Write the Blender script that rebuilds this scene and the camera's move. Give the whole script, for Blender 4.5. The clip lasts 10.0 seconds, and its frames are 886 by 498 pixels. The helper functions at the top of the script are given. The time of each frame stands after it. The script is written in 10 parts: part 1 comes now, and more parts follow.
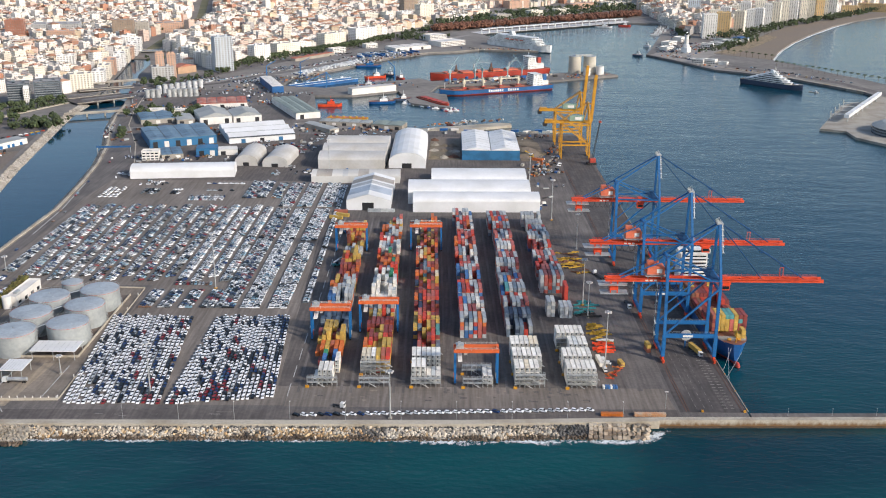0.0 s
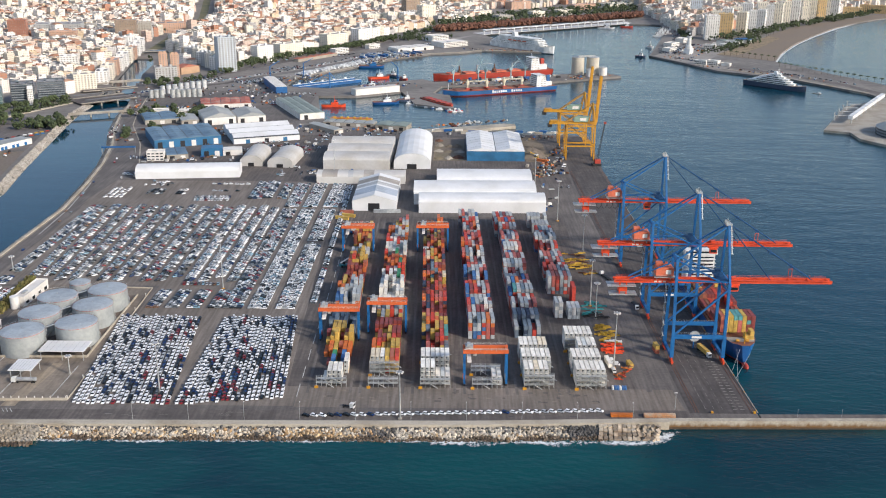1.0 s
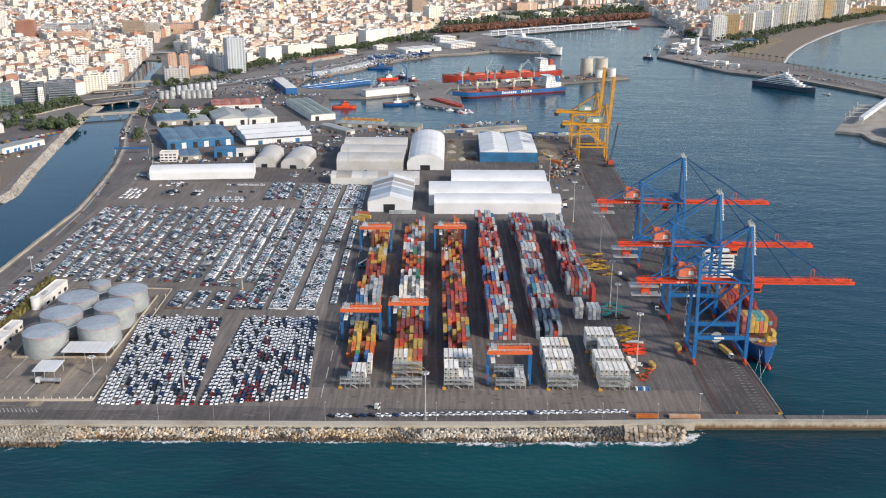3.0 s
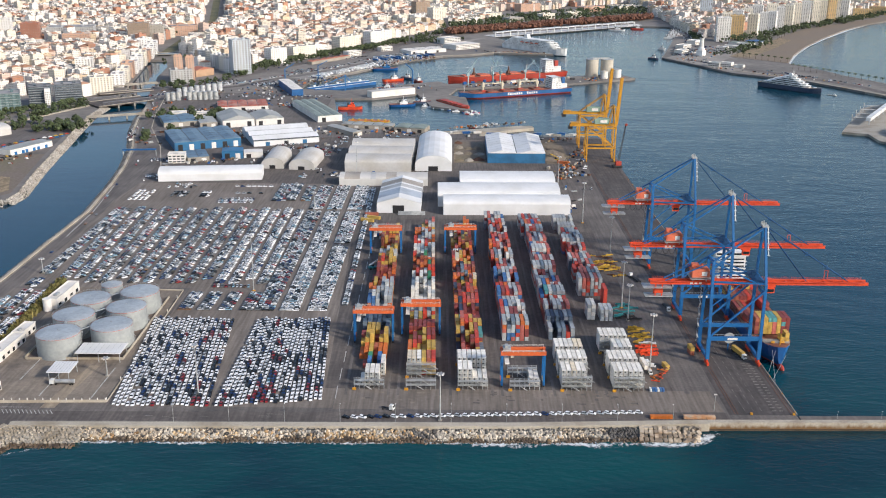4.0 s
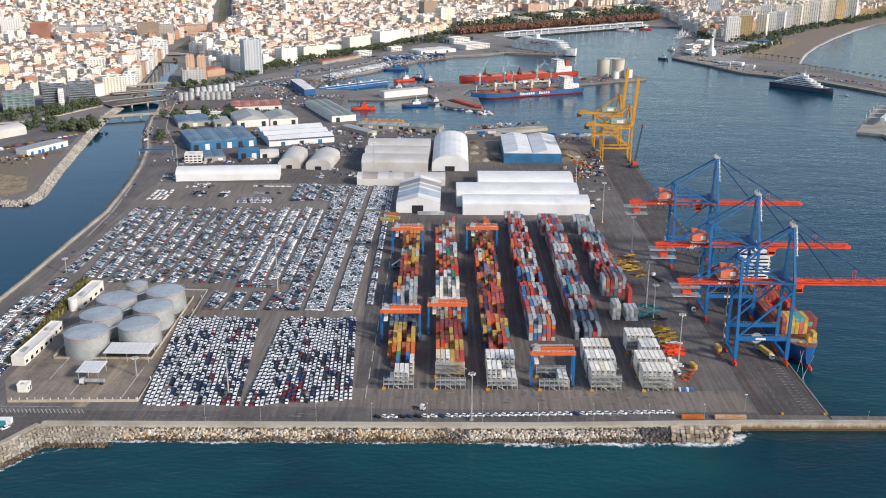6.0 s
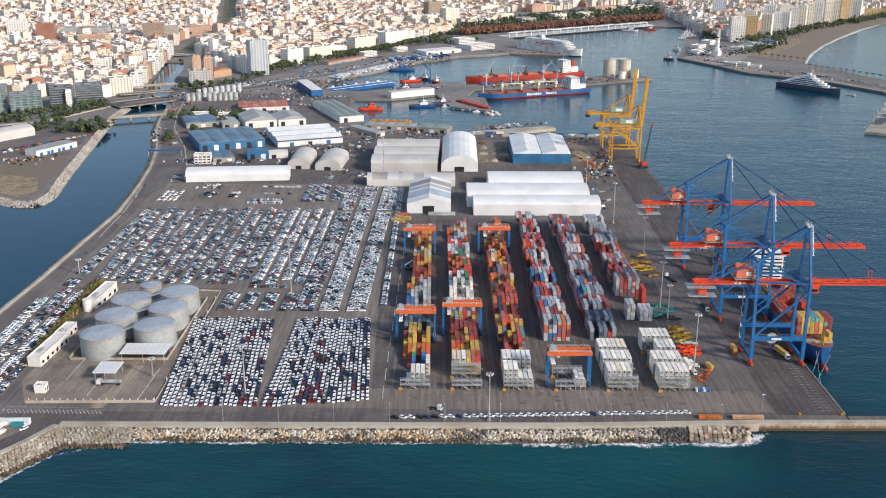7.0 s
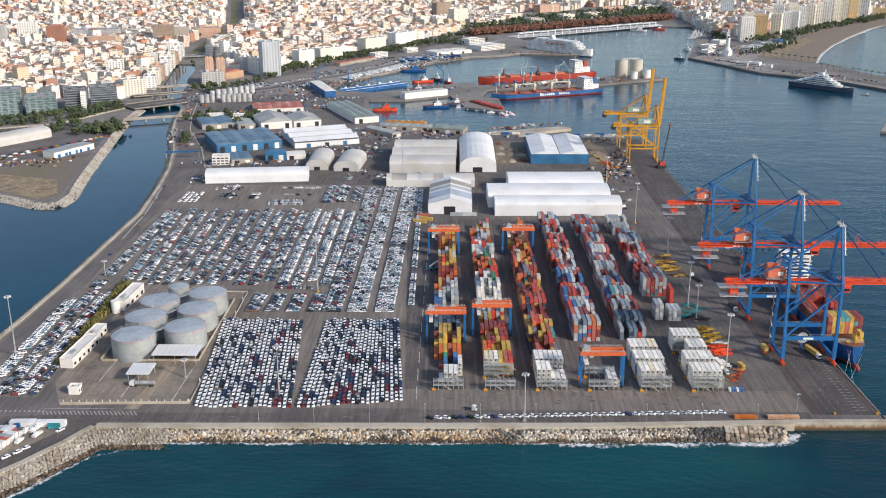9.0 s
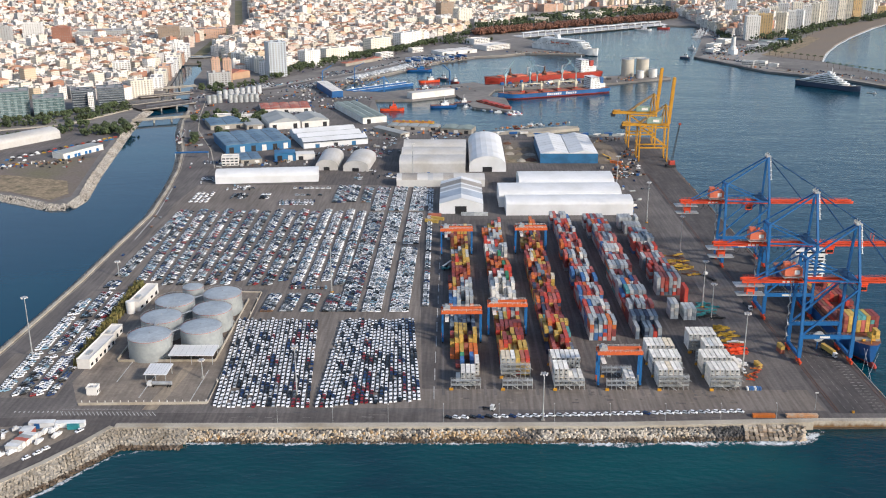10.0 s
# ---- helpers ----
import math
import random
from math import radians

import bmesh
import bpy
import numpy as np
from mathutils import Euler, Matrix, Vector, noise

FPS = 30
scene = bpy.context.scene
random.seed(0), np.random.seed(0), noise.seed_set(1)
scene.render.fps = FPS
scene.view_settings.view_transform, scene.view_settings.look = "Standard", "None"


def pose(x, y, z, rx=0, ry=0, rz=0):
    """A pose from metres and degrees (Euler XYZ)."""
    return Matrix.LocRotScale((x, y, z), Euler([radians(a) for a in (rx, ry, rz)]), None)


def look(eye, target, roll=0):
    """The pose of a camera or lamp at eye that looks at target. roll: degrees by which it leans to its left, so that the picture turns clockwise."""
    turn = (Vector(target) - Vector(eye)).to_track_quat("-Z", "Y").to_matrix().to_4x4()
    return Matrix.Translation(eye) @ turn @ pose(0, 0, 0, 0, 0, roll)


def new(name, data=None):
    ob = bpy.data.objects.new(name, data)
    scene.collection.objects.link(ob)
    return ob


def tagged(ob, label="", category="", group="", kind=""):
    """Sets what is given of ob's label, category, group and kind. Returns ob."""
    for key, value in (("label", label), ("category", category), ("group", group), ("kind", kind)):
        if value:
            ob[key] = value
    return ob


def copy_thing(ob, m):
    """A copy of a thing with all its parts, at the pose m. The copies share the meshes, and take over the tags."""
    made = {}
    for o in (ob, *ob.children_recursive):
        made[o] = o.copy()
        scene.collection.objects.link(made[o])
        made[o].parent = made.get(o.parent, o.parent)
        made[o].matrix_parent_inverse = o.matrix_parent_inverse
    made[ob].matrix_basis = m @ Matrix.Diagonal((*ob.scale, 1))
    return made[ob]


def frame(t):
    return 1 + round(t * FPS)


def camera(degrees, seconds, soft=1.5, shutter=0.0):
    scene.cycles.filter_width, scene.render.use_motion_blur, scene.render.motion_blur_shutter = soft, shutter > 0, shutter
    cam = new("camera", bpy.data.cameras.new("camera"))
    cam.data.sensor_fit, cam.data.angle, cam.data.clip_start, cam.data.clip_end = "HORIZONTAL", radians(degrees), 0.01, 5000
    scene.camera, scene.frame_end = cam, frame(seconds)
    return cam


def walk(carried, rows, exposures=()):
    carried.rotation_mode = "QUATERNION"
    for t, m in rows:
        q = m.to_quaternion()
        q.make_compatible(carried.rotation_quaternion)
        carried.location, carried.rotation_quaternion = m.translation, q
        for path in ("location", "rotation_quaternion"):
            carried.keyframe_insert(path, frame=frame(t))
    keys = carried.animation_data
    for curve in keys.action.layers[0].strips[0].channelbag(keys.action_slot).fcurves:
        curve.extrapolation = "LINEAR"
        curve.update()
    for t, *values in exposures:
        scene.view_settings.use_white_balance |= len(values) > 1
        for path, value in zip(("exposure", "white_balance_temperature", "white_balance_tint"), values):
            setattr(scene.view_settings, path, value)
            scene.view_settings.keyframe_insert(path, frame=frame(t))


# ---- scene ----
cam = camera(48.0, 10.0, soft=1.05)
PATH = [
    (0, (-5.621, 0.015, 257.087), (-5.633, 1.910, 256.445), 0.3),
    (0.5, (-8.429, -0.112, 257.088), (-8.440, 1.782, 256.446), 0.4),
    (1, (-11.283, -0.243, 257.087), (-11.294, 1.651, 256.447), 0.4),
    (1.5, (-14.244, -0.376, 257.085), (-14.256, 1.518, 256.445), 0.4),
    (2, (-17.363, -0.514, 257.079), (-17.374, 1.381, 256.441), 0.4),
    (2.5, (-20.683, -0.667, 257.072), (-20.695, 1.228, 256.433), 0.4),
    (4, (-31.320, -1.151, 257.039), (-31.336, 0.745, 256.403), 0.3),
    (4.5, (-35.072, -1.311, 257.035), (-35.089, 0.585, 256.399), 0.3),
    (5, (-39.013, -1.467, 257.035), (-39.032, 0.429, 256.399), 0.3),
    (5.5, (-43.118, -1.616, 257.035), (-43.137, 0.280, 256.399), 0.3),
    (7, (-55.872, -2.049, 257.043), (-55.894, -0.153, 256.408), 0.2),
    (7.5, (-60.217, -2.190, 257.043), (-60.240, -0.294, 256.409), 0.1),
    (8, (-64.630, -2.326, 257.043), (-64.653, -0.429, 256.408), 0.1),
    (8.5, (-69.078, -2.454, 257.043), (-69.103, -0.558, 256.409), 0.1),
    (9, (-73.533, -2.575, 257.044), (-73.559, -0.678, 256.410), -0.0),
    (9.5, (-77.986, -2.690, 257.044), (-78.014, -0.794, 256.410), -0.1),
    (10, (-82.438, -2.806, 257.044), (-82.467, -0.910, 256.410), -0.2),
]
walk(cam, [(t, look(eye, target, roll)) for t, eye, target, roll in PATH])

# ---- light ----
SUN_AZ, SUN_EL = math.atan2(-0.57, 0.82), radians(27)      # where the sun stands, from the +x axis
world = bpy.data.worlds.new("sky_world")
scene.world = world
world.use_nodes = True
_wn = world.node_tree
_sky = _wn.nodes.new("ShaderNodeTexSky")
_sky.sky_type, _sky.sun_disc = "NISHITA", False
_sky.sun_elevation = SUN_EL
_sky.sun_rotation = math.pi / 2 - SUN_AZ
_sky.dust_density = 1.0
_wn.links.new(_sky.outputs[0], _wn.nodes["Background"].inputs[0])
_wn.nodes["Background"].inputs[1].default_value = 0.15
_sd = bpy.data.lights.new("sun", "SUN")
_sd.energy, _sd.angle, _sd.color = 3.3, radians(6.0), (1.0, 0.93, 0.82)
_sun = new("sun", _sd)
_sun.matrix_world = look((0, 0, 0), (-math.cos(SUN_AZ) * math.cos(SUN_EL), -math.sin(SUN_AZ) * math.cos(SUN_EL), -math.sin(SUN_EL)))
scene.view_settings.exposure = 0.28
scene.view_settings.use_white_balance = True
scene.view_settings.white_balance_temperature, scene.view_settings.white_balance_tint = 6500, 13.0


# ---- materials ----
def lin(c):
    return tuple(((v / 12.92) if v <= 0.04045 else ((v + 0.055) / 1.055) ** 2.4) for v in c)


def mat(name, col, rough=0.7, metal=0.0, vary=0.15, big=0.1, small=2.0, bump=0.0, col2=None, spread=0.5, rnd=0.0, island=0.0):
    """A paint or stone: base colour mottled at two scales (big, small: features per metre), with relief and a second stain colour."""
    m = bpy.data.materials.new(name)
    m.use_nodes = True
    n, l = m.node_tree.nodes, m.node_tree.links
    b = n["Principled BSDF"]
    b.inputs["Roughness"].default_value, b.inputs["Metallic"].default_value = rough, metal
    geo = n.new("ShaderNodeNewGeometry")
    n1, n2 = n.new("ShaderNodeTexNoise"), n.new("ShaderNodeTexNoise")
    for t, s, d in ((n1, big, 4), (n2, small, 3)):
        t.inputs["Scale"].default_value, t.inputs["Detail"].default_value = s, d
        l.new(geo.outputs["Position"], t.inputs["Vector"])
    mix = n.new("ShaderNodeMix")
    mix.data_type = "RGBA"
    mix.inputs["A"].default_value = (*col, 1)
    mix.inputs["B"].default_value = (*(col2 or [v * 0.6 for v in col]), 1)
    ramp = n.new("ShaderNodeMapRange")
    ramp.inputs["From Min"].default_value, ramp.inputs["From Max"].default_value = spread - 0.08, spread + 0.22
    l.new(n1.outputs["Fac"], ramp.inputs["Value"])
    l.new(ramp.outputs[0], mix.inputs["Factor"])
    hsv = n.new("ShaderNodeHueSaturation")
    l.new(mix.outputs["Result"], hsv.inputs["Color"])
    mr = n.new("ShaderNodeMapRange")
    mr.inputs["From Min"].default_value, mr.inputs["From Max"].default_value = 0.25, 0.75
    mr.inputs["To Min"].default_value, mr.inputs["To Max"].default_value = 1 - vary, 1 + vary
    l.new(n2.outputs["Fac"], mr.inputs["Value"])
    val = mr.outputs[0]
    if rnd or island:
        src = n.new("ShaderNodeObjectInfo").outputs["Random"] if rnd else geo.outputs["Random Per Island"]
        m2, mu = n.new("ShaderNodeMapRange"), n.new("ShaderNodeMath")
        a = rnd or island
        m2.inputs["To Min"].default_value, m2.inputs["To Max"].default_value = 1 - a, 1 + a
        l.new(src, m2.inputs["Value"])
        mu.operation = "MULTIPLY"
        l.new(val, mu.inputs[0])
        l.new(m2.outputs[0], mu.inputs[1])
        val = mu.outputs[0]
    l.new(val, hsv.inputs["Value"])
    l.new(hsv.outputs[0], b.inputs["Base Color"])
    if bump:
        bp = n.new("ShaderNodeBump")
        bp.inputs["Strength"].default_value, bp.inputs["Distance"].default_value = 0.6, bump
        l.new(n2.outputs["Fac"], bp.inputs["Height"])
        l.new(bp.outputs[0], b.inputs["Normal"])
    return m


def water(name, deep, shallow, scale, bump, rough, inner=None, patch=0.006):
    """Ripples of three sizes on patchy water; inner: colour of the sheltered water behind the breakwater."""
    m = bpy.data.materials.new(name)
    m.use_nodes = True
    n, l = m.node_tree.nodes, m.node_tree.links
    b = n["Principled BSDF"]
    b.inputs["Roughness"].default_value, b.inputs["IOR"].default_value = rough, 1.33
    geo = n.new("ShaderNodeNewGeometry")
    mp = n.new("ShaderNodeMapping")
    mp.inputs["Scale"].default_value = (0.5, 1.0, 1.0)
    mp.inputs["Rotation"].default_value = (0, 0, 0.18)
    l.new(geo.outputs["Position"], mp.inputs["Vector"])
    h = None
    for s, d, a in ((scale, 6, 1.0), (scale * 0.22, 4, 1.6), (scale * 0.05, 2, 2.6)):
        t = n.new("ShaderNodeTexNoise")
        t.inputs["Scale"].default_value, t.inputs["Detail"].default_value = s, d
        l.new(mp.outputs[0], t.inputs["Vector"])
        mu = n.new("ShaderNodeMath")
        mu.operation = "MULTIPLY_ADD"
        mu.inputs[1].default_value = a
        l.new(t.outputs["Fac"], mu.inputs[0])
        if h:
            l.new(h, mu.inputs[2])
        else:
            mu.inputs[2].default_value = 0
        h = mu.outputs[0]
    bp = n.new("ShaderNodeBump")
    bp.inputs["Strength"].default_value, bp.inputs["Distance"].default_value = 1.0, bump
    l.new(h, bp.inputs["Height"])
    l.new(bp.outputs[0], b.inputs["Normal"])
    t = n.new("ShaderNodeTexNoise")
    t.inputs["Scale"].default_value, t.inputs["Detail"].default_value, t.inputs["Distortion"].default_value = patch, 7, 0.8
    l.new(mp.outputs[0], t.inputs["Vector"])
    r = n.new("ShaderNodeMapRange")
    r.inputs["From Min"].default_value, r.inputs["From Max"].default_value = 0.36, 0.64
    l.new(t.outputs["Fac"], r.inputs["Value"])
    mix = n.new("ShaderNodeMix")
    mix.data_type = "RGBA"
    mix.inputs["A"].default_value, mix.inputs["B"].default_value = (*deep, 1), (*shallow, 1)
    l.new(r.outputs[0], mix.inputs["Factor"])
    col = mix.outputs["Result"]
    if inner:
        sp, r2, m2 = n.new("ShaderNodeSeparateXYZ"), n.new("ShaderNodeMapRange"), n.new("ShaderNodeMix")
        l.new(geo.outputs["Position"], sp.inputs[0])
        r2.inputs["From Min"].default_value, r2.inputs["From Max"].default_value = 470, 640
        l.new(sp.outputs["Y"], r2.inputs["Value"])
        m2.data_type = "RGBA"
        l.new(r2.outputs[0], m2.inputs["Factor"])
        l.new(col, m2.inputs["A"])
        m2.inputs["B"].default_value = (*inner, 1)
        col = m2.outputs["Result"]
    l.new(col, b.inputs["Base Color"])
    return m


def worn(m, amt=0.22, along=(0.5, 0.03, 1.0)):
    """Tyre streaks along the lanes and patches of older and newer surfacing."""
    n, l = m.node_tree.nodes, m.node_tree.links
    b = n["Principled BSDF"]
    src = b.inputs["Base Color"].links[0].from_socket
    geo, mp, t, vo = n.new("ShaderNodeNewGeometry"), n.new("ShaderNodeMapping"), n.new("ShaderNodeTexNoise"), n.new("ShaderNodeTexVoronoi")
    mp.inputs["Scale"].default_value = along
    l.new(geo.outputs["Position"], mp.inputs["Vector"])
    l.new(mp.outputs[0], t.inputs["Vector"])
    t.inputs["Scale"].default_value, t.inputs["Detail"].default_value = 1.0, 5
    vo.inputs["Scale"].default_value = 0.035
    vo.distance = "CHEBYCHEV"
    l.new(geo.outputs["Position"], vo.inputs["Vector"])
    val = None
    for sock, f0, f1, lo, hi in ((t.outputs["Fac"], 0.3, 0.7, 1 - amt, 1 + amt * 0.8), (vo.outputs["Color"], 0.0, 1.0, 0.9, 1.1)):
        r = n.new("ShaderNodeMapRange")
        r.inputs["From Min"].default_value, r.inputs["From Max"].default_value, r.inputs["To Min"].default_value, r.inputs["To Max"].default_value = f0, f1, lo, hi
        l.new(sock, r.inputs["Value"])
        if val is None:
            val = r.outputs[0]
        else:
            mu = n.new("ShaderNodeMath")
            mu.operation = "MULTIPLY"
            l.new(val, mu.inputs[0])
            l.new(r.outputs[0], mu.inputs[1])
            val = mu.outputs[0]
    h = n.new("ShaderNodeHueSaturation")
    l.new(src, h.inputs["Color"])
    l.new(val, h.inputs["Value"])
    l.new(h.outputs[0], b.inputs["Base Color"])
    return m


def tide(m):
    """Rust-brown weed and drips above the waterline, with a ragged upper edge."""
    n, l = m.node_tree.nodes, m.node_tree.links
    b = n["Principled BSDF"]
    src = b.inputs["Base Color"].links[0].from_socket
    geo, mp, t, sp = n.new("ShaderNodeNewGeometry"), n.new("ShaderNodeMapping"), n.new("ShaderNodeTexNoise"), n.new("ShaderNodeSeparateXYZ")
    mp.inputs["Scale"].default_value = (0.35, 0.35, 0.12)
    l.new(geo.outputs["Position"], mp.inputs["Vector"])
    l.new(mp.outputs[0], t.inputs["Vector"])
    t.inputs["Scale"].default_value, t.inputs["Detail"].default_value = 1.0, 6
    l.new(geo.outputs["Position"], sp.inputs[0])
    ad, r, mix = n.new("ShaderNodeMath"), n.new("ShaderNodeMapRange"), n.new("ShaderNodeMix")
    ad.operation = "MULTIPLY_ADD"
    ad.inputs[1].default_value = -5.0
    l.new(t.outputs["Fac"], ad.inputs[0])
    l.new(sp.outputs["Z"], ad.inputs[2])
    r.inputs["From Min"].default_value, r.inputs["From Max"].default_value = -2.2, -4.0
    l.new(ad.outputs[0], r.inputs["Value"])
    mix.data_type = "RGBA"
    l.new(r.outputs[0], mix.inputs["Factor"])
    l.new(src, mix.inputs["A"])
    mix.inputs["B"].default_value = (0.17, 0.095, 0.04, 1)
    l.new(mix.outputs["Result"], b.inputs["Base Color"])
    return m


M = {}
M["sea"] = water("sea_water", (0.001, 0.030, 0.042), (0.001, 0.060, 0.064), 0.34, 0.30, 0.10, inner=(0.001, 0.038, 0.062), patch=0.012)
M["sea"].node_tree.nodes["Principled BSDF"].inputs["Specular IOR Level"].default_value = 0.42
M["river"] = water("river_water", (0.001, 0.028, 0.060), (0.002, 0.046, 0.078), 0.3, 0.05, 0.08)
M["river"].node_tree.nodes["Principled BSDF"].inputs["Specular IOR Level"].default_value = 0.2
M["tarmac_tan"] = worn(mat("bleached_tarmac", (0.170, 0.143, 0.120), 0.92, vary=0.12, big=0.03, small=0.5, col2=(0.225, 0.192, 0.165), bump=0.02), 0.3)
M["sandy"] = worn(mat("sandy_concrete", (0.32, 0.26, 0.19), 0.92, vary=0.15, big=0.06, small=0.5, col2=(0.22, 0.175, 0.13)), 0.2)
M["tank_yard"] = worn(mat("dusty_tan_concrete", (0.25, 0.207, 0.163), 0.92, vary=0.15, big=0.06, small=0.5, col2=(0.13, 0.108, 0.09), bump=0.02), 0.2)
M["asphalt"] = worn(mat("asphalt", (0.118, 0.104, 0.096), 0.9, vary=0.18, big=0.03, small=0.6, col2=(0.168, 0.147, 0.133), bump=0.02), 0.25)
M["asphalt_dark"] = worn(mat("asphalt_worn_dark", (0.097, 0.083, 0.075), 0.88, vary=0.2, big=0.04, small=0.35, col2=(0.142, 0.120, 0.106), bump=0.02), 0.3)
M["asphalt_quay"] = worn(mat("quay_asphalt", (0.070, 0.061, 0.058), 0.88, vary=0.22, big=0.05, small=0.4, col2=(0.108, 0.093, 0.085), bump=0.02), 0.28)
M["concrete"] = mat("concrete", (0.36, 0.33, 0.28), 0.9, vary=0.15, big=0.05, small=0.8, col2=(0.24, 0.21, 0.17), bump=0.03)
M["wall_cap"] = mat("sea_wall_concrete", (0.46, 0.41, 0.33), 0.9, vary=0.12, big=0.05, small=0.7, col2=(0.30, 0.25, 0.18), bump=0.03)
M["stained_wall"] = tide(mat("stained_wall_concrete", (0.43, 0.385, 0.31), 0.9, vary=0.16, big=0.12, small=0.9, col2=(0.30, 0.25, 0.19), bump=0.03))
M["citydirt"] = mat("city_ground", (0.215, 0.195, 0.175), 0.95, vary=0.2, big=0.012, small=0.1, col2=(0.13, 0.12, 0.11))
M["sand"] = mat("beach_sand", (0.21, 0.165, 0.125), 0.95, vary=0.08, big=0.012, small=0.2, col2=(0.22, 0.17, 0.12))
M["earth_yard"] = mat("brown_earth_yard", (0.21, 0.165, 0.115), 0.95, vary=0.3, big=0.05, small=0.4, col2=(0.10, 0.075, 0.05), bump=0.1)
M["dirt"] = mat("bare_earth", (0.175, 0.14, 0.115), 0.95, vary=0.2, big=0.02, small=0.3, col2=(0.16, 0.14, 0.08), bump=0.1)
M["scrub"] = mat("dry_scrub", (0.30, 0.225, 0.14), 0.95, vary=0.35, big=0.09, small=0.3, col2=(0.13, 0.11, 0.065), bump=0.1)
M["pale_paving"] = mat("pale_paving", (0.30, 0.275, 0.245), 0.9, vary=0.12, big=0.02, small=0.2, col2=(0.22, 0.20, 0.18))
M["grass"] = mat("dry_grass", (0.10, 0.105, 0.055), 0.95, vary=0.25, big=0.03, small=0.4, col2=(0.2, 0.17, 0.09))
M["tent_cream"] = mat("cream_membrane", (0.60, 0.58, 0.54), 0.7, vary=0.05, big=0.04, small=0.4, col2=(0.50, 0.475, 0.43))
M["white"] = mat("white_membrane", (0.74, 0.74, 0.735), 0.6, vary=0.04, big=0.05, small=0.4, col2=(0.64, 0.635, 0.61))
M["offwhite"] = mat("aged_membrane", (0.53, 0.515, 0.49), 0.7, vary=0.06, big=0.04, small=0.4, col2=(0.45, 0.42, 0.37))
M["plaster"] = mat("white_plaster", (0.74, 0.71, 0.66), 0.85, vary=0.06, big=0.08, small=0.6, col2=(0.62, 0.58, 0.52))
M["steel_grey"] = mat("grey_steel", (0.42, 0.43, 0.44), 0.5, 0.3, vary=0.1, big=0.3, small=2)
M["steel_dark"] = mat("dark_bridge_steel", (0.13, 0.135, 0.15), 0.6, 0.2, vary=0.15, big=0.1, small=0.6)
M["galv"] = mat("galvanised_steel", (0.5, 0.51, 0.5), 0.5, 0.4, vary=0.1, big=0.3, small=2)
# near-black: dark machine paint, and the shade painted into open doorways
M["dark"] = mat("black_paint_and_shade", (0.02, 0.02, 0.022), 0.6, vary=0.1)
M["glass"] = mat("dark_glazing", (0.02, 0.028, 0.035), 0.08, vary=0.1)
M["blue"] = mat("crane_blue", (0.008, 0.125, 0.335), 0.5, vary=0.12, big=0.2, small=1.5, col2=(0.008, 0.10, 0.27))
M["orange"] = mat("crane_orange", (0.74, 0.078, 0.022), 0.5, vary=0.12, big=0.2, small=1.5, col2=(0.56, 0.05, 0.016))
M["rtg_orange"] = mat("gantry_orange", (0.66, 0.13, 0.035), 0.5, vary=0.08, big=0.2, small=1.5, col2=(0.55, 0.11, 0.035))
M["yellow"] = mat("crane_yellow", (0.58, 0.28, 0.02), 0.5, vary=0.1, big=0.2, small=1.5, col2=(0.46, 0.21, 0.02))
M["stay_blue"] = mat("dark_stay_blue", (0.004, 0.055, 0.15), 0.85, vary=0.1)
M["house_orange"] = mat("faded_orange", (0.66, 0.16, 0.08), 0.55, vary=0.08, big=0.2, small=1.0)
M["rust"] = mat("rusty_steel", (0.16, 0.075, 0.045), 0.8, vary=0.2, big=0.2, small=1.5)
M["tyre"] = mat("black_rubber", (0.02, 0.02, 0.02), 0.8, vary=0.1)
M["tank"] = mat("tank_paint", (0.33, 0.35, 0.345), 0.55, vary=0.12, big=0.08, small=0.5, col2=(0.23, 0.25, 0.25))
M["tank_roof"] = mat("tank_roof_paint", (0.36, 0.40, 0.43), 0.5, vary=0.14, big=0.1, small=0.5, col2=(0.25, 0.28, 0.31))
M["red_trim"] = mat("faded_red_trim", (0.45, 0.12, 0.08), 0.6, vary=0.15)
M["rock"] = mat("quarry_stone", (0.40, 0.36, 0.30), 0.9, vary=0.25, big=0.04, small=1.0, col2=(0.36, 0.25, 0.13), rnd=0.45)
M["rock_stuff"] = mat("quarry_stone_heap", (0.40, 0.36, 0.30), 0.9, vary=0.25, big=0.04, small=1.0, col2=(0.36, 0.25, 0.13), island=0.5)
M["rock_wet"] = mat("wet_stone", (0.11, 0.078, 0.05), 0.5, vary=0.3, big=0.1, small=1.0, island=0.4)
M["cube"] = mat("concrete_block", (0.35, 0.315, 0.26), 0.9, vary=0.2, big=0.06, small=1.0, col2=(0.24, 0.20, 0.145), island=0.22)
M["foam"] = mat("sea_foam", (0.75, 0.78, 0.78), 0.8, vary=0.1, big=0.3, small=2)
M["leaf"] = mat("leaves", (0.055, 0.075, 0.028), 0.8, vary=0.4, big=0.08, small=0.9, col2=(0.035, 0.05, 0.02), island=0.5)
M["leaf_red"] = mat("autumn_leaves", (0.17, 0.075, 0.045), 0.8, vary=0.4, big=0.05, small=0.6, col2=(0.12, 0.05, 0.03), island=0.4)
M["reed"] = mat("dry_reeds", (0.22, 0.18, 0.06), 0.9, vary=0.4, big=0.1, small=0.8, col2=(0.09, 0.10, 0.03), island=0.5)
M["trunk"] = mat("bark", (0.12, 0.09, 0.06), 0.9, vary=0.3)
M["line_faint"] = mat("faded_road_paint", (0.30, 0.28, 0.25), 0.85, vary=0.3, big=0.4, small=1.5, col2=(0.17, 0.15, 0.14))
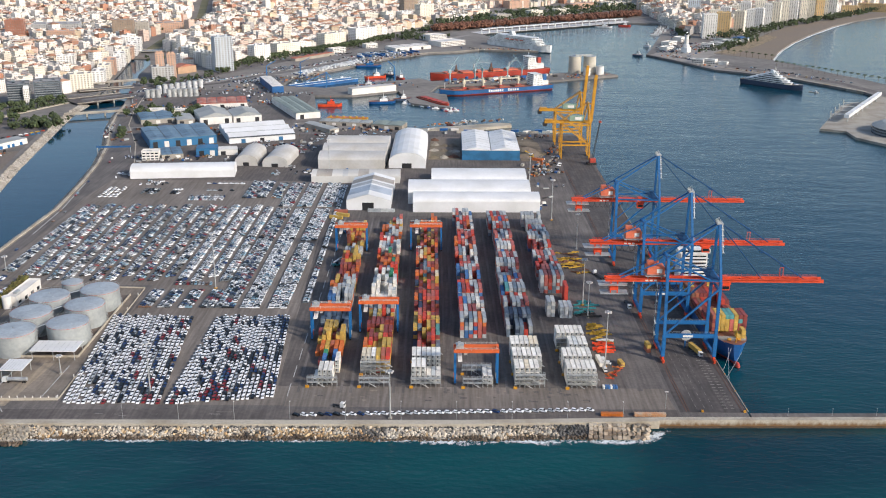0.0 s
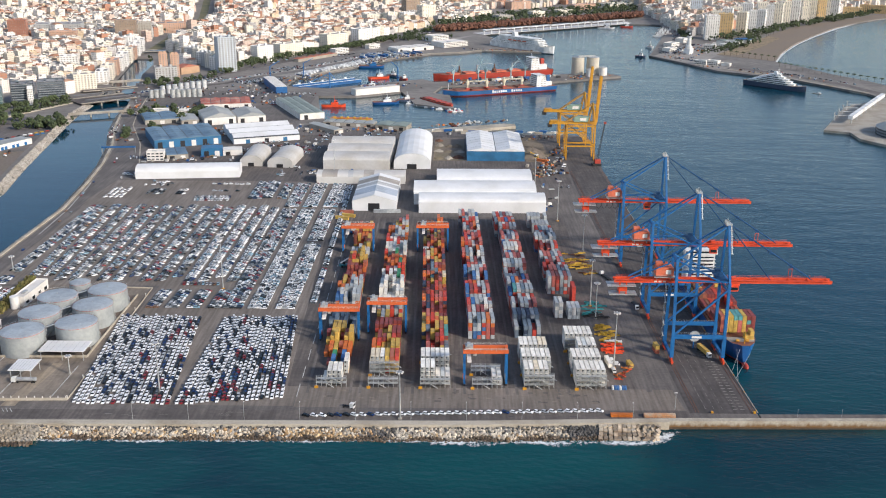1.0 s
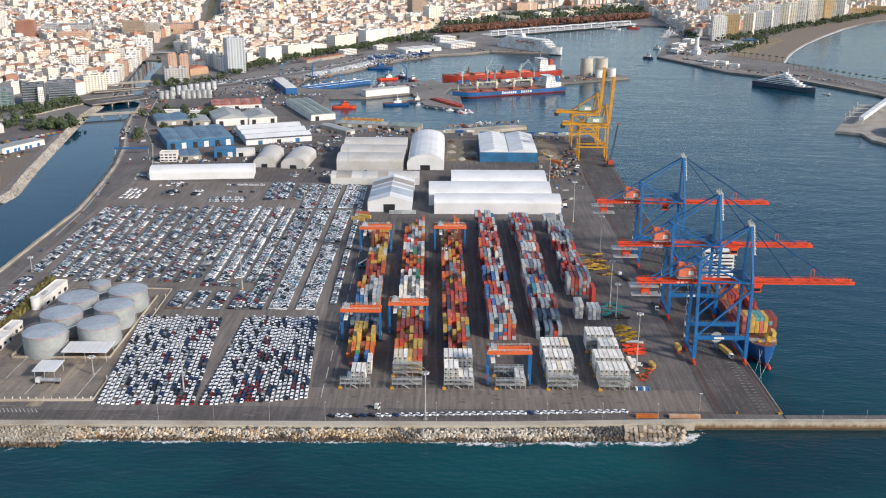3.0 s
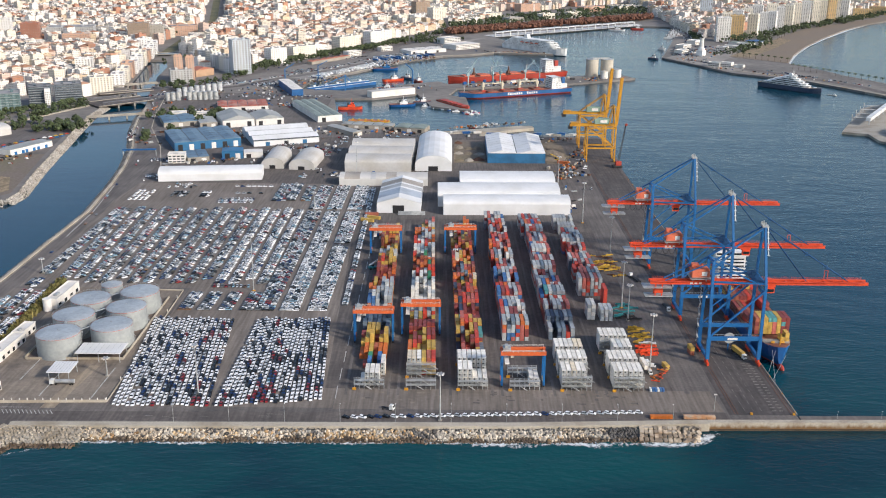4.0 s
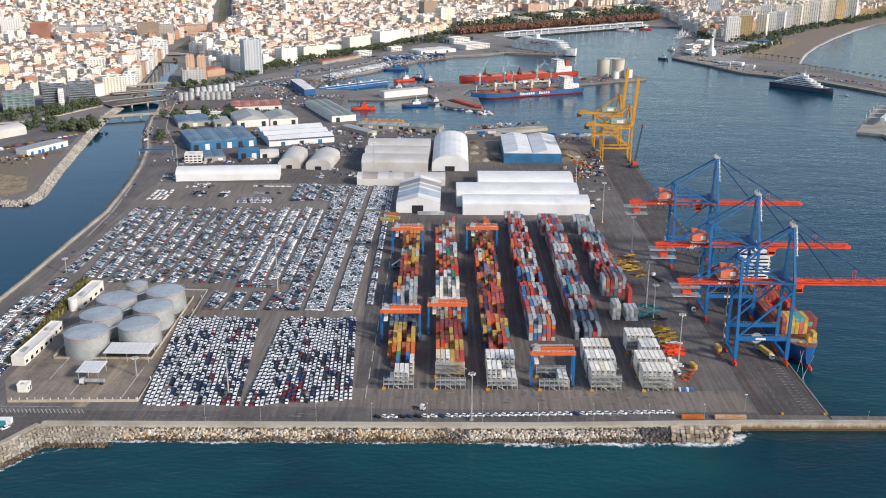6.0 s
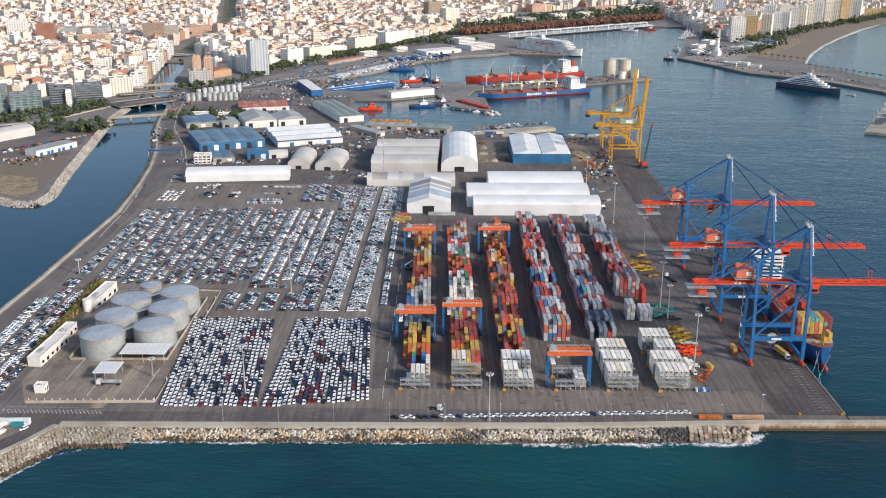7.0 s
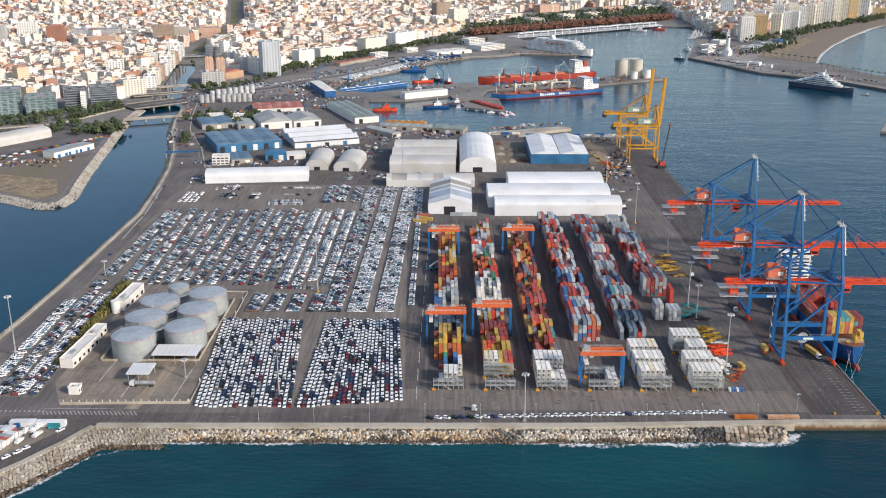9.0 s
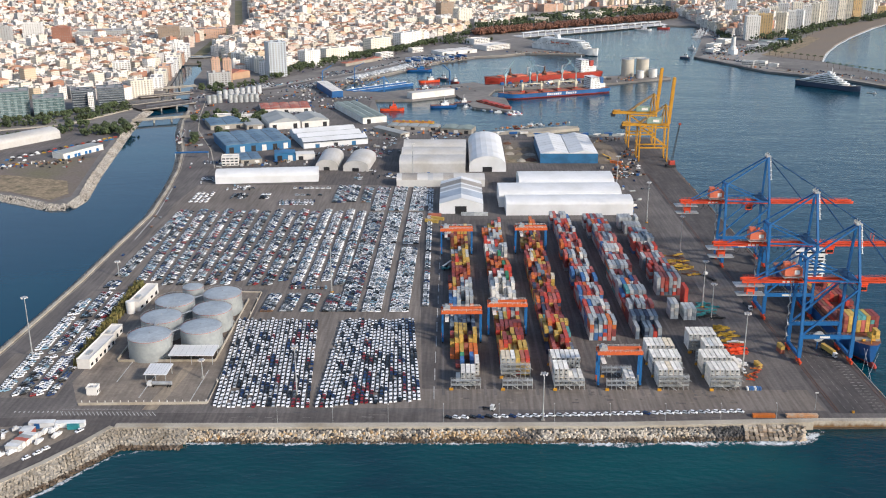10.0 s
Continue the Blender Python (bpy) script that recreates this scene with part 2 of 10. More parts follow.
M["oil"] = mat("oil_stain", (0.045, 0.04, 0.038), 0.6, vary=0.3, big=0.3, small=1.5, col2=(0.09, 0.08, 0.075))
M["line"] = mat("worn_road_paint", (0.5, 0.49, 0.46), 0.8, vary=0.2, big=0.2, small=1.5, col2=(0.25, 0.24, 0.22))


# ---- helpers for building ----
def obj(name, bm, material, parent=None, smooth=False):
    me = bpy.data.meshes.new(name)
    bm.to_mesh(me)
    bm.free()
    for mm in (material if isinstance(material, (list, tuple)) else [material]):
        me.materials.append(mm)
    if smooth:
        for p in me.polygons:
            p.use_smooth = True
    ob = new(name, me)
    if parent:
        ob.parent = parent
    return ob


def part(name, bm, material, parent, label="", smooth=False):
    ob = obj(name, bm, material, parent, smooth)
    if label:
        tagged(ob, label)
    return ob


def thing(name, x, y, z, rz, label, category, group="", kind=""):
    e = new(name)
    e.empty_display_size = 0.5
    e.matrix_basis = pose(x, y, z, 0, 0, rz)
    return tagged(e, label, category, group, kind)


def box(bm, x0, x1, y0, y1, z0, z1, mi=0):
    v = [bm.verts.new(p) for p in ((x0, y0, z0), (x1, y0, z0), (x1, y1, z0), (x0, y1, z0), (x0, y0, z1), (x1, y0, z1), (x1, y1, z1), (x0, y1, z1))]
    for f in ((0, 3, 2, 1), (4, 5, 6, 7), (0, 1, 5, 4), (1, 2, 6, 5), (2, 3, 7, 6), (3, 0, 4, 7)):
        bm.faces.new([v[i] for i in f]).material_index = mi
    return v


def beam(bm, a, b, w, h=None, mi=0):
    """A square-section member from a to b."""
    a, b = Vector(a), Vector(b)
    h = h or w
    d = (b - a).normalized()
    up = Vector((0, 0, 1)) if abs(d.z) < 0.95 else Vector((0, 1, 0))
    s = d.cross(up).normalized() * w / 2
    u = s.cross(d).normalized() * h / 2
    v = [bm.verts.new(p + q) for p in (a, b) for q in (-s - u, s - u, s + u, -s + u)]
    for f in ((0, 1, 2, 3), (7, 6, 5, 4), (0, 4, 5, 1), (1, 5, 6, 2), (2, 6, 7, 3), (3, 7, 4, 0)):
        bm.faces.new([v[i] for i in f]).material_index = mi


def tube(bm, a, b, r0, r1=None, n=8, mi=0, caps=True):
    a, b = Vector(a), Vector(b)
    r1 = r0 if r1 is None else r1
    d = (b - a).normalized()
    up = Vector((0, 0, 1)) if abs(d.z) < 0.95 else Vector((1, 0, 0))
    s = d.cross(up).normalized()
    u = s.cross(d).normalized()
    ring = [[bm.verts.new(p + (s * math.cos(k * 2 * math.pi / n) + u * math.sin(k * 2 * math.pi / n)) * r) for k in range(n)] for p, r in ((a, r0), (b, r1))]
    for k in range(n):
        bm.faces.new((ring[0][k], ring[0][(k + 1) % n], ring[1][(k + 1) % n], ring[1][k])).material_index = mi
    if caps:
        bm.faces.new(ring[0][::-1]).material_index = mi
        bm.faces.new(ring[1]).material_index = mi


def prism(bm, poly, axis, a, b, mi=0, mi_side=None):
    """A profile in the plane across the axis ('x': points are (y, z); 'y': (x, z); 'z': (x, y)), from a to b."""
    def at(p, c):
        return (c, p[0], p[1]) if axis == "x" else (p[0], c, p[1]) if axis == "y" else (p[0], p[1], c)
    r0 = [bm.verts.new(at(p, a)) for p in poly]
    r1 = [bm.verts.new(at(p, b)) for p in poly]
    n = len(poly)
    for k in range(n):
        bm.faces.new((r0[k], r0[(k + 1) % n], r1[(k + 1) % n], r1[k])).material_index = mi if mi_side is None else mi_side[k]
    bm.faces.new(r0[::-1]).material_index = mi
    bm.faces.new(r1).material_index = mi
    bmesh.ops.recalc_face_normals(bm, faces=bm.faces[:])


def slab(name, pts, z0, z1, material, label="", category="", parent=None):
    bm = bmesh.new()
    prism(bm, pts, "z", z0, z1)
    bmesh.ops.triangulate(bm, faces=[f for f in bm.faces if len(f.verts) > 4])
    ob = obj(name, bm, material, parent)
    return tagged(ob, label, category, kind="structure") if not parent else ob


SLOPE = 0.02                      # the yard's rows lean this much towards -x


def yd(u, v):
    """A place in the yard: u across the rows, v along them."""
    return u - 3.7 - SLOPE * (v - 511), v


YAW = math.degrees(math.atan(SLOPE))

# ---- the setting ----
QUAY = [(157.5, 477.0), (152, 950), (151, 1025), (158, 1195)]
NORTH_SHORE = [(130, 1202), (70, 1204), (-45, 1218), (-88, 1245), (-112, 1259), (-172, 1278), (-186, 1330), (-205, 1460)]
PIER = [(-150, 1462), (-84, 1503), (-61, 1402), (-5, 1369), (-11, 1477), (-37, 1495), (-24, 1557), (154, 1608), (275, 1671), (250, 1722), (158, 1680), (-37, 1597), (-56, 1625), (-110, 1590), (-200, 1528)]
BASIN_NORTH = [(-268, 1545), (-262, 1631), (-194, 1726), (-141, 1824), (-121, 1855), (-49, 1935), (6, 1954), (51, 1989), (167, 1969), (176, 2065), (84, 2185), (62, 2257), (422, 2514), (502, 2492), (501, 2393)]
MOLE = [(383, 1971), (370, 1930), (413, 1841), (454, 1740), (546, 1664), (577, 1608), (626, 1520), (640, 1440), (700, 1330), (720, 1330), (700, 1540), (675, 1640), (640, 1716), (619, 1794), (591, 1864)]
SHORE = [(640, 1983), (708, 2118), (798, 2273), (915, 2452), (1023, 2588), (1093, 2662), (1300, 2840), (1700, 3100), (1700, 4600), (-2600, 4600), (-2600, 960)]
WEST_BANK = [(-524, 926), (-490, 908), (-468, 894), (-450, 894), (-448, 920), (-466, 1010), (-483, 1112), (-504, 1238), (-515, 1312), (-519, 1385), (-533, 1512), (-567, 1711), (-593, 1850)]
EAST_BANK = [(-560, 1850), (-535, 1765), (-521, 1650), (-490, 1520), (-461, 1374), (-450, 1300), (-433, 1223), (-405, 1128), (-385, 1034), (-374, 955), (-364.5, 864), (-365.5, 767), (-365.5, 690), (-367.5, 627), (-370.5, 560), (-384.5, 440), (-440, 300)]
SEA_FRONT = [(-375, 322), (-303, 404), (-285, 428), (-273, 448), (-263, 462), (-223, 464)]
SEA_Z = -3.0

bm = bmesh.new()
box(bm, -9000, 9000, -1500, 12000, SEA_Z - 0.5, SEA_Z)
tagged(obj("water", bm, M["sea"]), "deep teal sea with small wind ripples", "sea", kind="structure")
slab("ground", QUAY + NORTH_SHORE + PIER + BASIN_NORTH + MOLE + SHORE + WEST_BANK + EAST_BANK + SEA_FRONT, -6.0, 0.0, M["citydirt"], "grey-brown paved land of the port and the city", "ground")

# paving of the terminal, laid a little above the ground
slab("pavement_terminal", [(157.2, 477.5), (152, 950), (151, 1025), (157.5, 1194), (130, 1200), (70, 1202), (-45, 1220), (-110, 1220), (-400, 1220), (-384, 1034), (-374, 955), (-364, 864), (-365, 690), (-370, 560), (-384, 440), (-434, 303), (-380, 325), (-301, 410), (-266, 467)], 0.0, 0.05, M["asphalt"], "worn grey asphalt of the port terminal", "asphalt")
# darker than the yard's other asphalt: aisle shade is put into its colour
slab("pavement_stacks", [(yd(-99, 513)), yd(100, 513), yd(100, 850), yd(-106, 850)], 0.05, 0.09, M["asphalt_dark"], "asphalt between the container rows, darkened for the shade there", "asphalt")
slab("quay_apron", [(121, 485), (155.5, 485), (149, 950), (148.5, 1025), (154, 1190), (118, 1190), (114, 950)], 0.05, 0.09, M["asphalt_quay"], "dark quayside apron with crane rails", "asphalt")

slab("pavement_front", [(-95.5, 488), (119, 488), (117, 513), (-96, 513)], 0.05, 0.056, M["tarmac_tan"], "stained brownish asphalt in front of the stacks", "asphalt")
slab("pavement_car_park", [(-96, 489), (-218, 489), (-222, 560), (-220, 672), (-345, 672), (-352, 880), (-345, 968), (-100, 968)], 0.05, 0.055, M["tarmac_tan"], "sun-bleached brownish asphalt of the car park", "asphalt")
slab("pavement_north", [(-338, 968.5), (112, 968.5), (114, 1190), (-350, 1190), (-352, 1050)], 0.05, 0.055, M["asphalt_dark"], "dark worn asphalt round the tents", "asphalt")
slab("pavement_west_lot", [(-358, 500), (-309, 500), (-318, 668), (-356, 668)], 0.05, 0.055, M["tarmac_tan"], "dusty asphalt of the small car park", "asphalt")
slab("river_water", [(-420, 480), (-430, 300), (-700, 300), (-700, 990), (-530, 945), (-480, 930), (-478, 960), (-490, 1010), (-505, 1112), (-525, 1238), (-535, 1312), (-540, 1385), (-552, 1512), (-580, 1711), (-605, 1848), (-550, 1848), (-525, 1765), (-510, 1650), (-480, 1520), (-450, 1374), (-440, 1300), (-423, 1223), (-397, 1128), (-380, 1034), (-369, 955), (-362, 864), (-362, 767), (-362, 690), (-364, 627), (-367, 560), (-382, 440)], SEA_Z - 0.3, SEA_Z + 0.03, M["river"], "calm blue river water", "river")

# ---- container yard ----
PAINTS = {}
for _n, _c in dict(maroon=(0.27, 0.060, 0.055), red=(0.60, 0.07, 0.045), orange=(0.66, 0.17, 0.045), rust=(0.40, 0.125, 0.075), yellow=(0.60, 0.39, 0.09), grey=(0.40, 0.425, 0.435), pale=(0.55, 0.57, 0.56), white=(0.84, 0.80, 0.72), blue=(0.06, 0.17, 0.38), navy=(0.045, 0.065, 0.11), green=(0.04, 0.24, 0.12), teal=(0.10, 0.33, 0.33), brown=(0.24, 0.11, 0.07), salmon=(0.53, 0.145, 0.115), slate=(0.17, 0.22, 0.27), cream=(0.72, 0.62, 0.46)).items():
    PAINTS[_n] = mat("container_" + _n, _c, 0.6, vary=0.16, big=0.3, small=1.2, col2=tuple(v * 0.66 for v in _c), spread=0.55, rnd=0.15)
PNAMES = list(PAINTS)
CL, CL20, CW, CH = 12.19, 6.06, 2.44, 2.70
PITCH_U = 2.84


def container_mesh(CL, n):
    """Corrugated box body between a frame of posts and rails."""
    bm = bmesh.new()
    i = 0.06
    x0, x1, y0, y1 = i, CW - i, i, CL - i
    # corrugated long sides as one folded band, flat ends
    left, right = [], []
    for k in range(2 * n + 1):
        y = y0 + (y1 - y0) * k / (2 * n)
        d = 0.05 if k % 2 else 0.0
        left.append((x0 + d, y))
        right.append((x1 - d, y))
    prism(bm, right + left[::-1], "z", 0.12, CH - 0.05)
    bmesh.ops.triangulate(bm, faces=[f for f in bm.faces if len(f.verts) > 4])
    me = bpy.data.meshes.new("body")
    bm.to_mesh(me)
    bm.free()
    return me


def frame_mesh(CL):
    bm = bmesh.new()
    p = 0.14
    for x in (0, CW - p):
        for y in (0, CL - p):
            box(bm, x, x + p, y, y + p, 0, CH)
        for z in (0, CH - p):
            box(bm, x, x + p, p, CL - p, z, z + p)
    for y in (0, CL - p):
        for z in (0, CH - p):
            box(bm, p, CW - p, y, y + p, z, z + p)
    me = bpy.data.meshes.new("frame")
    bm.to_mesh(me)
    bm.free()
    return me


def leaf_mesh(x0, x1):
    bm = bmesh.new()
    box(bm, x0, x1, -0.01, 0.05, 0.16, CH - 0.16)
    for k in (0.3, 0.7):
        x = x0 + (x1 - x0) * k
        box(bm, x - 0.03, x + 0.03, -0.06, -0.01, 0.2, CH - 0.2)
    me = bpy.data.meshes.new("door")
    bm.to_mesh(me)
    bm.free()
    return me


def plain_mesh(name, build):
    bm = bmesh.new()
    build(bm)
    me = bpy.data.meshes.new(name)
    bm.to_mesh(me)
    bm.free()
    return me


_body, _frame = container_mesh(CL, 13), frame_mesh(CL)
_body20, _frame20 = container_mesh(CL20, 7), frame_mesh(CL20)
_dl, _dr = leaf_mesh(0.16, 1.21), leaf_mesh(1.23, CW - 0.16)


def _unit(bm):
    box(bm, 0.15, CW - 0.15, -0.05, 0.05, 0.15, CH - 0.15)
    box(bm, 0.3, CW - 0.3, -0.09, -0.05, 0.25, 1.0)


def _fan(bm):
    tube(bm, (CW / 2 - 0.45, -0.12, 1.85), (CW / 2 - 0.45, -0.04, 1.85), 0.5, n=12)
    tube(bm, (CW / 2 - 0.45, -0.16, 1.85), (CW / 2 - 0.45, -0.12, 1.85), 0.15, n=8)


_unit_me, _fan_me = plain_mesh("refrigeration_unit", _unit), plain_mesh("fan", _fan)
_templates, _shared = {}, {}


def mesh_ob(name, me, material, parent, loc=(0, 0, 0)):
    key = (me.name, material.name)
    if key not in _shared:
        _shared[key] = me.copy()
        _shared[key].materials.append(material)
    me = _shared[key]
    ob = new(name, me)
    ob.parent = parent
    ob.location = loc
    return ob


def container_thing(col, reefer, x, y, z, short):
    key = (col, reefer, short)
    if key not in _templates:
        word = {"pale": "pale grey", "rust": "rust-red", "maroon": "dark maroon"}.get(col, col)
        if reefer:
            e = thing("reefer_container", 0, 0, 0, 0, ("white" if col == "white" else "cream" if col == "cream" else "pale grey") + " refrigerated shipping container stacked beside a steel rack", "container", "stacked containers")
            mesh_ob("body", _body, PAINTS[col], e)
            mesh_ob("frame", _frame, PAINTS[col], e)
            u = mesh_ob("refrigeration_unit", _unit_me, M["galv"], e)
            mesh_ob("fan", _fan_me, M["dark"], u)
        else:
            e = thing("shipping_container", 0, 0, 0, 0, word + (" short" if short else "") + " corrugated steel shipping container in a stack", "container", "stacked containers")
            mesh_ob("body", _body20 if short else _body, PAINTS[col], e)
            mesh_ob("frame", _frame20 if short else _frame, PAINTS[col], e)
            mesh_ob("door", _dl, PAINTS[col], e)
            mesh_ob("door", _dr, PAINTS[col], e)
        _templates[key] = e
        e.matrix_basis = pose(x, y, z, 0, 0, YAW)
        return e
    return copy_thing(_templates[key], pose(x, y, z, 0, 0, YAW))


class Heap:
    """Many like pieces joined into one mesh of several materials."""
    def __init__(self):
        self.v, self.f, self.m, self.n = [], [], [], 0

    def add(self, verts, faces, mats):
        self.v.append(verts)
        self.f.extend([tuple(i + self.n for i in f) for f in faces])
        self.m.extend(mats)
        self.n += len(verts)

    def build(self, name, materials, label, category, kind="stuff"):
        me = bpy.data.meshes.new(name)
        me.from_pydata(np.concatenate(self.v).tolist(), [], self.f)
        for mm in materials:
            me.materials.append(mm)
        me.polygons.foreach_set("material_index", np.array(self.m, dtype=np.int32))
        me.update()
        return tagged(new(name, me), label, category, kind=kind)


def mesh_arrays(build):
    bm = bmesh.new()
    build(bm)
    bm.verts.index_update()
    v = np.array([x.co[:] for x in bm.verts])
    f = [tuple(q.index for q in p.verts) for p in bm.faces]
    m = [p.material_index for p in bm.faces]
    bm.free()
    return v, f, m


def _far_container(bm, CL=CL):
    box(bm, 0.05, CW - 0.05, 0.05, CL - 0.05, 0.05, CH - 0.08)
    for y in (0, CL - 0.16):
        box(bm, 0, CW, y, y + 0.16, 0, CH)
    for x in (0, CW - 0.12):
        box(bm, x, x + 0.12, 0.16, CL - 0.16, CH - 0.14, CH)


_fc, _fc20 = mesh_arrays(_far_container), mesh_arrays(lambda bm: _far_container(bm, CL20))
heap = Heap()
_near = [0]


def put_container(u, v, tier, col, near, reefer=False, short=False):
    x, y = yd(u, v)
    z = 0.1 + tier * (CH + 0.02)
    if near and _near[0] < 300:
        _near[0] += 1
        container_thing(col, reefer, x, y, z, short)
    else:
        fc = _fc20 if short else _fc
        p = fc[0] + np.array((x, y, z))
        p[:, 0] -= SLOPE * (fc[0][:, 1])
        heap.add(p, fc[1], [PNAMES.index(col)] * len(fc[1]))


def pick(pal):
    names = []
    for item in pal.split():
        n, k = item.split(":")
        names += [n] * int(k)
    return random.choice(names)


P3 = "maroon:5 rust:4 yellow:9 brown:3 salmon:4 red:2 teal:1 orange:5 slate:2 cream:1 navy:2"
P4 = "pale:6 grey:7 red:2 salmon:5 orange:2 blue:2 slate:4 maroon:4 white:1"
P5 = "grey:6 pale:7 red:3 salmon:6 orange:2 maroon:2 blue:1 slate:3 white:2 teal:1"
P6 = "grey:5 red:4 slate:4 navy:1 blue:1 pale:5 salmon:5 maroon:2"
# bays of each row from the sea front: (start, tiers least, most, palette)
ROW_U = [-82.0 + 29.65 * r for r in range(6)]
ROWS = [[] for _ in range(6)]


def bays(row, v, tops, pal):
    for t in tops:
        if t:
            ROWS[row].append((v, t, pal))
        v += 13.1
    return v


for _k, (_t, _p) in enumerate(((2, "maroon:3 blue:1 orange:3 green:2 red:1"), (2, "orange:3 yellow:2 rust:2"), (3, "yellow:7 maroon:1 rust:1"), (3, "yellow:3 slate:3 navy:1"), (2, "slate:5 navy:3 grey:1"), (2, "slate:4 navy:3 teal:1"), (2, "orange:2 slate:3 yellow:1"), (4, "grey:4 orange:3 blue:1 pale:3"), (4, "grey:4 orange:3 blue:2 pale:3"), (3, "grey:3 orange:3 yellow:2"), (2, "orange:3 salmon:2 maroon:2"), (2, "maroon:4 rust:2"), (3, "maroon:4 rust:3 orange:1"),
                                (4, "yellow:4 orange:3 red:2"), (4, "yellow:7 orange:2 white:1"), (3, "grey:3 pale:4 blue:1"), (3, "red:2 yellow:4 maroon:2"), (3, "yellow:4 orange:3 rust:2"), (2, "rust:2 maroon:2 orange:2"), (3, "yellow:3 maroon:3 pale:2"))):
    ROWS[0].append((540 + 13.1 * _k, _t, _p))
for _k, (_t, _p) in enumerate(((4, "yellow:5 red:4 orange:2"), (4, "red:4 yellow:3 maroon:3"), (3, "yellow:4 maroon:3 rust:1"), (3, "maroon:4 red:2 orange:1"), (3, "grey:3 maroon:2 orange:2 yellow:1"), (3, "grey:4 red:2 slate:2"), (3, "white:4 pale:3 maroon:1"), (4, "white:8 pale:1"), (4, "white:6 pale:2 red:1"), (4, "grey:3 white:3 maroon:2 green:1"), (4, "red:4 maroon:3 white:2"), (3, "orange:4 green:1 rust:2"), (3, "green:2 orange:4 maroon:2"),
                                (4, "red:3 orange:3 green:1 rust:2"), (4, "white:6 pale:3 grey:1"), (3, "white:3 red:1 pale:3"), (3, "red:3 white:3 grey:2"), (2, "orange:3 blue:1 pale:2"), (3, "pale:3 grey:3 salmon:3"), (2, "pale:3 orange:3 rust:3"), (3, "pale:3 salmon:3 yellow:2"))):
    ROWS[1].append((546 + 13.1 * _k, _t, _p))
bays(2, 548, [3, 3, 4, 4, 2, 3, 4, 4, 3, 4, 4, 4, 4, 4, 3, 4, 4, 4, 3, 2, 3], P3)
bays(3, 582, [5, 5, 5, 4, 5, 4, 5, 5, 4, 4, 5, 4, 5, 5, 4, 5, 4, 4, 5], P4)
_v = bays(4, 584, [3, 4], "slate:5 grey:4 navy:2 red:1")
bays(4, _v, [5, 4, 5, 5, 4, 4, 5, 5, 4, 5, 4, 5, 4, 5, 5, 4, 4], P5)
bays(5, 662, [5, 5, 4, 4, 4, 3, 4, 5, 4, 4], P6)
bays(5, 806, [3, 4], "grey:6 pale:4")
random.seed(11)
# refrigerated boxes at the sea front: (row, start, columns, tiers)
for row, v, cols, tiers in ((0, 517, (2, 3, 4), 3), (0, 517, (1,), 1), (0, 530.5, (5,), 3), (1, 531, (0, 1, 2), 4), (2, 517, (0, 1, 2), 4), (2, 517, (3, 4, 5), 2), (2, 532, (3, 4, 5), 4), (2, 532, (0, 1, 2), 4),
                            (3, 517, (4, 5), 2), (4, 516, (0, 1, 2, 3, 4), 4), (4, 533, (0, 1, 2, 3, 4, 5), 4), (4, 550, (0, 1, 2, 3, 4, 5), 4), (5, 516, (0, 1, 2, 3, 4, 5), 4), (5, 533, (0, 1, 2, 3, 4, 5), 4), (5, 550, (2, 3, 4, 5), 4), (5, 567, (0, 1, 2, 3, 4, 5), 4)):
    for c in cols:
        for t in range(tiers):
            col = random.choice(("pale", "cream")) if random.random() < 0.14 else "white"
            put_container(ROW_U[row] + c * PITCH_U + random.uniform(-0.06, 0.06), v + random.uniform(-0.25, 0.25), t, col, True, True)
for r, v, cols, tiers in ((1, 531, (3, 4, 5), 4), (5, 618, (0, 1), 4), (5, 616, (3, 4, 5), 3)):
    for c in cols:
        for t in range(tiers):
            put_container(ROW_U[r] + c * PITCH_U, v, t, pick("yellow:4 red:1 rust:1") if r == 1 else pick("pale:3 grey:3 white:2"), True)
for t in range(5):
    put_container(ROW_U[5] + 5 * PITCH_U, 640, t, "red", False)
for r in range(6):
    for v, top, pal in ROWS[r]:
        steps = (-2, -1, -1, 0, 0, 0, 0, 1) if r < 3 else (-1, 0, 0, 0, 0, 0, 0)
        lead = pick(pal)
        for c in range(6):
            own = pick(pal) if random.random() < 0.8 else lead
            far = min(0.85, max(0.0, (v - 640) / 120))
            if (c == 0 and random.random() < far * (1.0 if r in (0, 1, 3) else 0.5)) or (c == 5 and r < 2 and random.random() < far * 0.4):
                continue
            short = random.random() < (0.42 if r < 3 else 0.15)
            for q in range(2 if short else 1):
                level = max(0 if r < 3 else 1, top + random.choice(steps)) if random.random() > 0.05 else max(0, top - 3)
                for t in range(min(level, 5)):
                    put_container(ROW_U[r] + c * PITCH_U + random.uniform(-0.07, 0.07), v + q * 6.14 + random.uniform(-0.2, 0.2), t, own if random.random() < 0.25 else pick(pal), v < 600, short=short)
heap.build("stacked_containers", [PAINTS[n] for n in PNAMES], "rows of stacked shipping containers in mixed faded colours", "containers")


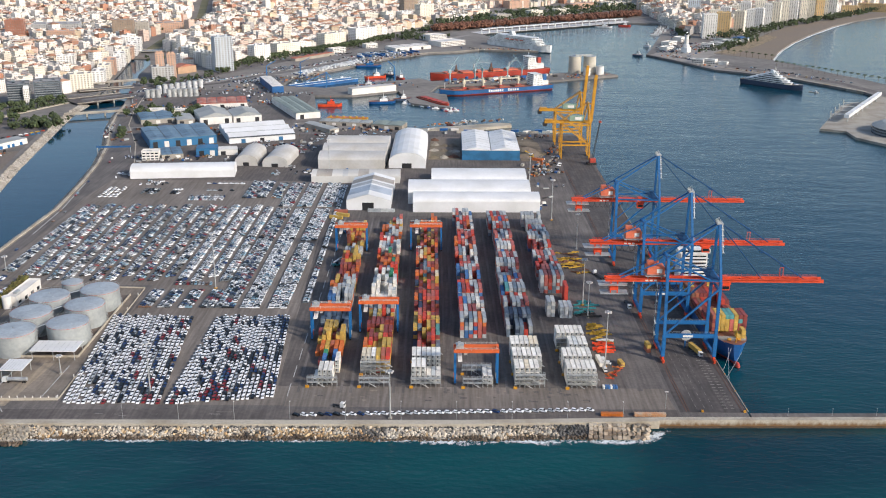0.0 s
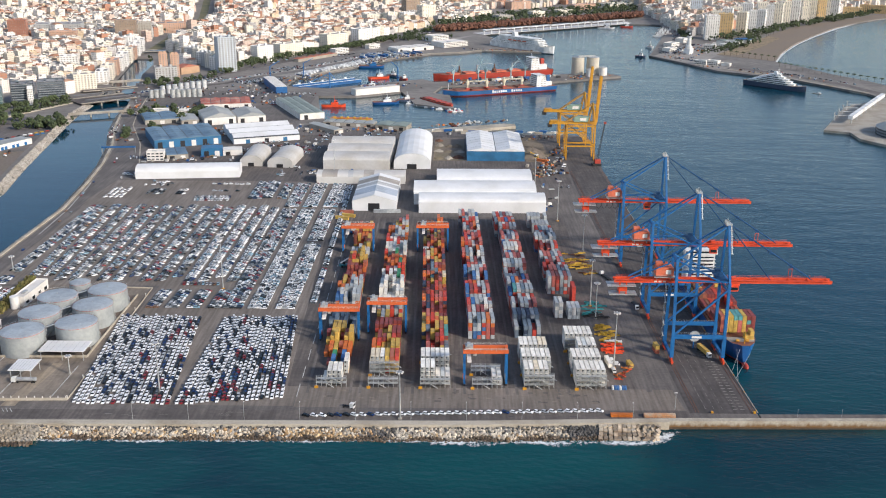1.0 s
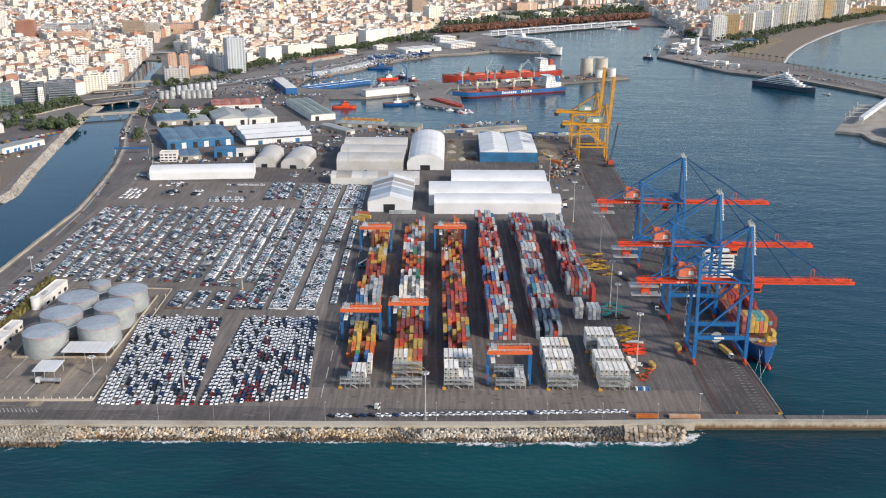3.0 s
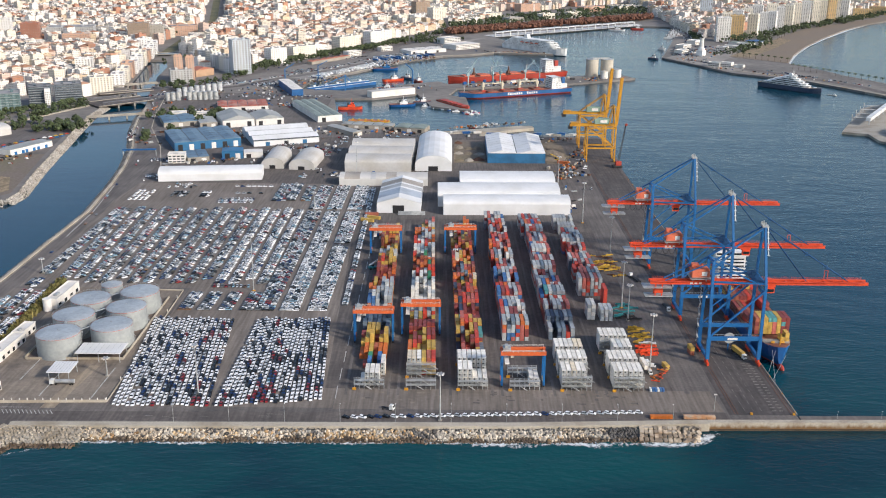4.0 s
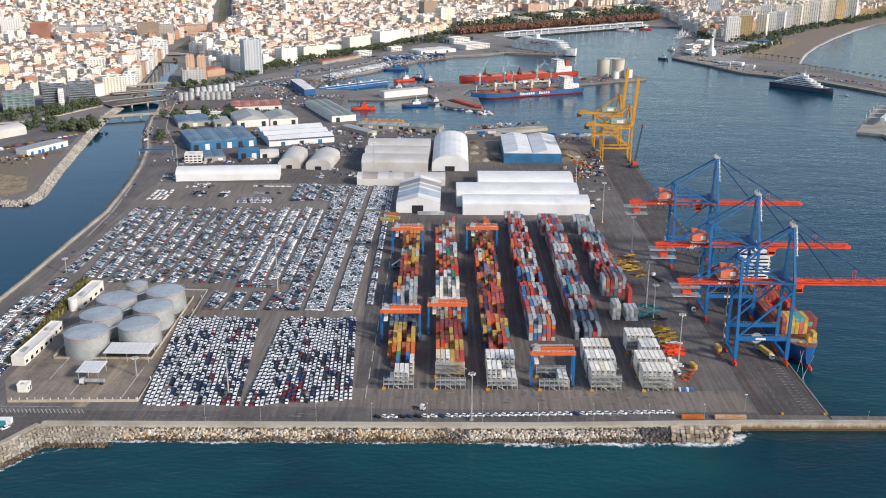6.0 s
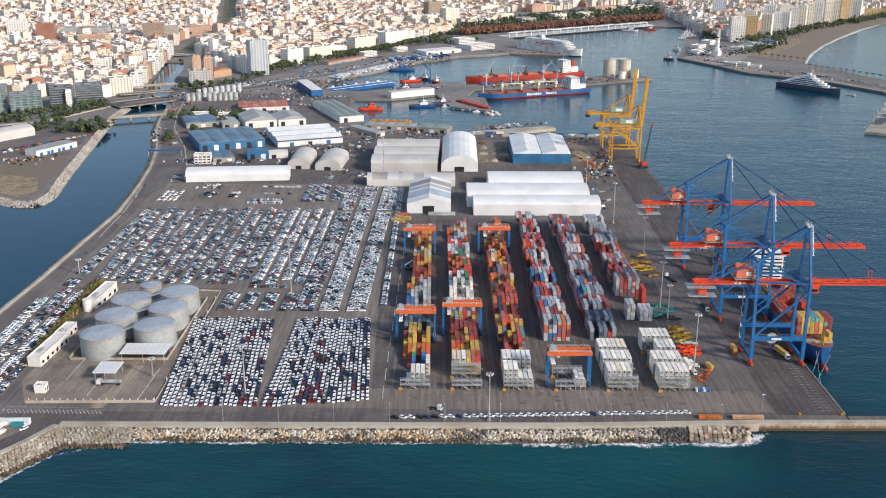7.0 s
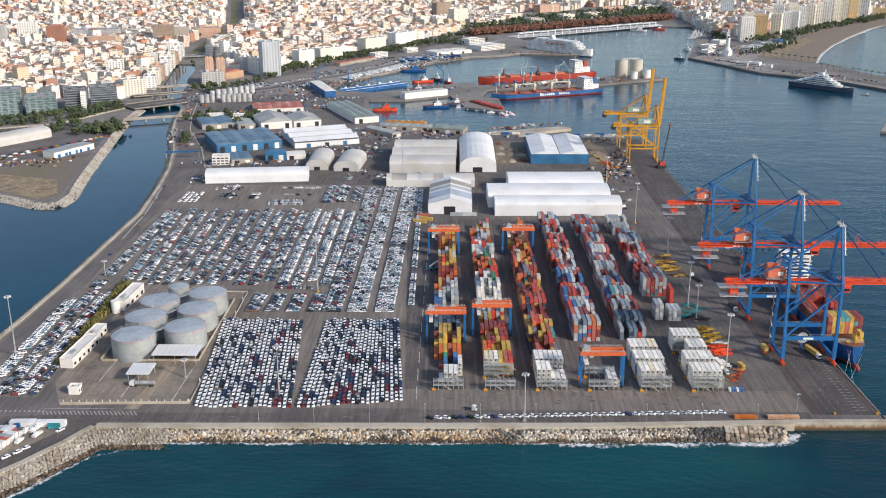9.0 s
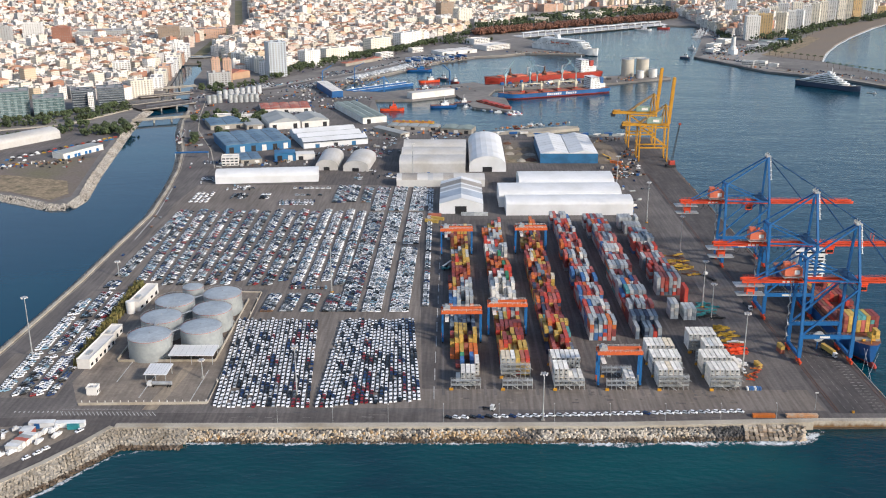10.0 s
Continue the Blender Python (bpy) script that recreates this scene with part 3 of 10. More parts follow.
def rack(u, v, levels, label="grey steel service rack with walkways for refrigerated containers"):
    x, y = yd(u, v)
    e = thing("reefer_rack", x, y, 0.1, YAW, label, "steel rack", "reefer racks")
    for k in range(7):
        bm = bmesh.new()
        for yy in (-1.0, 1.0):
            beam(bm, (-0.3 + k * PITCH_U, yy, 0), (-0.3 + k * PITCH_U, yy, levels * 2.7 + 1.0), 0.22)
        part("post", bm, M["galv"], e)
    for n in range(1, levels + 1):
        bm = bmesh.new()
        box(bm, -0.4, 6 * PITCH_U - 0.2, -1.0, 1.0, n * 2.7 - 0.25, n * 2.7)
        part("walkway", bm, M["galv"], e)
        bm = bmesh.new()
        for yy in (-1.05, 1.05):
            for h in (0.55, 1.05):
                beam(bm, (-0.4, yy, n * 2.7 + h), (6 * PITCH_U - 0.2, yy, n * 2.7 + h), 0.09)
        part("handrail", bm, M["galv"], e)
    bm = bmesh.new()
    for n in range(levels):
        x0 = 5.5 + n * 4.2
        beam(bm, (x0 + 4.2, -1.3, n * 2.7), (x0, -1.3, n * 2.7 + 2.7), 0.7, 0.2)
    part("stair", bm, M["galv"], e, "steep steel stair")
    bm = bmesh.new()
    box(bm, -1.2, 0.9, -2.2, -1.2, 0, 1.3)
    part("crash_guard", bm, M["yellow"], e, "yellow crash guard block")


for r, v, n in ((0, 513, 2), (1, 513, 2), (2, 513, 2), (3, 513, 2), (4, 513, 3), (5, 513, 3), (1, 528.5, 3), (3, 530.5, 2), (4, 530.7, 3), (5, 530.7, 3), (4, 547.7, 3), (5, 547.7, 3), (5, 564.7, 3), (2, 546.5, 3)):
    rack(ROW_U[r], v, n)


def rtg(u, v, trolley):
    """A rubber-tyred gantry over a row: blue legs, orange girders."""
    x, y = yd(u, v)
    e = thing("gantry_crane", x, y, 0.1, YAW, "rubber-tyred yard gantry with blue legs and an orange top", "gantry crane", "yard gantries")
    a, b = -4.7, 19.4
    for s in (a, b):
        bm = bmesh.new()
        box(bm, s - 0.6, s + 0.6, -4.6, 4.6, 1.3, 2.6)
        part("sill_beam", bm, M["blue"], e)
        for yy in (-3.4, 3.4):
            bm = bmesh.new()
            beam(bm, (s, yy, 2.6), (s, yy * 0.9, 19.8), 1.25, 1.1)
            part("leg", bm, M["blue"], e)
        for yy in (-3.9, -2.3, 2.3, 3.9):
            bm = bmesh.new()
            tube(bm, (s - 0.35, yy, 0.75), (s + 0.35, yy, 0.75), 0.75, n=12)
            part("wheel", bm, M["tyre"], e)
        bm = bmesh.new()
        box(bm, s - 0.8, s + 0.8, -1.6, 1.6, 2.7, 4.9)
        part("power_box", bm, M["rtg_orange"] if s == a else M["galv"], e)
    for yy in (-3.2, 3.2):
        bm = bmesh.new()
        box(bm, a - 0.9, b + 0.9, yy - 0.65, yy + 0.65, 19.8, 22.0)
        part("girder", bm, M["rtg_orange"], e)
        bm = bmesh.new()
        for h in (22.5, 23.1):
            beam(bm, (a, yy * 1.25, h), (b, yy * 1.25, h), 0.1)
        for k in range(9):
            xx = a + (b - a) * k / 8
            beam(bm, (xx, yy * 1.25, 21.6), (xx, yy * 1.25, 23.1), 0.1)
        part("handrail", bm, M["plaster"], e)
    for xx in (a, b):
        bm = bmesh.new()
        box(bm, xx - 0.7, xx + 0.7, -2.55, 2.55, 19.9, 21.6)
        part("end_tie", bm, M["rtg_orange"], e)
    bm = bmesh.new()
    box(bm, trolley - 2.2, trolley + 2.2, -2.5, 2.5, 22.05, 23.6)
    box(bm, trolley - 1.2, trolley + 0.6, -1.6, 1.6, 23.6, 24.9)
    t = part("trolley", bm, M["galv"], e, "pale grey hoist trolley")
    bm = bmesh.new()
    box(bm, trolley + 2.4, trolley + 4.2, -1.2, 1.2, 17.4, 19.6)
    part("cab", bm, M["plaster"], t)
    bm = bmesh.new()
    for yy in (-1.5, 1.5):
        for xx in (-0.9, 0.9):
            beam(bm, (trolley + xx, yy, 16.2), (trolley + xx, yy, 22), 0.1)
    box(bm, trolley - 1.2, trolley + 1.2, -6, 6, 15.4, 16.2)
    part("spreader", bm, M["rtg_orange"] if trolley > 5 else M["plaster"], t)
    return e


rtg(ROW_U[0], 581, -2)
rtg(ROW_U[0], 754, -1)
rtg(ROW_U[1], 593, -1)
rtg(ROW_U[2], 757, 0)
rtg(ROW_U[3], 520, -2)


# ---- ship-to-shore cranes ----
def sts(yc, trolley, tip, reel=False):
    x0, x1 = 124.0 - SLOPE * 0.8 * (yc - 560), 154.8 - SLOPE * 0.5 * (yc - 560)
    e = thing("ship_to_shore_crane", 0, yc, 0.1, 0, "tall blue container crane with an orange boom lowered over the water", "quay crane", "ship-to-shore cranes")
    h = 10.5
    B = M["blue"]

    def member(name, *ends, m=B):
        bm = bmesh.new()
        for p, q, w in ends:
            beam(bm, p, q, w)
        return part(name, bm, m, e)

    for xx, top in ((x0, 64), (x1, 51)):
        for s in (-1, 1):
            bm = bmesh.new()
            beam(bm, (xx, s * h, 3.5), (xx, s * h, 17), 2.2, 1.9)
            beam(bm, (xx, s * h, 17), (xx, s * (h - 0.5 - (4.5 if top > 60 else 0)), top), 1.7, 1.5)
            part("leg", bm, B, e)
        bm = bmesh.new()
        box(bm, xx - 0.8, xx + 0.8, -h - 1, h + 1, 3.2, 5.2)
        part("sill_beam", bm, B, e)
        for s in (-1, 1):
            bm = bmesh.new()
            box(bm, xx - 0.6, xx + 0.6, s * h - 4.2, s * h + 4.2, 1.3, 2.2)
            for k in (-3.2, -1.2, 1.2, 3.2):
                tube(bm, (xx - 0.45, s * h + k, 0.65), (xx + 0.45, s * h + k, 0.65), 0.6, n=8)
            box(bm, xx - 0.45, xx + 0.45, s * h - 1.2, s * h + 1.2, 2.2, 3.4)
            part("bogie", bm, M["orange"], e, "red-orange rail bogie")
    for s in (-1, 1):
        bm = bmesh.new()
        box(bm, x0, x1, s * h - 0.7, s * h + 0.7, 15.6, 18.0)
        portal = part("portal_beam", bm, B, e)
        if s < 0:
            bm = bmesh.new()
            box(bm, x0 + 11, x0 + 17, -h - 0.76, -h - 0.72, 16.1, 17.5)
            part("sign_plate", bm, M["plaster"], portal, "blank white plate")
        bm = bmesh.new()
        for k in range(15):
            xx = x0 + 1 + (x1 - x0 - 2) * k / 14
            beam(bm, (xx, s * (h - 0.6), 18), (xx, s * (h - 0.6), 19.1), 0.09)
        beam(bm, (x0 + 1, s * (h - 0.6), 19.1), (x1 - 1, s * (h - 0.6), 19.1), 0.1)
        part("handrail", bm, M["galv"], portal)
        member("diagonal_brace", ((x0 + 1, s * h, 18.5), (x1 - 0.5, s * h, 47), 1.05))
        member("upper_tie", ((x0, s * (h - 3.5), 51.6), (x1, s * (h - 0.5), 51.6), 0.95))
        member("apex_leg", ((x1, s * (h - 0.5), 51), (x1 - 1.5, s * 1.9, 84.5), 1.35))
        member("back_stay", ((x0, s * (h - 5), 64), (x1 - 1.5, s * 1.9, 84), 0.85))
        member("inner_brace", ((x0, s * (h - 5), 63.5), (x1 - 6, s * (h - 1), 52), 0.8))
        member("rear_stay", ((x0, s * (h - 5), 63.5), (97, s * 2.4, 50.6), 0.65))
        member("sill_brace", ((x0 + 0.4, s * h, 38), (x0 + 15, s * h, 51), 0.6))
        bm = bmesh.new()
        tube(bm, (x1 - 1, s * 1.9, 84.2), (181, s * 2.2, 50.6), 0.26, n=5)
        tube(bm, (x1 - 1, s * 1.9, 84.6), (206, s * 2.2, 50.6), 0.3, n=5)
        part("forestay", bm, M["stay_blue"], e, "thin blue stay rods")
        bm = bmesh.new()
        for q in range(1, 4):
            f = q / 4
            box(bm, x1 - 1 + (207 - x1) * f - 1.2, x1 - 1 + (207 - x1) * f + 1.2, s * 1.9 - 0.25, s * 1.9 + 0.25, 84.6 - 34 * f - 0.9, 84.6 - 34 * f + 0.1)
        part("stay_link", bm, M["stay_blue"], e)
        bm = bmesh.new()
        box(bm, 88, tip, s * 2.3 - 0.5, s * 2.3 + 0.5, 48.3, 50.2)
        g = part("boom_girder", bm, M["orange"], e)
        bm = bmesh.new()
        for k in range(40):
            xx = 90 + (tip - 92) * k / 39
            beam(bm, (xx, s * 3.6, 50.1), (xx, s * 3.6, 51.2), 0.07)
        for z in (50.65, 51.2):
            beam(bm, (90, s * 3.6, z), (tip - 2, s * 3.6, z), 0.07)
        box(bm, 90, tip - 2, s * 3.2 - 0.4, s * 3.2 + 0.5, 50.0, 50.1)
        tagged(part("walkway_rail", bm, M["orange"], g), kind="stuff")
    bm = bmesh.new()
    for k in range(12):
        xx = 89 + (tip - 91) * k / 11
        box(bm, xx - 0.4, xx + 0.4, -1.8, 1.8, 48.7, 49.8)
    tagged(part("boom_tie", bm, M["orange"], e), kind="stuff")
    for k in range(3):
        xx = x0 - 7 - k * 2.6
        bm = bmesh.new()
        box(bm, xx, xx + 1.7, -2.86, -2.82, 48.7, 49.8)
        part("boom_marking", bm, M["plaster"], e, "plain white marking on the boom")
    for z, w in ((51.5, 7.2), (63.4, 5.4)):
        bm = bmesh.new()
        box(bm, x0 - 0.6, x0 + 0.6, -w + 0.6, w - 0.6, z - 0.7, z + 0.5)
        part("cross_tie", bm, B, e)
    for z in (45.5, 51.4):
        bm = bmesh.new()
        box(bm, x1 - 0.6, x1 + 0.6, -h + 0.9, h - 0.9, z - 0.7, z + 0.4)
        part("cross_tie", bm, B, e)
    # hinge platforms and rope sheaves where the boom meets the seaward frame
    bm = bmesh.new()
    box(bm, x1 - 7, x1 - 1, -h + 1, h - 1, 52.2, 52.5)
    for yy in (-h + 1.2, h - 1.2):
        beam(bm, (x1 - 7, yy, 53.6), (x1 - 1, yy, 53.6), 0.12)
        for k in range(4):
            beam(bm, (x1 - 7 + 2 * k, yy, 52.5), (x1 - 7 + 2 * k, yy, 53.6), 0.1)
    part("hinge_platform", bm, M["stay_blue"], e)
    for yy in (-3.4, 3.4):
        bm = bmesh.new()
        tube(bm, (x1 - 4, yy - 0.4, 54.2), (x1 - 4, yy + 0.4, 54.2), 1.5, n=14)
        part("sheave", bm, M["stay_blue"], e)
    bm = bmesh.new()
    for z in (56.5, 58.6):
        for yy in (-2.2, 2.2):
            beam(bm, (x0, yy, z), (x1 - 1, yy, z - 1.5), 0.22)
    part("hoist_rope", bm, M["stay_blue"], e, "taut dark hoist ropes")
    bm = bmesh.new()
    box(bm, x1 - 3.2, x1 + 0.4, -2.6, 2.6, 84.2, 85.2)
    for k in (-1.9, 1.9):
        tube(bm, (x1 - 1.5, k, 85.2), (x1 - 1.5, k, 87.4), 0.3, n=6)
        tube(bm, (x1 - 2.4, k, 85.8), (x1 - 2.4, k + 0.5, 85.8), 0.9, n=10)
    part("apex_platform", bm, M["galv"], e, "grey sheave platform")
    bm = bmesh.new()
    for k in range(5):
        z = 68 + k * 3.3
        f = (z - 51) / 33.5
        yy = -(h - 0.5) * (1 - f) - 1.9 * f
        box(bm, x1 - 1.5 * f + 0.8, x1 - 1.5 * f + 2.2, yy - 0.9, yy + 0.9, z, z + 0.2)
        beam(bm, (x1 - 1.5 * f + 1.4, yy - 0.7, z), (x1 - 1.5 * f + 1.3, yy + 0.8, z + 3.2), 0.5, 0.16)
    tagged(part("access_ladder", bm, M["galv"], e), kind="stuff")
    # stairway up the landward leg
    bm = bmesh.new()
    for k in range(12):
        z = 5.5 + k * 3.7
        sgn = 1 if k % 2 else -1
        beam(bm, (x0 - 1.8, h - 1.6 * sgn, z), (x0 - 1.8, h + 1.6 * sgn, z + 3.7), 0.7, 0.18)
        box(bm, x0 - 2.3, x0 - 1.0, h + sgn * 1.6 - 0.5, h + sgn * 1.6 + 0.5, z + 3.6, z + 3.75)
    tagged(part("stair", bm, M["galv"], e), kind="stuff")
    # machinery house
    bm = bmesh.new()
    xa = x0 - 11.6
    prism(bm, [(xa, 53.0), (xa + 10.4, 53.0), (xa + 10.4, 57.6), (xa + 9.4, 58.4), (xa + 1, 58.4), (xa, 57.6)], "y", -4, 4)
    hs = part("machinery_house", bm, M["house_orange"], e, "orange machinery house")
    bm = bmesh.new()
    box(bm, xa + 5.6, xa + 8.8, -4.06, -4.01, 54.2, 56.8)
    part("sign_plate", bm, M["plaster"], hs)
    bm = bmesh.new()
    box(bm, xa - 1, xa + 11.4, -5.2, 5.2, 52.3, 52.6)
    for xx in (xa - 1, xa + 2, xa + 5, xa + 8, xa + 11.4):
        beam(bm, (xx, -5.2, 52.6), (xx, -5.2, 53.8), 0.12)
    beam(bm, (xa - 1, -5.2, 53.8), (xa + 11.4, -5.2, 53.8), 0.12)
    for xx in (xa + 1, xa + 9):
        beam(bm, (xx, -2.3, 50.2), (xx, -2.3, 52.4), 0.6)
        beam(bm, (xx, 2.3, 50.2), (xx, 2.3, 52.4), 0.6)
    part("platform", bm, M["galv"], hs)
    bm = bmesh.new()
    box(bm, xa + 0.5, xa + 4.5, 0, 3.4, 58.4, 60.2)
    box(bm, xa + 6.4, xa + 7.6, 2, 3.4, 58.4, 59.8)
    part("roof_hoist", bm, M["house_orange"], hs)
    # trolley with its cab, hung under the girders
    bm = bmesh.new()
    box(bm, trolley - 3.2, trolley + 3.2, -2.9, 2.9, 46.9, 48.2)
    box(bm, trolley - 1.6, trolley + 1.6, -1.6, 1.6, 50.3, 51.4)
    t = part("trolley", bm, M["orange"], e)
    bm = bmesh.new()
    box(bm, trolley - 2.4, trolley + 2.4, -3.9, -1.4, 43.6, 46.8)
    cab = part("cab", bm, M["orange"], t)
    bm = bmesh.new()
    box(bm, trolley - 2.0, trolley + 2.0, -3.96, -3.92, 44.4, 46.2)
    part("window", bm, M["glass"], cab)
    # rear platform and the deck that hangs below it
    bm = bmesh.new()
    box(bm, 84, 101, -4.5, 4.5, 46.3, 46.6)
    for k in range(9):
        beam(bm, (84 + 2.1 * k, -4.5, 46.6), (84 + 2.1 * k, -4.5, 47.8), 0.1)
    beam(bm, (84, -4.5, 47.8), (101, -4.5, 47.8), 0.1)
    part("rear_platform", bm, M["galv"], e)
    bm = bmesh.new()
    for xx in (91.5, 95.5):
        for yy in (-2.2, 2.2):
            beam(bm, (xx, yy, 41), (xx, yy, 48.4), 0.7)
    box(bm, 91, 96, -2.4, 2.4, 42.6, 45.6)
    part("hanger", bm, M["orange"], e)
    bm = bmesh.new()
    box(bm, 85.5, 102, -3.4, 3.4, 40.4, 40.9)
    for k in range(9):
        beam(bm, (85.5 + 2.05 * k, -3.4, 40.9), (85.5 + 2.05 * k, -3.4, 42.0), 0.1)
    part("maintenance_deck", bm, M["galv"], e)
    bm = bmesh.new()
    for k in range(9):
        c = 103 + k * 4.2
        for q in range(6):
            a0, a1 = math.pi * q / 6, math.pi * (q + 1) / 6
            tube(bm, (c - 2 * math.cos(a0), -3.4, 48.2 - 4.2 * math.sin(a0)), (c - 2 * math.cos(a1), -3.4, 48.2 - 4.2 * math.sin(a1)), 0.14, n=4, caps=False)
    part("festoon_cable", bm, M["tyre"], e, "black hanging cable loops")
    bm = bmesh.new()
    for xx in (193, 195):
        beam(bm, (xx, 2.3, 50.2), (xx, 2.3, 56.0), 0.28)
    beam(bm, (193, 2.3, 56.0), (195, 2.3, 56.0), 0.28)
    part("boom_latch", bm, M["orange"], e)
    if reel:
        bm = bmesh.new()
        tube(bm, (x0 + 18, h - 2.4, 8.8), (x0 + 18, h - 1.2, 8.8), 3.4, n=24)
        tube(bm, (x0 + 18, h - 3.0, 8.8), (x0 + 18, h - 2.4, 8.8), 1.0, n=12)
        part("cable_reel", bm, M["galv"], e, "large pale cable reel")
        member("reel_stand", ((x0 + 18, h - 0.8, 0.2), (x0 + 18, h - 0.8, 9), 0.7))
    return e


sts(560.5, 159.8, 218, True)
sts(630.5, 164.8, 217)
sts(734, 139.9, 219)
for _x, _s in ((124.0, 0.016), (154.8, 0.010)):
    for _d in (-0.75, 0.75):
        bm = bmesh.new()
        beam(bm, (_x + _d + _s * 74, 486, 0.13), (_x + _d - _s * 460, 1020, 0.13), 0.35, 0.12)
        tagged(obj("crane_rail", bm, M["rust"]), "rusty steel crane rail sunk in the quay", "rail", kind="structure")

# ---- parked cars ----
CAR_PAINT = {}
for _n, _c, _r in (("white", (0.86, 0.86, 0.86), 0.3), ("silver", (0.42, 0.44, 0.46), 0.3), ("grey", (0.12, 0.13, 0.14), 0.3), ("black", (0.012, 0.013, 0.016), 0.22), ("blue", (0.016, 0.04, 0.12), 0.25), ("red", (0.24, 0.018, 0.02), 0.3), ("pale_blue", (0.22, 0.36, 0.45), 0.3), ("bronze", (0.20, 0.10, 0.05), 0.3)):
    CAR_PAINT[_n] = mat("car_paint_" + _n, _c, _r, vary=0.03, big=0.5, small=3.0, col2=tuple(v * 0.93 for v in _c))
CAR_NAMES = list(CAR_PAINT)


def car_body(bm, l=4.35, w=1.78):
    """Lower hull with sloping bonnet and tail, sides drawn in above the waist, and the roof panel."""
    hull = [(-l / 2, 0.35), (-l / 2 + 0.05, 0.66), (-l / 2 + 0.25, 0.82), (-l / 2 + 1.1, 0.97), (l / 2 - 0.55, 1.0), (l / 2 - 0.05, 0.92), (l / 2, 0.5), (l / 2 - 0.1, 0.3), (-l / 2 + 0.1, 0.28)]
    prism(bm, hull, "x", -w / 2, w / 2)
    for v in bm.verts:
        if v.co.z > 0.6:
            v.co.x *= 0.88 if v.co.z > 0.9 else 0.92
    box(bm, -w / 2 + 0.22, w / 2 - 0.22, -0.44, 1.55, 1.46, 1.52)


def car_glass(bm, w=1.78):
    a, b = w / 2 - 0.13, w / 2 - 0.26
    lo = [bm.verts.new(p) for p in ((-a, -1.1, 0.97), (a, -1.1, 0.97), (a, 1.92, 1.01), (-a, 1.92, 1.01))]
    hi = [bm.verts.new(p) for p in ((-b, -0.42, 1.46), (b, -0.42, 1.46), (b, 1.5, 1.46), (-b, 1.5, 1.46))]
    for k in range(4):
        bm.faces.new((lo[k], lo[(k + 1) % 4], hi[(k + 1) % 4], hi[k]))
    bm.faces.new(hi)


def car_wheel(bm):
    tube(bm, (-0.11, 0, 0), (0.11, 0, 0), 0.32, n=10)


_cb, _cg, _cw = plain_mesh("body", car_body), plain_mesh("window_band", car_glass), plain_mesh("wheel", car_wheel)
_cg.materials.append(M["glass"])
_cw.materials.append(M["tyre"])
_cars = {}


def car_thing(col, x, y, rz):
    if col not in _cars:
        e = thing("car", x, y, 0.055, rz, col.replace("_", " ") + " new hatchback car parked on the asphalt", "car", "parked cars")
        mesh_ob("body", _cb, CAR_PAINT[col], e)
        g = new("window_band", _cg)
        g.parent = e
        for xx in (-0.78, 0.78):
            for yy in (-1.35, 1.3):
                wv = new("wheel", _cw)
                wv.parent, wv.location = e, (xx, yy, 0.32)
        _cars[col] = e
        return
    copy_thing(_cars[col], pose(x, y, 0.055, 0, 0, rz) @ Matrix.Scale(random.uniform(0.94, 1.06), 4))


def _car_far(bm):
    car_body(bm)
    n = len(bm.faces)
    car_glass(bm)
    bm.faces.ensure_lookup_table()
    for f in bm.faces[n:]:
        f.material_index = 1
    for xx in (-0.86, 0.72):
        for yy in (-1.62, 1.0):
            box(bm, xx, xx + 0.14, yy, yy + 0.6, 0, 0.6, 2)


_cfar = mesh_arrays(_car_far)
car_heap = Heap()
_ncar = [0]


def put_car(x, y, rz, pal, near=False):
    col = pick(pal)
    if near and _ncar[0] < 210:
        _ncar[0] += 1
        car_thing(col, x, y, rz)
        return
    a = radians(rz)
    s = random.uniform(0.92, 1.06)
    v = _cfar[0] * np.array((s * 0.96, s, random.uniform(0.95, 1.25)))
    p = np.stack((v[:, 0] * math.cos(a) - v[:, 1] * math.sin(a) + x, v[:, 0] * math.sin(a) + v[:, 1] * math.cos(a) + y, v[:, 2] + 0.06), 1)
    k = CAR_NAMES.index(col)
    car_heap.add(p, _cfar[1], [k if i == 0 else 7 + i for i in _cfar[2]])


random.seed(21)
MIXED = "white:10 silver:9 grey:7 black:8 blue:4 red:3 pale_blue:4 bronze:1"
PALE = "white:22 silver:14 pale_blue:4 grey:5 black:4 blue:2 red:1"
# the line of new cars by the sea wall
for k in range(38):
    f = k / 37
    put_car(-87 + 159 * f + random.uniform(-0.2, 0.2), 477.5 + 8.5 * f, 64 + random.uniform(-3, 3), "blue:5 white:4 black:3" if f < 0.25 else "white:14 blue:1 silver:1", True)
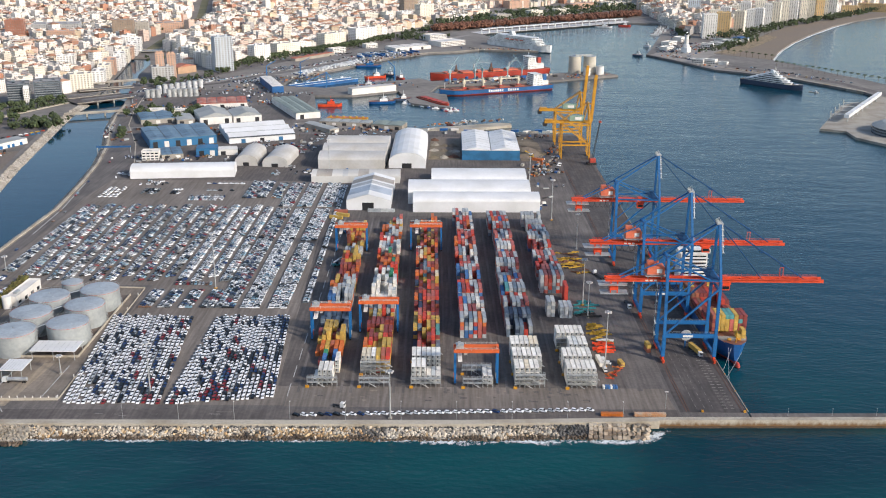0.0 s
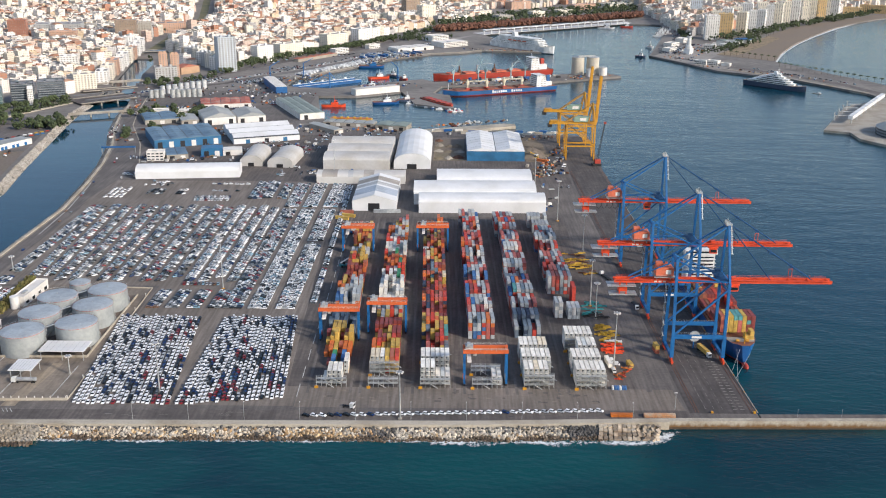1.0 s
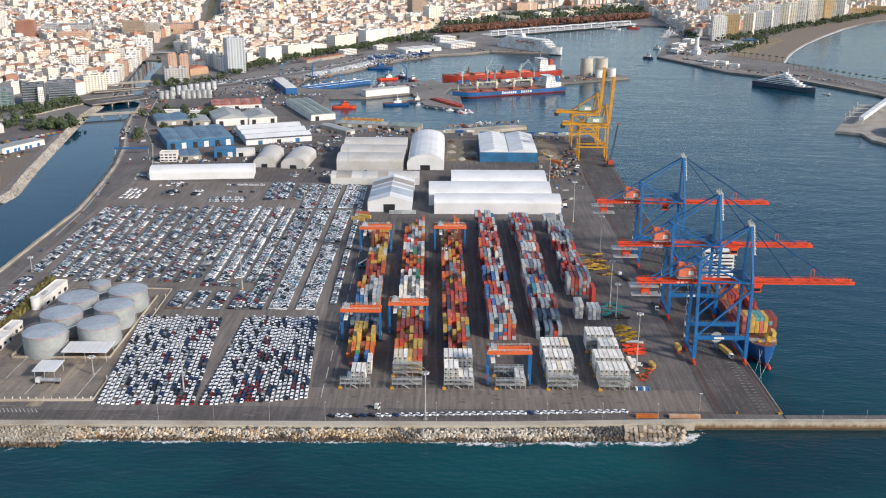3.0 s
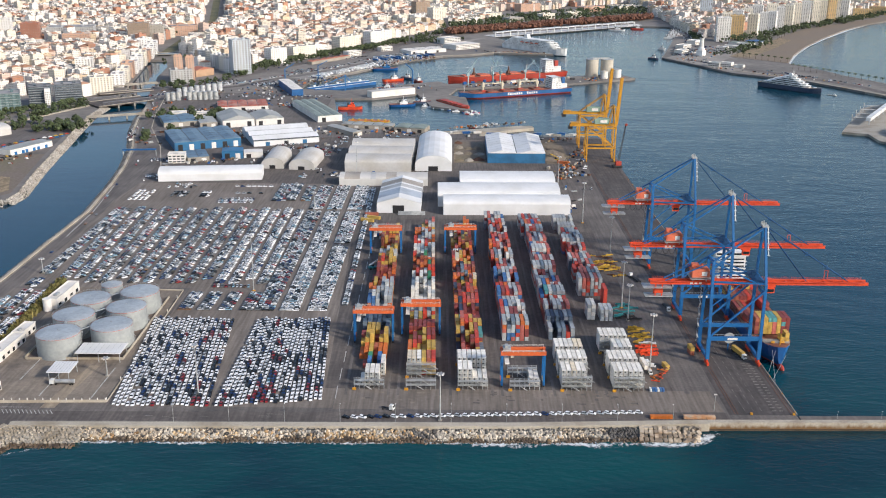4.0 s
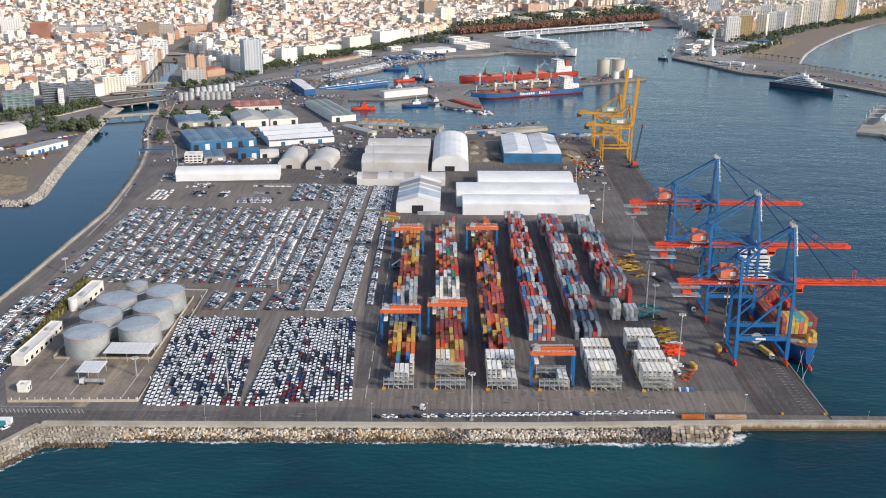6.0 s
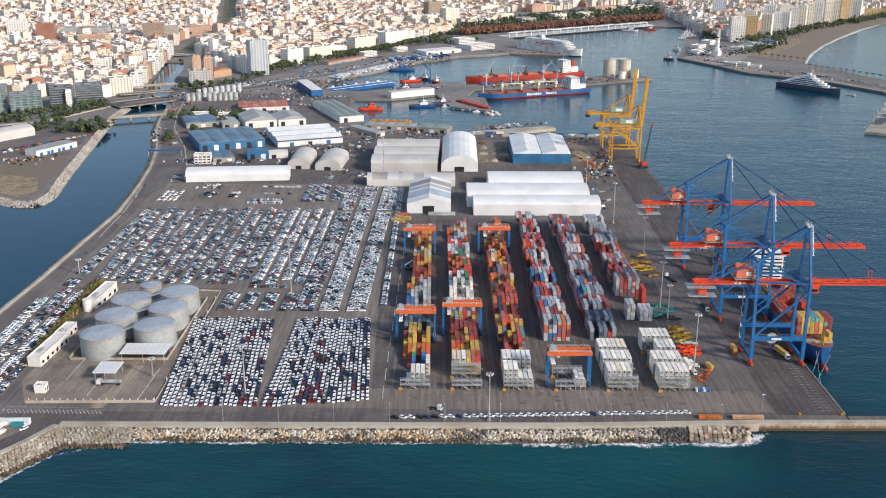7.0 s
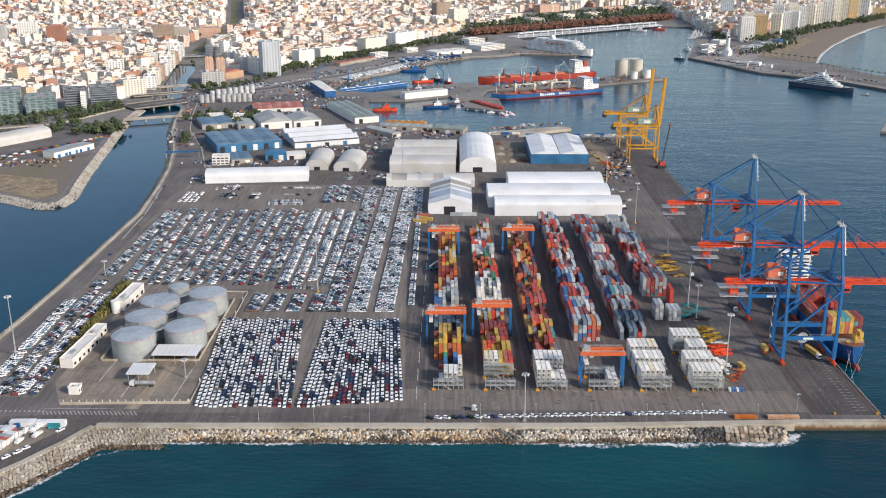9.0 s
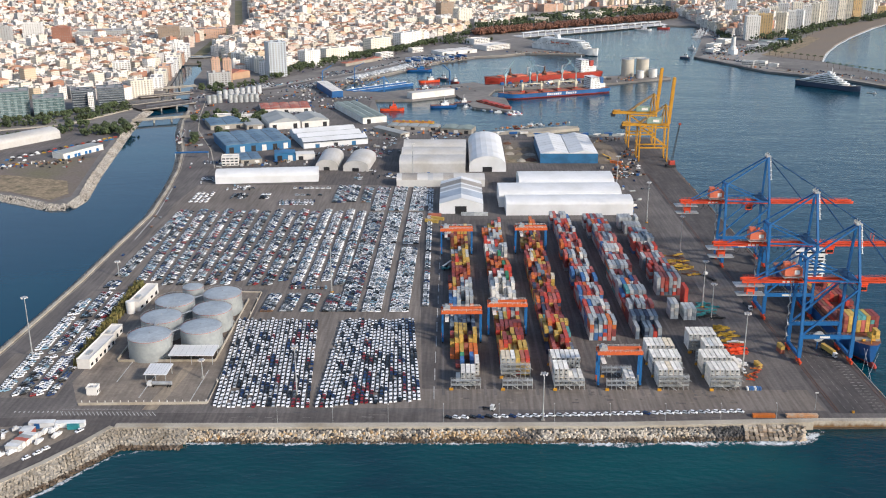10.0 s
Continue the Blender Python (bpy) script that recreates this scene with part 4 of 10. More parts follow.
# two dense blocks of bumper-to-bumper columns, leaning a little towards -x
RUNS = (("white:24 silver:3 black:2 blue:2", 7), ("black:5 blue:4 grey:3 red:2 white:5", 2), ("white:12 black:5 grey:2 red:4 blue:2", 3))
near_rows = []
for bx, width, mix in ((-217, 57, ((0.45, (0, 0, 0, 1)), (0.75, (0, 0, 1, 2)), (1.1, (0, 1, 2, 2)))), (-160.3, 61.5, ((0.35, (0, 0, 1, 2)), (0.75, (0, 0, 1, 2, 1)), (1.1, (0, 0, 1, 2))))):
    cols = int(width / 2.72)
    for c in range(cols):
        f = c / (cols - 1)
        kinds = [q for t, q in mix if f <= t][0]
        v, left, pal = 490 + random.uniform(0, 2.6) + (9 * f if bx > -200 else 0), 0, None
        while v < 614:
            if left <= 0:
                r = RUNS[random.choice(kinds)]
                pal, left = r[0], random.randint(1, r[1])
                tone = pick(pal)
            left -= 1
            if bx > -200 and 0.3 < f < 0.5 and v < 532 and random.random() < 0.5:
                tone, pal = pick("red:6 blue:4 pale_blue:1"), "red:3 blue:3 white:2"
            x = bx + c * 2.72 - (0.09 if bx < -200 else 0.085 * f - 0.012) * (v - 491)
            near_rows.append((v, x + random.uniform(-0.1, 0.1), (tone if random.random() < 0.4 else pick(pal)) + ":1"))
            v += random.uniform(4.75, 5.15) if random.random() > 0.02 else 9.5
for v, x, pal in sorted(near_rows):
    put_car(x, v, 6 + random.uniform(-2, 2), pal, v < 508)
# double columns of the big field
for k in range(15):
    x = -318 + k * 10.6
    lean = -0.055 * (1 - k / 8.5) if k < 9 else 0.0
    v = 682 + (9 if k % 3 == 1 else 0)
    while v < 872 + (k % 2) * 6:
        for s in (-1, 1):
            if random.random() > 0.05:
                put_car(x + lean * (v - 690) + s * 1.8 + random.uniform(-0.2, 0.2), v + s * 0.5, 90 * s + 42 + random.uniform(-4, 4), MIXED if k < 11 else PALE)
        v += 2.9
# the column beside the river road
for k in range(72):
    v = 672 + k * 2.85
    for s in ((-1, 1) if k % 9 else (1,)):
        if not 88 < (v - 600) < 95:
            put_car(-336.5 + 0.01 * (v - 672) + s * 2.7, v, 90 * s + 14 + random.uniform(-5, 5), MIXED)
# dense bands
for xa, xb, w, n, cut, pal in ((-158.5, -155, 4.4, 3, 0, MIXED), (-141.5, -138, 4.45, 3, 0, PALE), (-122.5, -119.5, 4.45, 3, 773, PALE)):
    v = 630
    while v < 958:
        if abs(v - cut) > 4 and abs(v - 872) > (3 if n == 3 else 0):
            for c in range(n):
                if random.random() > 0.04:
                    put_car(xa + (xb - xa) * (v - 630) / 330 + (c - (n - 1) / 2) * w, v + random.uniform(-0.2, 0.2), random.choice((92, -88)) + random.uniform(-3, 3), pal)
        v += 2.75
v = 640
while v < 955:
    if random.random() > 0.06:
        put_car(-104.5 - 0.012 * (v - 640), v, 80 + random.uniform(-8, 8), PALE)
        if 890 < v:
            put_car(-109.5 - 0.012 * (v - 640), v, 84, PALE)
    v += 3.0
# cars round the sheds
for x, y, nx, ny, dx, dy, rz in ((-222, 1118, 9, 2, 3.0, 8, 10), (-300, 1128, 7, 1, 3.2, 6, 20), (-178, 1120, 2, 8, 6, 4, 70), (-360, 1060, 8, 2, 3.2, 7, 15), (-238, 1140, 10, 1, 3.1, 6, 22), (-160, 1090, 1, 9, 6, 5, 85), (82, 880, 2, 8, 5, 5, 80), (92, 1000, 4, 3, 4, 7, 10), (-424, 1180, 2, 12, 5, 5, 10), (-320, 1350, 14, 3, 3.2, 7, 18), (-395, 1330, 9, 4, 3.5, 7, 20), (-260, 1385, 10, 4, 3.6, 8, 24), (-340, 1560, 18, 5, 4, 7, 30), (-300, 1700, 12, 4, 4.5, 9, 40), (-420, 1580, 14, 5, 4, 8, 30), (-230, 1880, 12, 5, 5, 10, 50), (420, 1960, 14, 4, 5, 8, 60), (440, 2010, 12, 5, 5, 9, 60), (500, 1990, 12, 4, 4, 8, 60), (-250, 1640, 3, 6, 5, 6, 40)):
    for i in range(nx):
        for j in range(ny):
            if random.random() > 0.3:
                put_car(x + i * dx * math.cos(radians(rz)) - j * dy * math.sin(radians(rz)), y + i * dx * math.sin(radians(rz)) + j * dy * math.cos(radians(rz)), rz + random.uniform(-5, 5), MIXED)
# small groups
for xa in (-213.5, -200, -185.5, -171):
    for r in range(12):
        for c in (-1, 1):
            put_car(xa + c * 2.3 + r * 0.12, 630 + r * 2.8, 92 + random.uniform(-3, 3), MIXED)
for k in range(10):
    put_car(-203 + k * 2.75, 675, 5, MIXED)
for x, y, nx, ny, dx, dy, rz, pal in ((-250, 955, 8, 1, 5.6, 0, 90, PALE), (-244, 929, 6, 1, 5.6, 0, 90, PALE), (-250, 897, 12, 3, 2.8, 5.2, 4, PALE), (-300, 918, 5, 3, 3.2, 6.5, -25, "black:5 grey:3 white:1"), (-272, 918, 3, 3, 3.2, 6.5, -25, "black:4 white:2"),
                                      (-199, 904, 3, 20, 4.6, 3.1, 92, MIXED), (-186, 906, 2, 18, 4.8, 3.4, 92, "black:4 blue:2 white:4 silver:2"), (-172, 905, 2, 16, 4.8, 3.4, 92, MIXED), (-336, 905, 4, 6, 4.8, 6.0, -28, "white:12 silver:1"), (-113, 965, 6, 1, 2.7, 0, 3, PALE)):
    for i in range(nx):
        for j in range(ny):
            if random.random() > 0.08:
                put_car(x + i * dx + random.uniform(-0.3, 0.3), y + j * dy, rz + random.uniform(-4, 4), pal)
# lot between the reeds and the river road: foot and head of each column, single or double
for foot, head, sides, pal in (((-342, 508), (-345, 650), (-1, 1), "white:14 silver:3 pale_blue:2 black:1"), ((-331, 503), (-335, 665), (-1, 1), MIXED), ((-321, 503), (-324, 663), (-1, 1), "white:12 silver:3 red:1 blue:2 black:2"), ((-313, 503), (-313.5, 540), (0,), "blue:4 black:3 silver:2 white:2")):
    r, v = 0, foot[1]
    while v < head[1]:
        f = (v - foot[1]) / (head[1] - foot[1])
        for q in sides:
            if random.random() > 0.07 and r % 23 < 21:
                put_car(foot[0] + (head[0] - foot[0]) * f + q * 1.75 + random.uniform(-0.2, 0.2), v + q * 0.6, 90 + 180 * (q > 0) + 34 + random.uniform(-4, 4), pal)
        v += 2.5
        r += 1
# odd cars and vans on the open asphalt
for x, y, n, sx, sy, pal in ((-300, 955, 12, 14, 10, PALE), (-335, 985, 10, 10, 22, "white:6 silver:2"), (-130, 1000, 14, 30, 14, MIXED), (-175, 1010, 10, 14, 20, MIXED), (104, 1010, 16, 10, 60, MIXED), (-260, 1105, 30, 30, 10, MIXED), (-300, 1060, 16, 34, 8, MIXED), (-160, 1150, 30, 20, 60, MIXED), (-215, 1180, 26, 50, 24, MIXED), (-60, 1190, 16, 60, 14, MIXED)):
    for k in range(n):
        put_car(x + random.uniform(-sx, sx), y + random.uniform(-sy, sy), random.choice((0, 20, 90, 110, 200)) + random.uniform(-8, 8), pal)
# quays and avenue of the inner harbour
for x0, y0, x1, y1, n, off, rz, pal in ((-480, 1470, -420, 1535, 24, 6, -40, MIXED), (-420, 1535, -330, 1650, 40, 5, -38, MIXED), (-330, 1650, -262, 1740, 34, 5, -37, MIXED), (-262, 1740, -158, 1926, 60, 6, -30, MIXED), (-158, 1926, -24, 2141, 66, 6, -32, MIXED), (-204, 1745, -168, 1800, 46, 9, 40, PALE), (-190, 1760, -150, 1830, 50, 12, 40, PALE), (-176, 1830, -120, 1900, 60, 18, 45, PALE), (-160, 1870, -85, 1910, 60, 16, 45, PALE), (-140, 1560, -60, 1575, 22, 14, 20, MIXED), (30, 1575, 150, 1640, 26, 10, 25, MIXED), (-330, 1480, -215, 1470, 44, 14, 15, MIXED), (-330, 1560, -280, 1620, 44, 22, 30, PALE), (420, 1900, 470, 1830, 34, 8, 60, MIXED), (400, 1960, 500, 2110, 70, 12, 40, MIXED), (520, 1770, 640, 1600, 30, 5, 36, MIXED), (-425, 1440, -330, 1480, 24, 10, 20, MIXED), (470, 2140, 520, 2360, 60, 12, 60, MIXED)):
    for k in range(n):
        f = random.random()
        put_car(x0 + (x1 - x0) * f + random.uniform(-off, off), y0 + (y1 - y0) * f + random.uniform(-off, off), rz + random.choice((0, 180)) + random.uniform(-5, 5), pal)
car_heap.build("parked_cars", [CAR_PAINT[n] for n in CAR_NAMES] + [M["glass"], M["tyre"]], "hundreds of parked new cars in mixed colours", "cars")

_before = set(bpy.data.objects)

# ---- tank farm ----
def tank(x, y, r, h, label="pale grey cylindrical storage tank with a shallow cone roof", stair=0.0):
    e = thing("storage_tank", x, y, 0.06, 0, label, "storage tank", "storage tanks")
    n = 48
    bm = bmesh.new()
    tube(bm, (0, 0, 0), (0, 0, h), r, n=n, caps=False)
    part("shell", bm, M["tank"], e, smooth=True)
    bm = bmesh.new()
    for k in range(1, 5):
        tube(bm, (0, 0, h * k / 5 - 0.05), (0, 0, h * k / 5 + 0.05), r + 0.05, n=n, caps=False)
    part("shell_seam", bm, M["tank"], e)
    bm = bmesh.new()
    tube(bm, (0, 0, h), (0, 0, h + 0.25), r + 0.12, n=n, caps=False)
    part("rim", bm, M["red_trim"], e, "faded red rim band")
    bm = bmesh.new()
    for k in range(7):
        a0, a1 = k / 7, (k + 1) / 7
        tube(bm, (0, 0, h + 0.05 + 1.5 * math.sin(a0 * 1.57)), (0, 0, h + 0.05 + 1.5 * math.sin(a1 * 1.57)), r * math.cos(a0 * 1.57), max(0.05, r * math.cos(a1 * 1.57)), n=n, caps=False)
    bmesh.ops.remove_doubles(bm, verts=bm.verts[:], dist=0.02)
    part("roof", bm, M["tank_roof"], e, "blue-grey domed roof", smooth=True)
    bm = bmesh.new()
    for k in range(n):
        a0, a1 = 2 * math.pi * k / n, 2 * math.pi * (k + 1) / n
        p0, p1 = (r * math.cos(a0), r * math.sin(a0)), (r * math.cos(a1), r * math.sin(a1))
        beam(bm, (*p0, h + 1.35), (*p1, h + 1.35), 0.09)
        beam(bm, (*p0, h + 0.25), (*p0, h + 1.35), 0.08)
    tagged(part("guard_rail", bm, M["galv"], e), kind="stuff")
    bm = bmesh.new()
    for k in range(22):
        a = stair + k * 0.06
        box(bm, (r + 0.5) * math.cos(a) - 0.5, (r + 0.5) * math.cos(a) + 0.5, (r + 0.5) * math.sin(a) - 0.5, (r + 0.5) * math.sin(a) + 0.5, h * k / 22, h * k / 22 + 0.12)
    part("spiral_stair", bm, M["galv"], e)
    bm = bmesh.new()
    for k in range(3):
        a = 1.2 + k * 2.1
        tube(bm, (r * 0.55 * math.cos(a), r * 0.55 * math.sin(a), h + 0.6), (r * 0.55 * math.cos(a), r * 0.55 * math.sin(a), h + 1.6), 0.3, n=8)
    tube(bm, (0, 0, h + 1.2), (0, 0, h + 2.2), 0.35, n=8)
    part("roof_vent", bm, M["galv"], e)
    return e


for _x, _y, _r, _st in ((-268, 559, 13.2, 5.4), (-239.5, 572.5, 12.9, 0.3), (-269, 588.5, 13.0, 5.2), (-239.5, 602.5, 12.8, 0.2), (-268, 617, 13.0, 5.0), (-239, 630.5, 12.9, 0.1)):
    tank(_x, _y, _r, 13.2, stair=_st)
tank(-263, 645, 7.2, 12.2, "smaller pale grey storage tank behind the others")
for _a, _b in (((-255.6, 563), (-251.5, 568)), ((-256.5, 592), (-252, 598)), ((-256, 621), (-251.5, 626)), ((-268.5, 572), (-269, 575.8)), ((-269, 601.3), (-268.5, 604.2))):
    bm = bmesh.new()
    beam(bm, (*_a, 13.6), (*_b, 13.6), 1.3, 0.2)
    for _s in (-0.6, 0.6):
        beam(bm, (_a[0], _a[1] + _s, 14.7), (_b[0], _b[1] + _s, 14.7), 0.1)
    tagged(obj("tank_walkway", bm, M["galv"]), "grey steel walkway bridging two tank roofs", "walkway")


def wall_run(name, pts, h, w, material, label, category="wall"):
    bm = bmesh.new()
    for a, b in zip(pts, pts[1:]):
        beam(bm, (a[0], a[1], h / 2), (b[0], b[1], h / 2), w, h)
    return tagged(obj(name, bm, material), label, category, kind="structure")


slab("pavement_tank_yard", [(-290, 492), (-218, 493), (-220, 668), (-262, 672), (-302, 672), (-300, 560), (-303, 520)], 0.05, 0.08, M["tank_yard"], "dusty brown concrete yard of the tank farm", "concrete")
slab("pavement_bund", [(-285, 548), (-226.5, 549), (-226.5, 652), (-286, 652)], 0.08, 0.1, mat("stained_concrete", (0.19, 0.145, 0.115), 0.95, vary=0.2, big=0.05, small=0.4, col2=(0.09, 0.07, 0.06)), "stained brown concrete floor round the tanks", "concrete")
wall_run("bund_wall", [(-285, 548), (-226, 549), (-226, 652)], 1.5, 0.6, M["wall_cap"], "low cream bund wall round the tanks")
wall_run("bund_wall_west", [(-286, 652), (-286, 549.5)], 1.5, 0.6, M["wall_cap"], "low cream bund wall beside the yard lane")
wall_run("boundary_wall", [(-289, 491), (-217.5, 493.2)], 1.6, 0.5, M["wall_cap"], "cream boundary wall along the harbour road")
wall_run("boundary_wall_east", [(-217.5, 494), (-219.5, 666), (-262, 668)], 1.0, 0.3, M["wall_cap"], "low cream kerb wall under the yard fence")
for _i in range(24):
    bm = bmesh.new()
    box(bm, -0.2, 0.2, -0.2, 0.2, 0, 2.6)
    _o = tagged(obj("fence_post", bm, M["plaster"]), "white concrete fence post on the boundary wall", "post", "fence posts")
    _o.location = (-287 + _i * 4.3, 491.6 + _i * 0.1, 0.05) if _i < 17 else (-217.8 - 0.012 * (_i - 17) * 26, 494 + (_i - 17) * 26, 0.05)


def canopy(x0, x1, y0, y1, h, label):
    e = thing("canopy", x0, y0, 0.1, 0, label, "canopy", "white canopies")
    w, d = x1 - x0, y1 - y0
    bm = bmesh.new()
    box(bm, 0, w, 0, d, h, h + 0.5)
    roof = part("roof", bm, M["white"], e)
    for k in range(1, 8):
        bm = bmesh.new()
        box(bm, w * k / 8 - 0.06, w * k / 8 + 0.06, 0.1, d - 0.1, h + 0.505, h + 0.56)
        part("rib", bm, M["galv"], roof)
    for xx in (1, w / 2, w - 1):
        for yy in (1, d - 1):
            bm = bmesh.new()
            beam(bm, (xx, yy, 0), (xx, yy, h), 0.35)
            part("post", bm, M["galv"], e)


canopy(-253, -225.5, 543.5, 559, 6, "long white sheet canopy on steel posts beside the tanks")
canopy(-260, -246.5, 517, 532, 6, "small white sheet canopy over a tanker bay")


def flat_house(x, y, w, d, h, rz, label, bays=6):
    e = thing("office_building", x, y, 0.08, rz, label, "building", "white yard buildings")
    bm = bmesh.new()
    box(bm, 0, w, 0, d, 0, h)
    part("wall", bm, M["plaster"], e)
    bm = bmesh.new()
    for a in ((0, w, -0.15, 0.2), (0, w, d - 0.2, d + 0.15)):
        box(bm, a[0] - 0.15, a[1] + 0.15, a[2], a[3], h + 0.01, h + 0.8)
    for a in ((-0.15, 0.2), (w - 0.2, w + 0.15)):
        box(bm, a[0], a[1], 0.2, d - 0.2, h + 0.01, h + 0.8)
    part("parapet", bm, M["plaster"], e)
    for k in range(bays):
        yy = d * (k + 0.5) / bays
        bm = bmesh.new()
        box(bm, w + 0.01, w + 0.06, yy - d / bays * 0.22, yy + d / bays * 0.22, 0.4 if k % 2 else 1.2, 2.9)
        part("window" if k % 2 == 0 else "door", bm, M["glass"], e)
    for s in range(int(h / 3.0) if h > 5.8 and w > 10 else 0):
        q = max(3, int(w / 4))
        bm = bmesh.new()
        for k in range(q):
            box(bm, w * (k + 0.15) / q, w * (k + 0.85) / q, -0.05, -0.005, s * 3.0 + 1.0, s * 3.0 + 2.3)
        tagged(part("window_strip", bm, M["glass"], e), kind="stuff")
    bm = bmesh.new()
    box(bm, w * 0.3, w * 0.6, d * 0.2, d * 0.35, h + 0.01, h + 1.1)
    part("roof_unit", bm, M["galv"], e)
    return e


flat_house(-306.5, 538, 8, 38, 5.6, -4, "long white flat-roofed office building beside dry reeds")
flat_house(-305, 576, 7, 18, 5.0, -4, "lower white annexe of the yard office", 3)
flat_house(-304.5, 630, 8, 36, 6.4, -4, "white flat-roofed workshop by the tank farm", 4)
bm = bmesh.new()
tube(bm, (0, 0, 0), (0, 0, 8.5), 3.0, n=20)
_o = tagged(obj("water_tank", bm, M["plaster"], smooth=False), "white round water tank beside the workshop", "water tank")
_o.location = (-302, 627, 0.08)
flat_house(-288.5, 503, 6, 5, 4.2, 0, "small white gatehouse at the yard entrance", 2)
# the whole tank farm stands this far over towards the river
for ob in set(bpy.data.objects) - _before:
    if ob.parent is None:
        ob.location.x -= 4.0
# reed hedge
random.seed(5)
hedge = Heap()
for k in range(2400):
    f = random.random()
    x, y = -311 - 5 * f + random.gauss(0, 1.4), 541 + 140 * f
    h = random.uniform(2.0, 5.0)
    a = random.uniform(0, 6.28)
    w = random.uniform(0.5, 1.1)
    c, s = math.cos(a) * w, math.sin(a) * w
    lx, ly = random.uniform(-0.9, 0.9), random.uniform(-0.9, 0.9)
    hedge.add(np.array([(x - c, y - s, 0), (x + c, y + s, 0), (x + c * 0.6 + lx, y + s * 0.6 + ly, h), (x - c * 0.6 + lx, y - s * 0.6 + ly, h * 0.9), (x + s * 0.5, y - c * 0.5, h * 0.6)]), [(0, 1, 2, 3), (0, 4, 3), (1, 2, 4)], [0, 0, 0])
hedge.build("reed_hedge", [M["reed"]], "tall dry yellow-green reeds along the car park", "reeds")


# ---- white tents and sheds ----
def vault(x, y, w, d, eave, ridge, rz, material, label, round_top=True, along="y", door=True, cat="shed", group="storage sheds", bands=()):
    """A shed with an arched or gabled roof; the ridge runs along 'along'."""
    e = thing("storage_shed", x, y, 0.06, rz, label, cat, group)
    a, b = (w, d) if along == "y" else (d, w)
    if round_top:
        top = [(a * (0.5 - 0.5 * math.cos(math.pi * k / 10)), eave + (ridge - eave) * math.sin(math.pi * k / 10)) for k in range(11)]
    else:
        top = [(0, eave), (a / 2, ridge), (a, eave)]
    axis = "y" if along == "y" else "x"
    bm = bmesh.new()
    prism(bm, [(0.05, 0)] + [(min(max(p[0], 0.05), a - 0.05), p[1] - 0.12) for p in top] + [(a - 0.05, 0)], axis, 0.1, b - 0.1)
    part("wall", bm, material, e)
    bm = bmesh.new()
    nb = max(3, int(b / 5))
    for k in range(nb):
        # panels with a shallow fold at each frame
        c0, c1 = b * k / nb, b * (k + 1) / nb
        for (p, q) in zip(top, top[1:]):
            mid = (c0 + c1) / 2
            def at(pp, c, dz):
                return (pp[0], c, pp[1] + dz) if axis == "y" else (c, pp[0], pp[1] + dz)
            vs = [bm.verts.new(v) for v in (at(p, c0 + 0.02, 0.1), at(q, c0 + 0.02, 0.1), at(q, mid, 0), at(p, mid, 0), at(p, c1 - 0.02, 0.1), at(q, c1 - 0.02, 0.1))]
            tone = next((i + 1 for i, (f0, f1, _m) in enumerate(bands) if f0 <= (k + 0.5) / nb < f1), 0)
            bm.faces.new((vs[0], vs[1], vs[2], vs[3])).material_index = tone
            bm.faces.new((vs[3], vs[2], vs[5], vs[4])).material_index = tone
    bmesh.ops.recalc_face_normals(bm, faces=bm.faces[:])
    for f in bm.faces:
        if f.normal.z < 0:
            f.normal_flip()
    part("roof", bm, [material] + [q[2] for q in bands], e)
    # flat near-black panel on the closed wall, painted as the doorway's shade
    if door:
        bm = bmesh.new()
        if axis == "y":
            box(bm, a * 0.36, a * 0.62, -0.05, 0.05, 0, eave * 0.75)
        else:
            box(bm, b * 0.4, b * 0.46, -0.05, 0.05, 0, eave * 0.7)
        part("door", bm, M["dark"], e, "near-black panel coloured as a shaded open doorway")
    return e


M["sheet_tan"] = mat("dusty_tan_sheet", (0.42, 0.38, 0.33), 0.7, vary=0.08, big=0.05, small=0.4)
M["sheet_blue"] = mat("blue_grey_sheet", (0.42, 0.47, 0.53), 0.6, vary=0.06, big=0.05, small=0.4)
M["sheet_grey"] = mat("grey_sheet", (0.46, 0.46, 0.45), 0.6, vary=0.06, big=0.05, small=0.4)
vault(-328, 972, 104, 26, 7.0, 12.0, 6, M["white"], "long white barrel-roofed storage tent", along="x", door=False)
vault(-234, 1030, 24, 56, 5, 12, 0, M["offwhite"], "cream arched storage tent with dusty roof")
vault(-204, 1026, 27, 56, 5, 12, -4, M["offwhite"], "wide cream arched storage tent with pale bands")
for _k in range(3):
    vault(-144 + 0.5 * _k, 1019 + 34 * _k, 70, 33.6, 10, 14.5 + _k * 1.2, 0, M["offwhite"], "dusty cream multi-bay storage tent", along="x", door=False)
vault(-70, 1024, 39, 128, 7, 17, 0, M["white"], "large white arched storage tent with a blue sheen")
vault(-143.5, 961, 88.5, 24, 7.0, 10.2, 1, M["tent_cream"], "low cream barrel-roofed storage tent with tan sheets", along="x", door=False, bands=((0.05, 0.22, M["sheet_tan"]), (0.33, 0.44, M["sheet_grey"]), (0.55, 0.66, M["sheet_tan"])))
vault(-99, 867, 40, 80, 9.5, 15.0, 0, M["white"], "white gabled storage tent with striped roof sheets", round_top=False, bands=((0.0, 0.2, M["white"]), (0.2, 0.46, M["sheet_blue"]), (0.52, 0.62, M["sheet_grey"]), (0.68, 0.86, M["sheet_tan"])))
vault(-38.5, 861.5, 115, 27, 10, 14.4, 1, M["white"], "bright white barrel-roofed warehouse tent", along="x", door=False)
